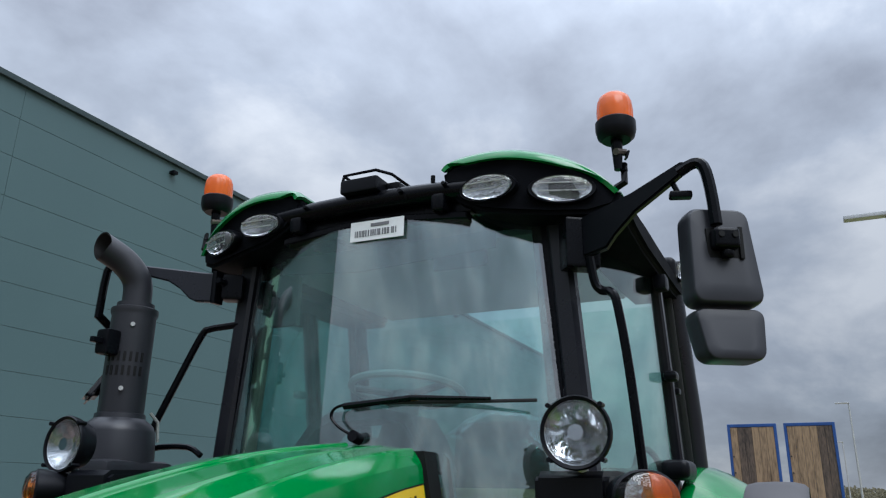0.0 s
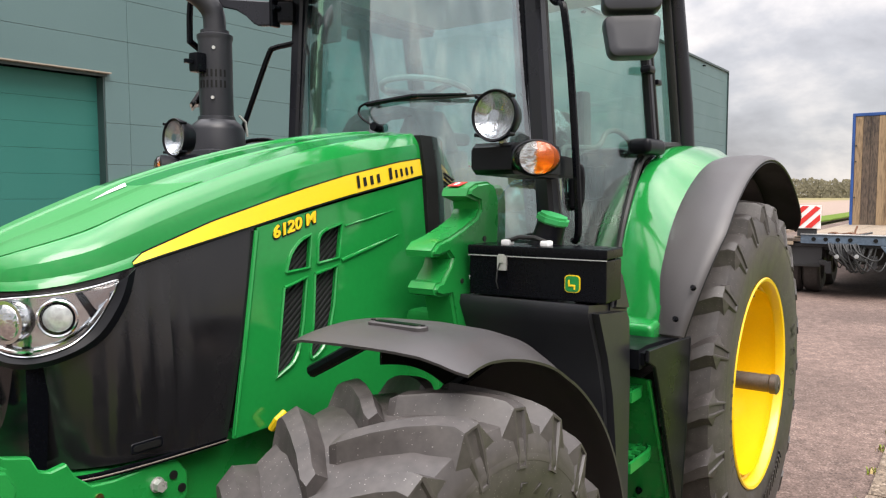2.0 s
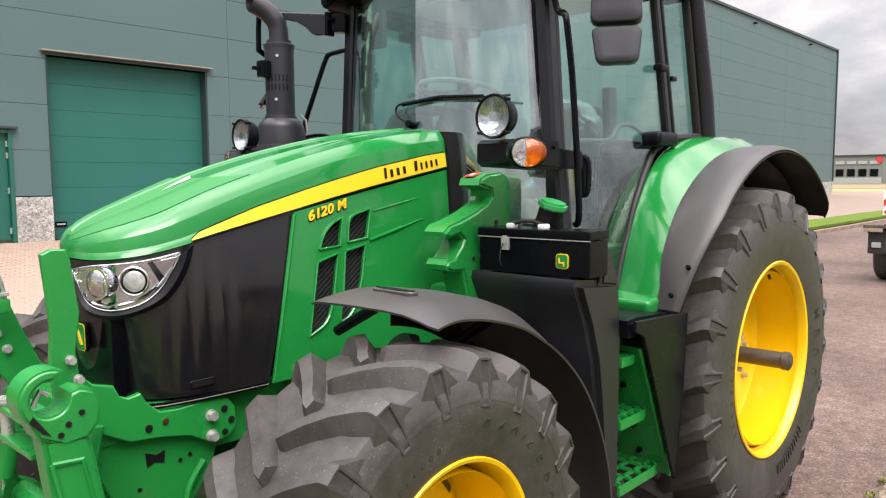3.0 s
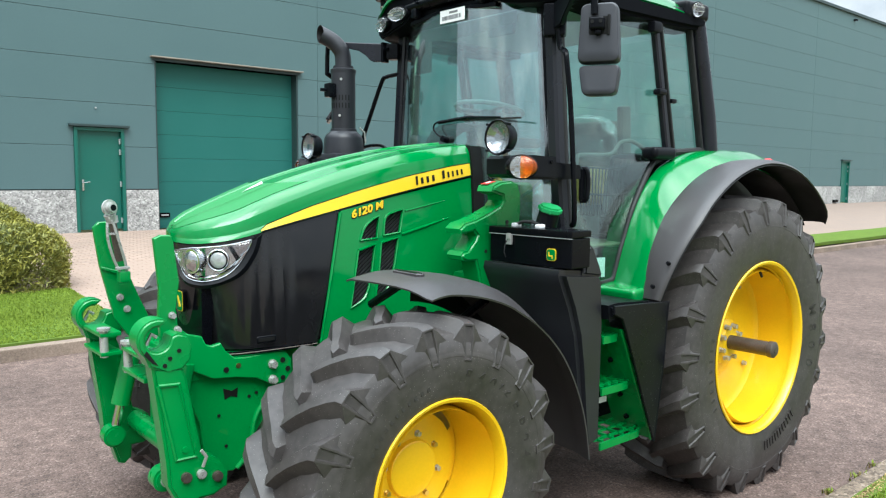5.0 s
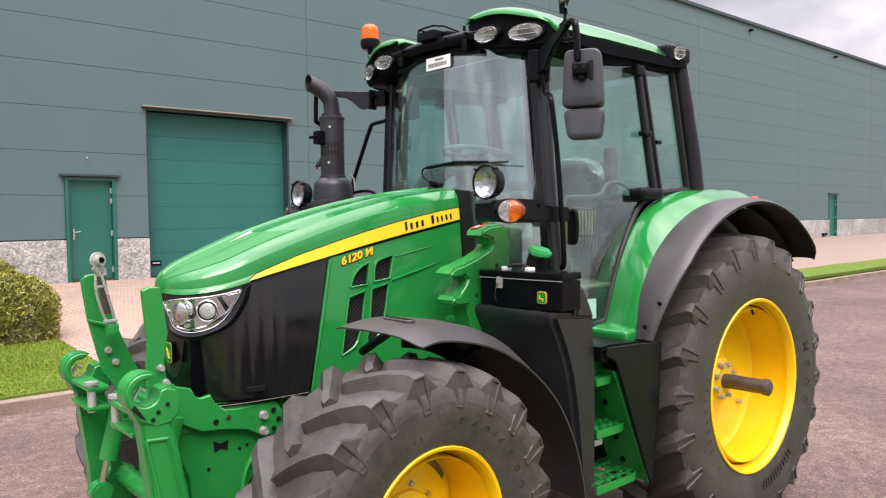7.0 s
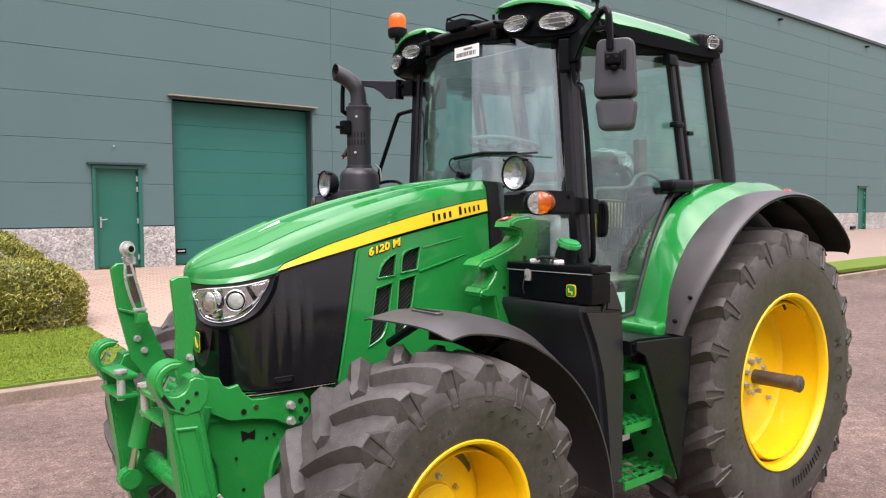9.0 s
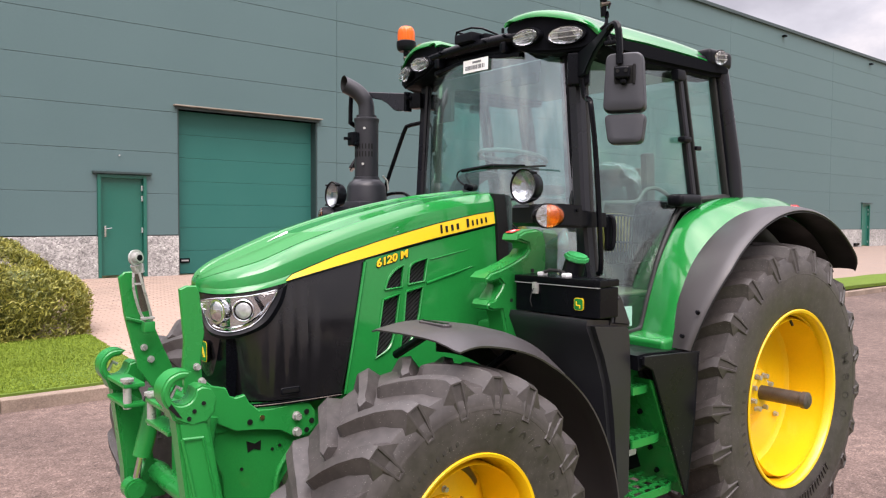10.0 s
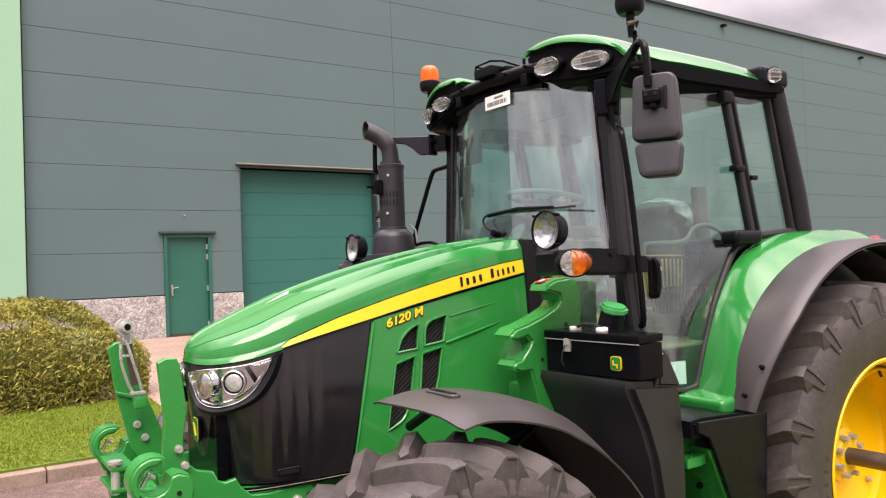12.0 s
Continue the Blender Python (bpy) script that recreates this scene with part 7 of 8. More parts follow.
    part("visor_lip", prism([(0.36, 2.70), (0.0, 2.735), (-0.36, 2.70), (-0.36, 2.675), (0.0, 2.71), (0.36, 2.675)], -1.35, -1.30, axis="x", bevel=0.004), SATIN, cab)
    for y in (0.29, -0.27):
        part("beam_bracket", box((-1.36, y, 2.735), (0.05, 0.05, 0.06), bevel=0.015), SATIN, cab)
    for y in (0.24, -0.14, -0.30):
        part("beam_bolt", bolt((-1.392, y, 2.785), (-1, 0, 0.1), 0.007), SATIN, cab)
    # receiver box with its guard rail
    r = part("receiver", box((-1.37, 0.012, 2.828), (0.10, 0.145, 0.05), bevel=0.008), PLASTIC, cab, "black receiver box on the roof beam")
    g = [(-1.41, 0.08, 2.85), (-1.41, 0.075, 2.873), (-1.41, -0.05, 2.874), (-1.36, -0.085, 2.872), (-1.28, -0.12, 2.845), (-1.24, -0.125, 2.82)]
    part("guard_rail", tube(g, 0.006, 6), SATIN, r)
    part("guard_rail", tube([(-1.41, 0.075, 2.872), (-1.30, 0.08, 2.87), (-1.25, 0.08, 2.82)], 0.006, 6), SATIN, r)
    part("cable_box", box((-1.31, -0.085, 2.82), (0.1, 0.06, 0.05), bevel=0.012), SATIN, r)
    part("antenna_stub", tube([(-1.345, -0.235, 2.82), (-1.345, -0.235, 2.845)], 0.008, 8), SATIN, cab)


make_roof()


def beacon(sd):
    x, y = (-1.235, -0.828) if sd < 0 else (-1.215, 0.822)
    z = 2.905 if sd < 0 else 2.917
    b = tube([(-1.24, sd * 0.78, 2.735), (-1.235, sd * 0.815, 2.745), (-1.235, sd * 0.845, 2.76), (-1.23, sd * 0.845, 2.82), (-1.23, sd * 0.845, 2.80)], 0.012, 8)
    s = part("beacon", lathe([(0.0, 0.0), (0.045, 0.0), (0.058, 0.012), (0.064, 0.035), (0.064, 0.062), (0.058, 0.068), (0.0, 0.068)], (x, y, z), axis="z", segs=28), PLASTIC, tractor, "orange rotating beacon on a black foot")
    part("stem", b, SATIN, s)
    part("stem_tube", tube([(x, y, z - 0.10), (x, y, z + 0.005)], [0.013, 0.02], 10), SATIN, s)
    part("clamp", tube([(x - 0.02, y, z - 0.045), (x + 0.02, y - 0.02, z - 0.035)], 0.012, 8), STEEL, s)
    part("wing_nut", box((x + 0.01, y - 0.028, z - 0.05), (0.02, 0.008, 0.03), (20, 0, 30), bevel=0.003), SATIN, s)
    part("dome", lathe([(0.057, 0.066), (0.058, 0.105), (0.055, 0.132), (0.048, 0.15), (0.034, 0.162), (0.015, 0.167), (0.0, 0.168)], (x, y, z), axis="z", segs=28), AMBER, s, "orange plastic dome")
    part("bulb", lathe([(0.0, 0.07), (0.022, 0.07), (0.024, 0.11), (0.0, 0.125)], (x, y, z), axis="z", segs=14), REFLECTOR, s)


for sd in (-1, 1):
    beacon(sd)


def mirror(sd):
    web = [(0.715, 2.515), (0.715, 2.645), (0.80, 2.652), (0.89, 2.663), (1.04, 2.698), (1.06, 2.69), (1.055, 2.668), (1.02, 2.652), (0.90, 2.602), (0.83, 2.552), (0.80, 2.522)]
    b = prism([(sd * y, z) for y, z in web], -0.016, 0.016, axis="x", bevel=0.006, seg=2)
    for v in b.verts:
        v.co.x += -1.285 - (abs(v.co.y) - 0.73) * 0.53
    m = part("mirror_arm", b, PLASTIC, tractor, "black plate mirror arm with two mirror heads")
    part("arm_root", box((-1.262, sd * 0.70, 2.565), (0.075, 0.11, 0.16), (0, 0, sd * -35), bevel=0.012), SATIN, m)
    part("drop_rod", tube([(-1.45, sd * 1.035, 2.672), (-1.465, sd * 1.075, 2.685), (-1.472, sd * 1.10, 2.668), (-1.475, sd * 1.112, 2.60), (-1.478, sd * 1.118, 2.50)], 0.016, 8, smooth=3), SATIN, m)
    part("stop_block", box((-1.425, sd * 1.03, 2.615), (0.03, 0.06, 0.02), (0, 0, 20), bevel=0.006), SATIN, m)
    part("stop_pin", tube([(-1.43, sd * 1.01, 2.66), (-1.428, sd * 1.025, 2.62)], 0.008, 6), SATIN, m)

    # the heads are turned outwards: u runs along their width, n looks forward, out of their backs
    u, n = Vector((0.494, sd * 0.87, 0)), Vector((-0.87, sd * 0.494, 0))
    c = Vector((-1.424, sd * 1.108, 2.423))

    def shell(name, outline, lean):
        """A hollow-backed plastic shell, lofted from its glass rim to its rounded back."""
        b = bmesh.new()
        mu = sum(p[0] for p in outline) / len(outline)
        mw = sum(p[1] for p in outline) / len(outline)
        top = max(p[1] for p in outline)
        rings = []
        for d, k in ((-0.052, 0.955), (-0.045, 0.985), (-0.02, 1.0), (0.004, 0.995), (0.020, 0.983), (0.029, 0.958), (0.033, 0.92), (0.035, 0.6)):
            rings.append([b.verts.new(c + u * (mu + (p[0] - mu) * k) + n * (d + lean * (top - p[1])) + Vector((0, 0, mw + (p[1] - mw) * k))) for p in outline])
        m_ = len(outline)
        for p, q in zip(rings, rings[1:]):
            for i in range(m_):
                b.faces.new((p[i], p[(i + 1) % m_], q[(i + 1) % m_], q[i]))
        b.faces.new(rings[-1])
        b.faces.new(rings[0][::-1])
        h = part(name, b, MIRRORP, m, "dark grey plastic mirror shell", sharp=80)
        g = bmesh.new()
        g.faces.new([g.verts.new(c + u * (mu + (p[0] - mu) * 0.9) + n * (-0.0535 + lean * (top - p[1])) + Vector((0, 0, mw + (p[1] - mw) * 0.9))) for p in outline])
        bmesh.ops.solidify(g, geom=g.faces[:], thickness=0.002)
        part("mirror_glass", g, MIRROR, h)
        return h

    def corners(pts, r, k=6):
        """Rounds the corners of a four-sided outline, given in order."""
        out = []
        for i, p in enumerate(pts):
            p, a, z = Vector(p), Vector(pts[i - 1]), Vector(pts[(i + 1) % len(pts)])
            a, z = p + (a - p).normalized() * r, p + (z - p).normalized() * r
            out += [tuple(a.lerp(p, t).lerp(p.lerp(z, t), t)) for t in (j / (k - 1) for j in range(k))]
        return out
    h = shell("mirror_head", corners([(-0.083, 0.133), (0.078, 0.133), (0.096, -0.132), (-0.093, -0.132)], 0.034), 0.06)
    shell("wide_mirror_head", corners([(-0.090, -0.137), (0.096, -0.137), (0.082, -0.272), (-0.068, -0.272)], 0.03), 0.10)
    face = axes(c + n * 0.042 + Vector((0, 0, 0.035)), u, n)

    def fixed(bm):
        bmesh.ops.transform(bm, matrix=face, verts=bm.verts)
        return bm
    up = 1 if (face.to_3x3() @ Vector((0, 1, 0))).z > 0 else -1
    part("clamp_seat", fixed(box((0, up * -0.008, -0.004), (0.088, 0.088, 0.012), bevel=0.005)), INK, h)
    k = part("clamp", fixed(box((-0.004, 0, 0.018), (0.066, 0.055, 0.045), bevel=0.012, seg=3)), SATIN, h)
    part("clamp_ball", fixed(box((0.0, up * -0.036, 0.016), (0.03, 0.03, 0.03), bevel=0.012, seg=3)), SATIN, k)
    part("pivot_slot", fixed(box((0.044, up * -0.004, 0.002), (0.012, 0.088, 0.016), bevel=0.004)), INK, h)
    for du in (-0.022, 0.014):
        part("clamp_screw", fixed(disc((du, up * 0.006, 0.042), (0, 0, 1), 0.008, 0.006, 8)), INK, k)


mirror(-1)


def far_mirror():
    """The far mirror is swung in, nearly edge-on to the walk."""
    m = part("mirror_arm", prism([(0.70, 2.512), (0.70, 2.622), (1.05, 2.658), (1.06, 2.632), (0.93, 2.606), (0.86, 2.588), (0.82, 2.56), (0.785, 2.522), (0.765, 2.512)], -1.30, -1.27, axis="x", bevel=0.005), PILLAR, tractor, "black mirror arm with two mirror heads swung in")
    part("end_plate", box((-1.29, 0.70, 2.567), (0.05, 0.022, 0.125), bevel=0.005), SATIN, m)
    part("arm_root", box((-1.252, 0.655, 2.57), (0.07, 0.08, 0.10), (0, 0, 30), bevel=0.014), SATIN, m)
    part("root_bolt", bolt((-1.30, 0.665, 2.585), (-1, 0, 0), 0.012, 0.03), SATIN, m)
    for v in m.data.vertices:
        v.co.x -= (v.co.y - 0.70) * 0.55
    part("drop_rod", tube([(-1.45, 1.0, 2.66), (-1.46, 1.06, 2.665), (-1.465, 1.10, 2.63), (-1.465, 1.11, 2.45)], 0.015, 8, smooth=3), SATIN, m)
    # edge-on behind the stack; the lower head leans out beside it
    for at, z0, z1, lean, n in (((-1.30, 1.13), 2.302, 2.556, 0.0, "mirror_head"), ((-1.405, 1.11), 2.135, 2.285, 0.75, "wide_mirror_head")):
        b = prism([(y, z) for y, z in rounded(-0.10, 0.10, z0, z1, 0.03, 5)], -0.022, 0.022, axis="x", bevel=0.018, seg=3)
        bmesh.ops.transform(b, matrix=pose(at[0], at[1], 0, 0, 0, 144), verts=b.verts)
        for v in b.verts:
            v.co.x += (v.co.z - (z0 + z1) / 2) * lean
        part(n, b, SATIN, m, "black plastic mirror shell", sharp=65)
    part("head_link", tube([(-1.465, 1.11, 2.46), (-1.40, 1.12, 2.43), (-1.32, 1.13, 2.42)], 0.016, 8), SATIN, m)
    part("head_joint", tube([(-1.37, 1.12, 2.31), (-1.36, 1.115, 2.27)], 0.02, 8), SATIN, m)


far_mirror()


def make_exhaust():
    x, y = -1.448, 0.94
    e = part("exhaust", lathe([(0.0, 1.86), (0.138, 1.86), (0.133, 1.95), (0.126, 2.025), (0.116, 2.048), (0.095, 2.066), (0.087, 2.072), (0.085, 2.088), (0.078, 2.09), (0.078, 2.44), (0.083, 2.45), (0.083, 2.468), (0.066, 2.475), (0.066, 2.49)], (x, y, 0), axis="z", segs=28), STACKP, tractor, "upright black exhaust stack with a curved tip")
    pts = [(x, y, 2.46), (x - 0.002, y, 2.55), (x - 0.02, y + 0.008, 2.60), (x - 0.06, y + 0.034, 2.648), (x - 0.128, y + 0.07, 2.688)]
    b = tube(catmull(pts, 5), 0.052, 24)
    d = (Vector(pts[-1]) - Vector(pts[-2])).normalized()
    cut, end = Vector((-0.98, 0.12, 0.02)).normalized(), Vector(pts[-1])
    b.verts.ensure_lookup_table()
    for v in b.verts[-24:]:
        v.co += d * ((end - v.co).dot(cut) / d.dot(cut))
    rim = b.verts[-24:]
    bmesh.ops.delete(b, geom=[f for f in b.faces if len(f.verts) > 4 and rim[0] in f.verts], context="FACES_ONLY")
    mouth = [v.co.copy() for v in rim]
    part("tip", b, STACKP, e, "curved exhaust tip")
    # the open end, with the bore behind it
    b = bmesh.new()
    rings = [[b.verts.new(end + (p - end) * k - d * back) for p in mouth] for k, back in ((1.0, 0.0), (0.92, 0.0), (0.90, 0.03), (0.80, 0.11))]
    for p, q in zip(rings, rings[1:]):
        for i in range(24):
            b.faces.new((p[i], p[(i + 1) % 24], q[(i + 1) % 24], q[i]))
    b.faces.new(rings[-1])
    part("tip_mouth", b, INK, e, "black open bore")
    for row in (0, 1):
        for k in range(-3, 4):
            a = radians(k * 15 - 142)
            nrm = Vector((math.cos(a), math.sin(a), 0))
            b = box((0, 0, 0), (0.009, 0.034, 0.004), bevel=0.0)
            bmesh.ops.transform(b, matrix=axes(Vector((x, y, 2.235 + row * 0.05)) + nrm * 0.0775, nrm.cross(Vector((0, 0, 1))), nrm), verts=b.verts)
            part("shield_slot", b, INK, e)
    for z, s in ((2.40, 0.0), (2.17, -0.06)):
        part("shield_screw", disc((x - 0.053 + s * 0.2, y - 0.057, z), (-0.68, -0.73, 0), 0.008, 0.012, 10), ZINC, e)
    part("clamp", box((x - 0.10, y, 2.33), (0.06, 0.06, 0.09), bevel=0.012), SATIN, e)
    part("clamp", box((x - 0.12, y, 2.33), (0.10, 0.02, 0.02), bevel=0.004), SATIN, e)
    part("stack_foot", box((x, y - 0.01, 1.87), (0.30, 0.26, 0.12), bevel=0.03), STACKP, e)
    part("clip", tube([(x + 0.10, y - 0.04, 2.10), (x + 0.13, y - 0.05, 2.07), (x + 0.14, y - 0.05, 2.0)], 0.006, 6), ZINC, e)


make_exhaust()
part("hand_rail", tube([(-1.24, 0.74, 1.955), (-1.245, 0.80, 1.985), (-1.25, 0.93, 1.987), (-1.26, 0.99, 1.975)], 0.011, 8, smooth=3), SATIN, cab)


def make_interior():
    c = Vector((-1.02, 0.015, 2.185))
    tilt = axes(c, (0, 1, 0), (0.16, 0, 0.98))
    b = bmesh.new()
    ring = [tilt @ Vector((0.20 * math.cos(a), 0.20 * math.sin(a), 0)) for a in (2 * math.pi * i / 36 for i in range(37))]
    tube(ring, 0.014, 8, bm=b)
    w = part("steering_wheel", b, WHEELG, cab, "grey steering wheel behind the windscreen")
    b = tube([tilt @ Vector((0, 0, -0.01)), tilt @ Vector((0, 0, -0.03))], 0.05, 14)
    for a in (0.3, math.pi - 0.3, -math.pi / 2):
        tube([tilt @ Vector((0, 0, -0.02)), tilt @ Vector((0.185 * math.cos(a), 0.185 * math.sin(a), 0))], 0.013, 6, bm=b)
    part("spokes", b, INTERIOR, w)
    part("steering_column", tube([tilt @ Vector((0, 0, -0.03)), (-1.2, -0.015, 1.85), (-1.24, -0.015, 1.45)], [0.05, 0.08, 0.09], 12), INTERIOR, cab)
    d = sheet([[(x, y, z) for y, z in ((0.38, 1.90), (0.30, 1.97), (0.235, 2.05), (0.16, 2.085), (-0.05, 2.09), (-0.14, 2.07), (-0.19, 1.99), (-0.22, 1.9))] for x in (-1.29, -1.2, -1.1)], 0.03)
    part("dashboard", d, SEAL, cab, "dark dashboard cowl")
    # seat under clear transport film
    s = part("seat", box((-0.34, 0, 1.735), (0.40, 0.50, 0.25), bevel=0.085, seg=4), BASKET, cab, "ochre driver's seat wrapped in clear plastic film")
    part("backrest", box((-0.10, 0, 1.95), (0.12, 0.48, 0.42), (0, 10, 0), bevel=0.055, seg=3), SEATM, s)
    part("seat_base", box((-0.36, 0, 1.52), (0.34, 0.38, 0.22), bevel=0.03), INTERIOR, s, "dark seat suspension")
    part("belt_post", box((-0.26, -0.40, 2.08), (0.09, 0.05, 0.30), (0, -4, 0), bevel=0.02, seg=2), INTERIOR, cab)
    part("floor_mat", box((-0.86, 0, 1.414), (0.70, 1.36, 0.012), bevel=0.004), MAT, cab, "olive-grey rubber floor mat")
    b = bmesh.new()
    bmesh.ops.create_icosphere(b, subdivisions=4, radius=1.0)
    for v in b.verts:
        n = noise.noise(v.co * 3.0) * 0.10 + noise.noise(v.co * 8) * 0.05
        v.co = Vector((-0.15, 0, 1.95)) + Vector((v.co.x * 0.21, v.co.y * 0.30, v.co.z * 0.25)) * (1 + n)
    part("film", b, FILM, s, "crumpled clear plastic film", sharp=180)
    for c, r in (((-1.12, -0.54, 1.60), (0.13, 0.14, 0.17)), ((-1.0, -0.45, 1.50), (0.18, 0.2, 0.14))):
        b = bmesh.new()
        bmesh.ops.create_icosphere(b, subdivisions=4, radius=1.0)
        for v in b.verts:
            n = noise.noise(v.co * 2.5 + Vector(c)) * 0.25 + abs(noise.noise(v.co * 7)) * 0.16
            v.co = Vector(c) + Vector((v.co.x * r[0], v.co.y * r[1], v.co.z * r[2])) * (1 + n)
        part("plastic_bag", b, FILM, cab, "crumpled clear plastic bag on the cab floor", sharp=180)
    for sd2 in (-1, 1):
        part("inner_wheel_arch", box((-0.28, sd2 * 0.64, 1.62), (0.62, 0.26, 0.62), bevel=0.08, seg=3), SATIN, cab)
    part("rear_bulkhead", box((0.02, 0, 1.52), (0.05, 1.4, 0.42), bevel=0.02), SATIN, cab)
    part("armrest", box((-0.45, 0.36, 2.02), (0.42, 0.14, 0.07), bevel=0.025), INTERIOR, cab)
    part("side_console", box((-0.45, 0.52, 1.75), (0.75, 0.24, 0.45), bevel=0.05), INTERIOR, cab)
    part("left_console", box((-0.32, -0.56, 1.72), (0.42, 0.2, 0.35), (0, 12, 0), bevel=0.04), INTERIOR, cab)
    b = bmesh.new()
    for i in range(21):
        x = -1.0 + i * 0.029
        tube([(x, -0.66, 1.838 + 0.0012 * i), (x * 0.8 - 0.16, -0.65, 1.58)], 0.0042, 5, bm=b)
    for z, x0, x1 in ((1.585, -0.96, -0.49), (1.70, -0.98, -0.44), (1.845, -1.01, -0.40)):
        tube([(x0, -0.66, z), ((x0 + x1) / 2, -0.665, z - 0.008), (x1, -0.66, z + 0.018)], 0.006, 5, bm=b)
    part("storage_net", b, INK, cab, "black wire basket inside the door")
    rail = [(-1.16, 1.82), (-1.15, 1.895), (-1.10, 1.907), (-0.916, 1.911), (-0.85, 1.927), (-0.80, 1.975), (-0.73, 1.99), (-0.666, 1.982), (-0.587, 1.947), (-0.565, 1.90)]
    inset = [0.685 + (x + 1.16) * 0.151 for x, z in rail]
    part("door_bar", tube([(x + 1.15 * (0.775 - y), -y, z) for (x, z), y in zip(rail, inset)], 0.0115, 8, smooth=4), INTERIOR, cab)
    part("belt", box((-0.55, -0.62, 1.665), (0.055, 0.04, 0.38), (0, 44, 0), bevel=0.012), INK, cab)
    part("belt", box((-0.38, -0.62, 1.84), (0.02, 0.02, 0.16), (0, 44, 0), bevel=0.004), INK, cab)
    part("belt_clip", box((-0.475, -0.655, 1.735), (0.05, 0.02, 0.022), (0, 10, 0), bevel=0.004), REDP, cab)
    part("interior_mirror", box((-1.22, -0.28, 2.58), (0.03, 0.2, 0.06), bevel=0.015), INTERIOR, cab)
    part("display_post", tube([(-1.12, 0.52, 2.68), (-1.14, 0.50, 2.58)], 0.014, 8), INTERIOR, cab)
    part("display", box((-1.14, 0.49, 2.53), (0.03, 0.13, 0.2), bevel=0.012), INTERIOR, cab)
    part("door_paper", box((-0.968, -0.774, 1.312), (0.1, 0.004, 0.105), (0, 0, -14)), WHITE, cab, "white paper tucked inside the door glass")
    part("sun_blind", prism([(-0.42, 2.66), (0.42, 2.66), (0.42, 2.60), (0.1, 2.575), (-0.42, 2.60)], -1.25, -1.242, axis="x"), INTERIOR, cab)


make_interior()


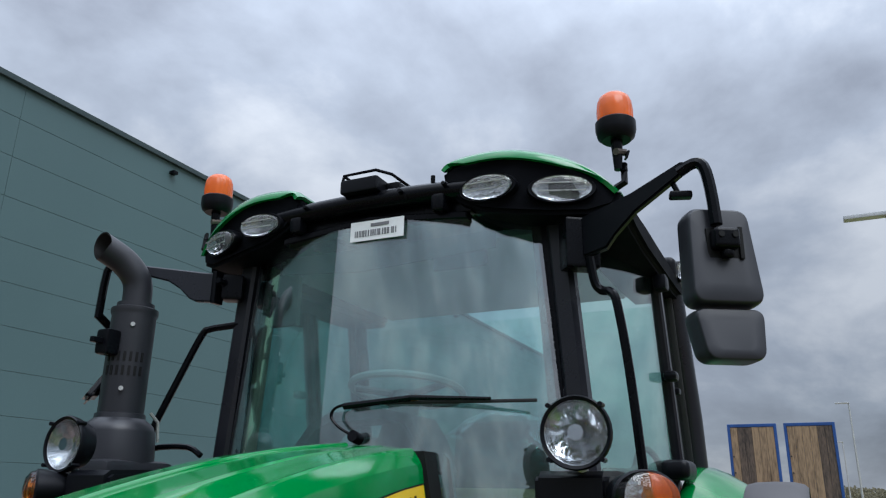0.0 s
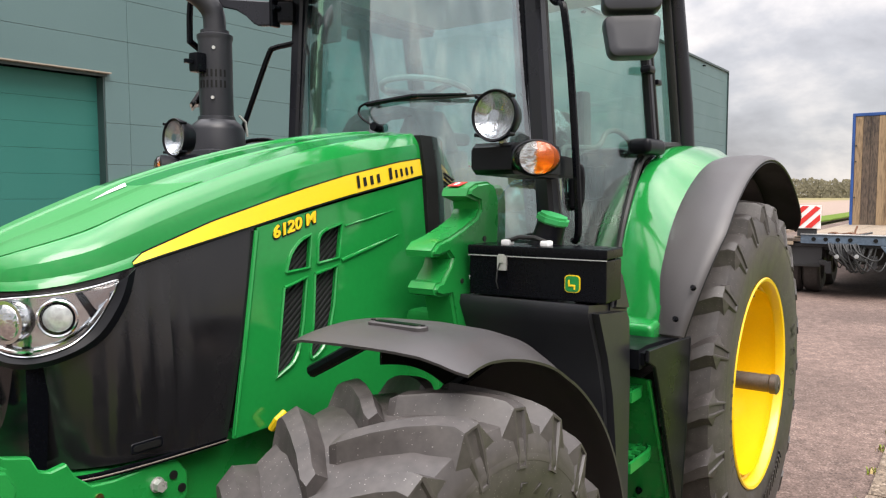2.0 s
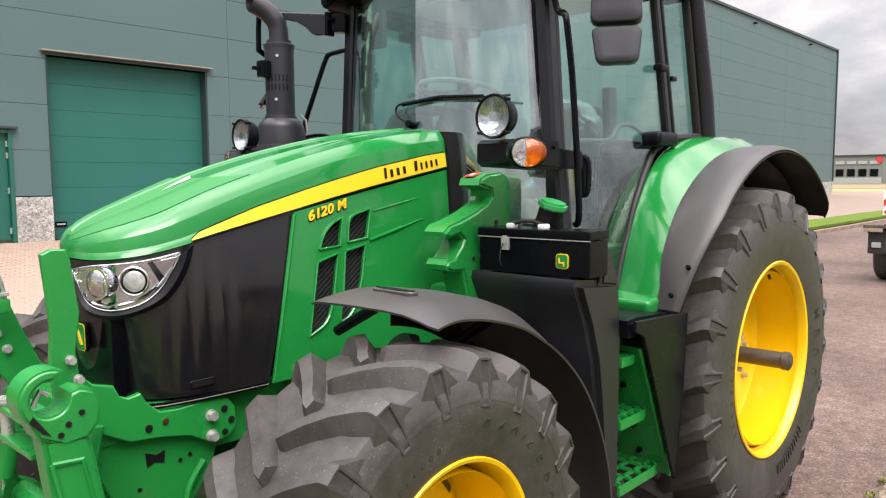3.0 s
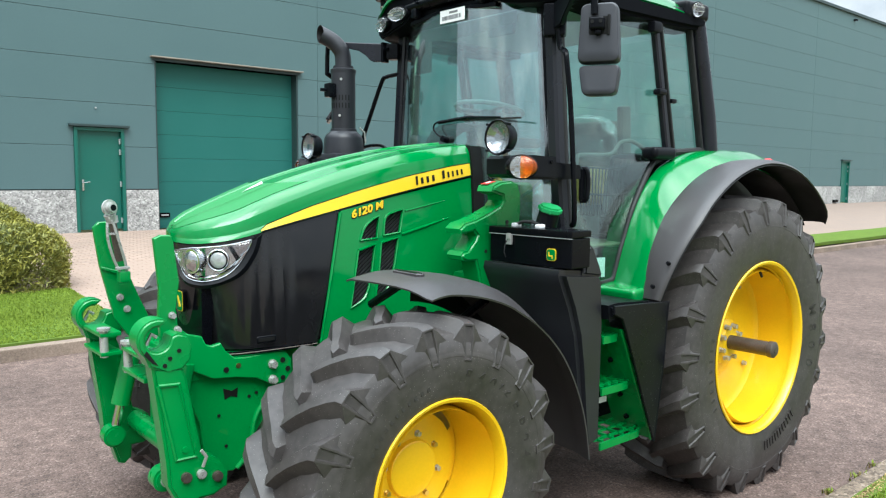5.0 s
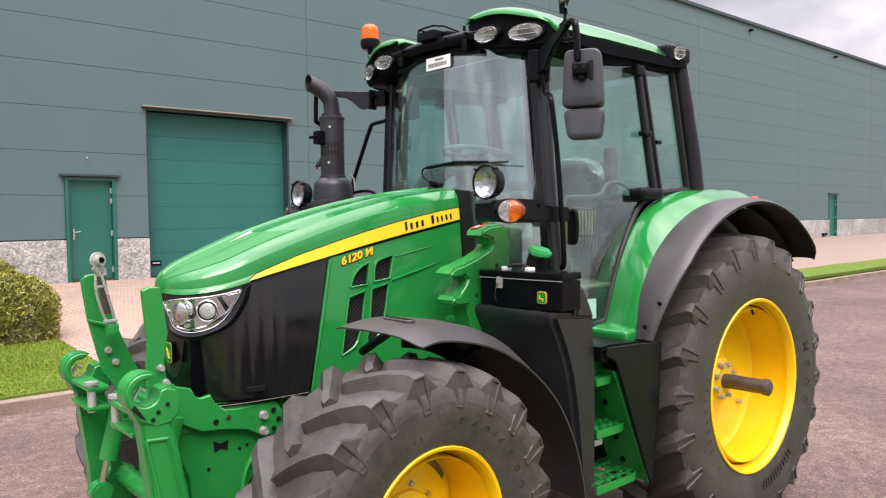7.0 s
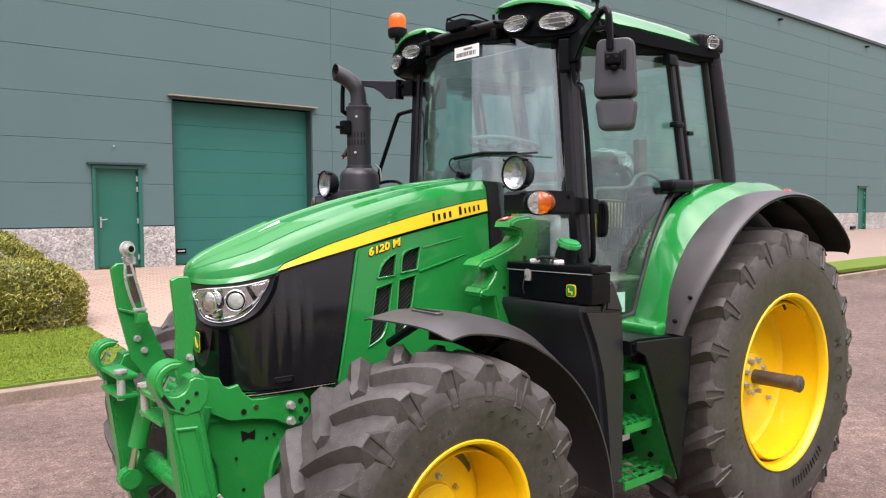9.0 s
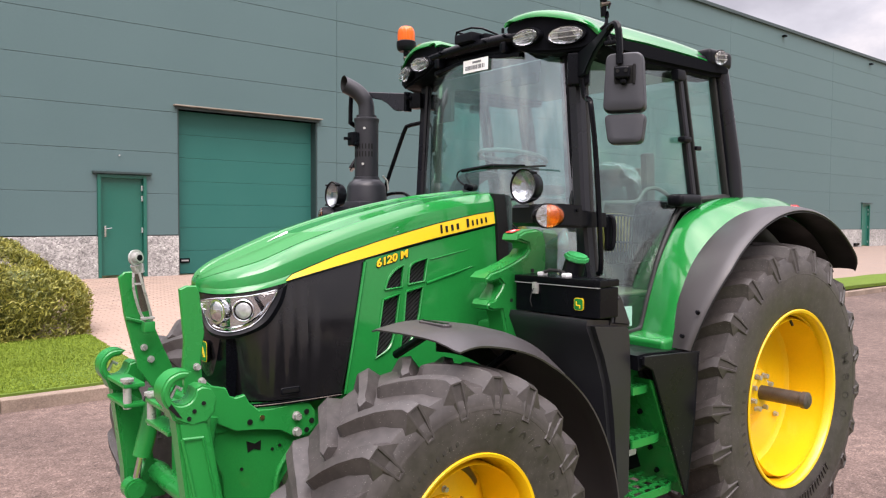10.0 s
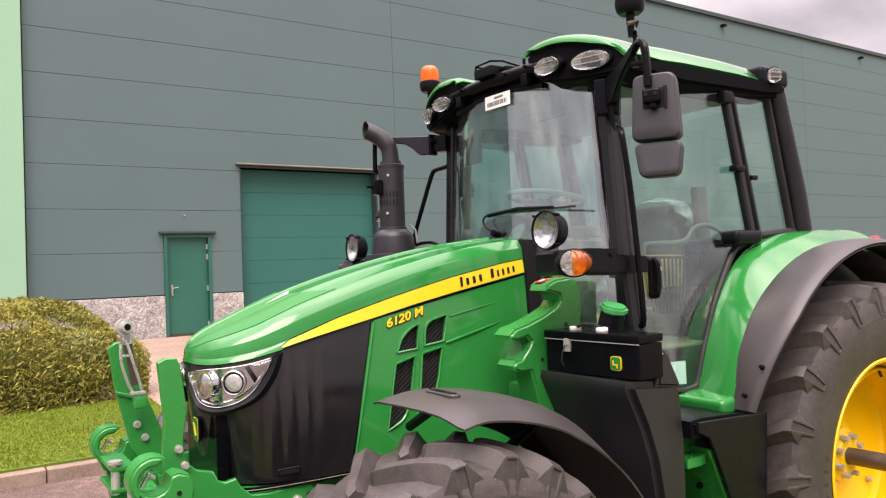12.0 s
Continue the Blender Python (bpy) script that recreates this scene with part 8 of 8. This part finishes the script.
# ---- the front hitch ----
def make_hitch():
    h = part("front_hitch", box((-2.93, 0, 0.78), (0.12, 0.46, 0.36), bevel=0.03), CAST, tractor, "green front hitch with folded lower links")
    for sd in (-1, 1):
        y0 = sd * 0.275
        plate = [(-3.128, 1.535), (-3.10, 1.548), (-3.062, 1.546), (-3.05, 1.52), (-3.03, 1.36), (-3.046, 1.25), (-3.04, 1.175), (-3.0, 1.138), (-2.943, 1.122), (-2.925, 1.085), (-2.90, 1.075), (-2.86, 1.082), (-2.84, 1.045), (-2.80, 1.01), (-2.74, 1.005), (-2.62, 1.012), (-2.56, 1.005), (-2.53, 0.965), (-2.53, 0.90), (-2.56, 0.868), (-2.62, 0.858), (-2.70, 0.905), (-2.80, 0.925), (-2.90, 0.935), (-3.0, 0.99), (-3.06, 1.05), (-3.11, 1.12), (-3.118, 1.22), (-3.11, 1.33)]
        if sd > 0:
            k = plate.index((-2.90, 1.075))
            tail = [q for q in plate[k:] if q[1] < 1.1]
            plate = [(-3.191, 1.548), (-3.165, 1.572), (-3.118, 1.573), (-3.10, 1.52), (-3.047, 1.34), (-3.0, 1.22), (-2.971, 1.155), (-2.95, 1.10)] + tail + [(-3.11, 1.13), (-3.133, 1.222), (-3.168, 1.374)]
        p = part("carrier_plate", prism(plate, y0, sd * 0.30, bevel=0.004), CAST, h, "green curved carrier plate")
        for x, z, r, mat in ((-2.625, 0.957, 0.0165, ZINC), (-2.625, 0.888, 0.0165, ZINC), (-3.065, 1.225, 0.0115, ZINC), (-3.045, 1.165, 0.0115, ZINC)):
            part("plate_bolt", bolt((x, sd * 0.303, z), (0, sd, 0), r, 0.022), mat, p)
        if sd > 0:
            for x, z in ((-3.087, 1.226), (-3.057, 1.169)):
                part("plate_bolt", bolt((x, y0 - 0.003, z), (0, -1, 0), 0.013, 0.014), ZINC, p)
            part("plate_fold", prism([(-3.168, 1.374), (-3.10, 1.352), (-3.05, 1.335), (-3.05, 1.325), (-3.105, 1.338), (-3.166, 1.36)], y0 - 0.012, y0 + 0.002, bevel=0.003), CAST, p)
        for x, z, r in ((-2.785, 0.975, 0.011), (-2.84, 0.965, 0.012), (-2.575, 0.968, 0.012), (-2.55, 0.925, 0.012), (-2.575, 0.888, 0.011)):
            part("plate_bore", disc((x, sd * 0.301, z), (0, sd, 0), r, 0.006, 14), BRASSY if r < 0.0115 and z > 0.97 else INK, p)
        # welded side plate under it
        web = [(-3.02, 1.02), (-2.90, 0.945), (-2.70, 0.90), (-2.58, 0.86), (-2.60, 0.78), (-2.68, 0.66), (-2.72, 0.54), (-2.80, 0.50), (-2.92, 0.52), (-2.94, 0.74), (-3.0, 0.88)]
        q = part("side_web", prism(web, sd * 0.235, sd * 0.26, bevel=0.004), CAST, h)
        part("web_opening", prism([(-2.838, 0.875), (-2.832, 0.825), (-2.805, 0.837), (-2.775, 0.825), (-2.772, 0.868), (-2.80, 0.858)], sd * 0.258, sd * 0.263), INK, q)
        part("web_pipe", tube([(-2.64, sd * 0.27, 0.80), (-2.70, sd * 0.275, 0.72), (-2.73, sd * 0.275, 0.58), (-2.79, sd * 0.275, 0.515)], 0.011, 8, smooth=4), CAST, q)
        for x, z in ((-2.72, 0.82), (-2.685, 0.83), (-2.83, 0.62), (-2.86, 0.76)):
            part("web_bore", disc((x, sd * 0.262, z), (0, sd, 0), 0.007, 0.006, 10), INK, q)
        # lower link folded upright, hook on top
        dx, dz = (0.0, 0.0) if sd < 0 else (0.025, -0.045)
        ya, yb = sd * 0.40, sd * 0.50
        hx, hz = -3.19, 1.175
        hook = [(hx + 0.078 * math.cos(radians(q)), hz + 0.078 * math.sin(radians(q))) for q in range(62, 231, 12)]
        hook += [(-3.225, 1.075), (-3.16, 1.042), (-3.10, 1.05), (-3.068, 1.085), (-3.06, 1.14), (-3.078, 1.178), (-3.115, 1.19), (-3.138, 1.182)]
        hook += [(hx + 0.047 * math.cos(radians(q)), hz + 0.047 * math.sin(radians(q))) for q in range(350, 65, -15)]
        k = part("link_hook", prism([(x + dx, z + dz) for x, z in hook], ya, yb, bevel=0.018, seg=3), CAST, h, "green cast hook end")
        for x, z in ((-3.15, 1.10), (-3.115, 1.125), (-3.17, 1.075)):
            part("hook_bore", disc((x + dx, yb + sd * 0.001, z + dz), (0, sd, 0), 0.008, 0.006, 10), INK, k)
        part("hook_latch", prism([(-3.245 + dx, 1.125 + dz), (-3.215 + dx, 1.09 + dz), (-3.195 + dx, 1.08 + dz), (-3.235 + dx, 1.14 + dz)], yb - sd * 0.002, yb + sd * 0.003), INK, k)
        part("latch_spring", tube([(-3.22 + dx, (ya + yb) / 2, 1.15 + dz), (-3.2 + dx, (ya + yb) / 2, 1.19 + dz), (-3.18 + dx, (ya + yb) / 2, 1.175 + dz)], 0.008, 6), ZINC, k)
        arm = [(-3.215, 1.07), (-3.10, 1.06), (-3.085, 1.02), (-3.03, 0.70), (-2.96, 0.66), (-2.925, 0.60), (-2.93, 0.545), (-2.985, 0.52), (-3.04, 0.52), (-3.045, 0.46), (-3.075, 0.435), (-3.105, 0.445), (-3.13, 0.53), (-3.165, 0.60), (-3.17, 0.70)]
        a = part("lower_link", prism([(x + dx * 1.2, z + dz) for x, z in arm], ya + sd * 0.006, yb - sd * 0.004, bevel=0.012, seg=2), CAST, h, "green lower link arm")
        inlay = [(-3.195, 1.0), (-3.118, 0.995), (-3.058, 0.70), (-3.135, 0.70)]
        part("link_rib", tube([(x + dx * 1.2, yb - sd * 0.003, z + dz) for x, z in inlay + inlay[:1]], 0.0075, 6), CAST, a)
        part("link_boss", disc((-3.10 + dx * 1.2, yb - sd * 0.004, 0.735 + dz), (0, sd, 0), 0.012, 0.012, 12), CAST, a)
        for x, z, r, mat in ((-3.10, 0.625, 0.02, STEEL), (-3.04, 0.625, 0.018, ZINC), (-2.975, 0.60, 0.02, STEEL)):
            part("link_pin", disc((x + dx, yb + sd * 0.002, z + dz * 0.3), (0, sd, 0), r, 0.03, 16, bevel=0.004), mat, a)
        part("pin_clip", tube([(-3.04, yb + sd * 0.02, 0.66), (-3.03, yb + sd * 0.03, 0.70), (-3.05, yb + sd * 0.03, 0.73)], 0.007, 6), ZINC, a)
        # lift ram between link and carrier
        r = part("lift_ram", tube([(-3.02, sd * 0.30, 1.02), (-3.09, sd * 0.31, 0.72)], 0.042, 14), CAST, h, "green lift ram with a bright rod")
        part("ram_rod", tube([(-3.09, sd * 0.31, 0.72), (-3.115, sd * 0.315, 0.60)], 0.02, 12), CHROME, r)
        part("ram_eye", disc((-3.125, sd * 0.32, 0.575), (0, sd, 0), 0.05, 0.08, 18, bevel=0.01), CAST, r)
        part("ram_pin", disc((-3.125, sd * 0.365, 0.575), (0, sd, 0), 0.024, 0.02, 16), ZINC, r)
        g = part("side_stay", box((-3.17, sd * 0.27, 1.085), (0.09, 0.26, 0.018), bevel=0.005), CAST, h)
        part("stay_plate", box((-3.17, sd * 0.27, 1.0), (0.09, 0.26, 0.018), bevel=0.005), CAST, g)
        part("stay_pin", tube([(-3.195, sd * 0.16, 0.985), (-3.195, sd * 0.16, 1.115)], 0.018, 10), ZINC, g)
        part("pin_head", disc((-3.195, sd * 0.16, 1.11), (0, 0, 1), 0.028, 0.012, 14), ZINC, g)
    part("cross_shaft", tube([(-2.99, -0.42, 0.60), (-2.99, 0.42, 0.60)], 0.045, 14), CAST, h)
    part("cross_beam", box((-2.96, 0, 0.98), (0.08, 0.55, 0.10), bevel=0.015), CAST, h)
    # top link parked upright against the far plate
    tl = part("top_link", tube([(-3.135, 0.20, 1.60), (-3.10, 0.22, 1.40)], 0.017, 12), STEEL, h, "parked top link with a bright ball end")
    ax = Vector((0.35, -0.93, 0.05)).normalized()
    eye = Vector((-3.144, 0.19, 1.638))
    b = disc(eye, ax, 0.036, 0.034, 24, bevel=0.011)
    disc(eye, ax, 0.024, 0.052, 20, bm=b, bevel=0.004)
    tube([eye + Vector((0, 0, -0.03)), eye + Vector((0.008, 0.004, -0.058))], [0.026, 0.02], 12, bm=b)
    part("ball_end", b, ZINC, tl, "silver ball end")
    part("ball_bore", disc(eye + ax * 0.0265, ax, 0.014, 0.002, 16), SATIN, tl)
    part("thread_nut", disc((-3.132, 0.20, 1.585), (0.15, 0, -1), 0.026, 0.03, 6), ZINC, tl)
    for dx in (-0.012, 0.012):
        part("handle_wire", tube([(-3.15 + dx, 0.165, 1.575), (-3.14 + dx * 1.8, 0.165, 1.50), (-3.11 + dx * 1.8, 0.18, 1.40), (-3.09 + dx, 0.19, 1.345)], 0.006, 6, smooth=3), ZINC, tl)
    part("handle_band", box((-3.142, 0.17, 1.525), (0.05, 0.012, 0.010), bevel=0.002), ZINC, tl)
    part("handle_band", box((-3.10, 0.18, 1.37), (0.06, 0.014, 0.012), bevel=0.002), ZINC, tl)
    part("link_eye", box((-3.09, 0.20, 1.33), (0.05, 0.05, 0.05), bevel=0.01), CAST, tl)


make_hitch()

# ---- pieces of kerbs, walls and paving ----
make_kerb("kerb_far", 4.70, 4.86, 0.12, (-22, 38), 1.0, "pale concrete kerb along the far side of the road")
make_kerb("kerb_near", -1.70, -1.57, 0.03, (-30, 40), 1.0, "flat mossy old kerb beside the grass", KERBN)
make_cladding()
make_paving()
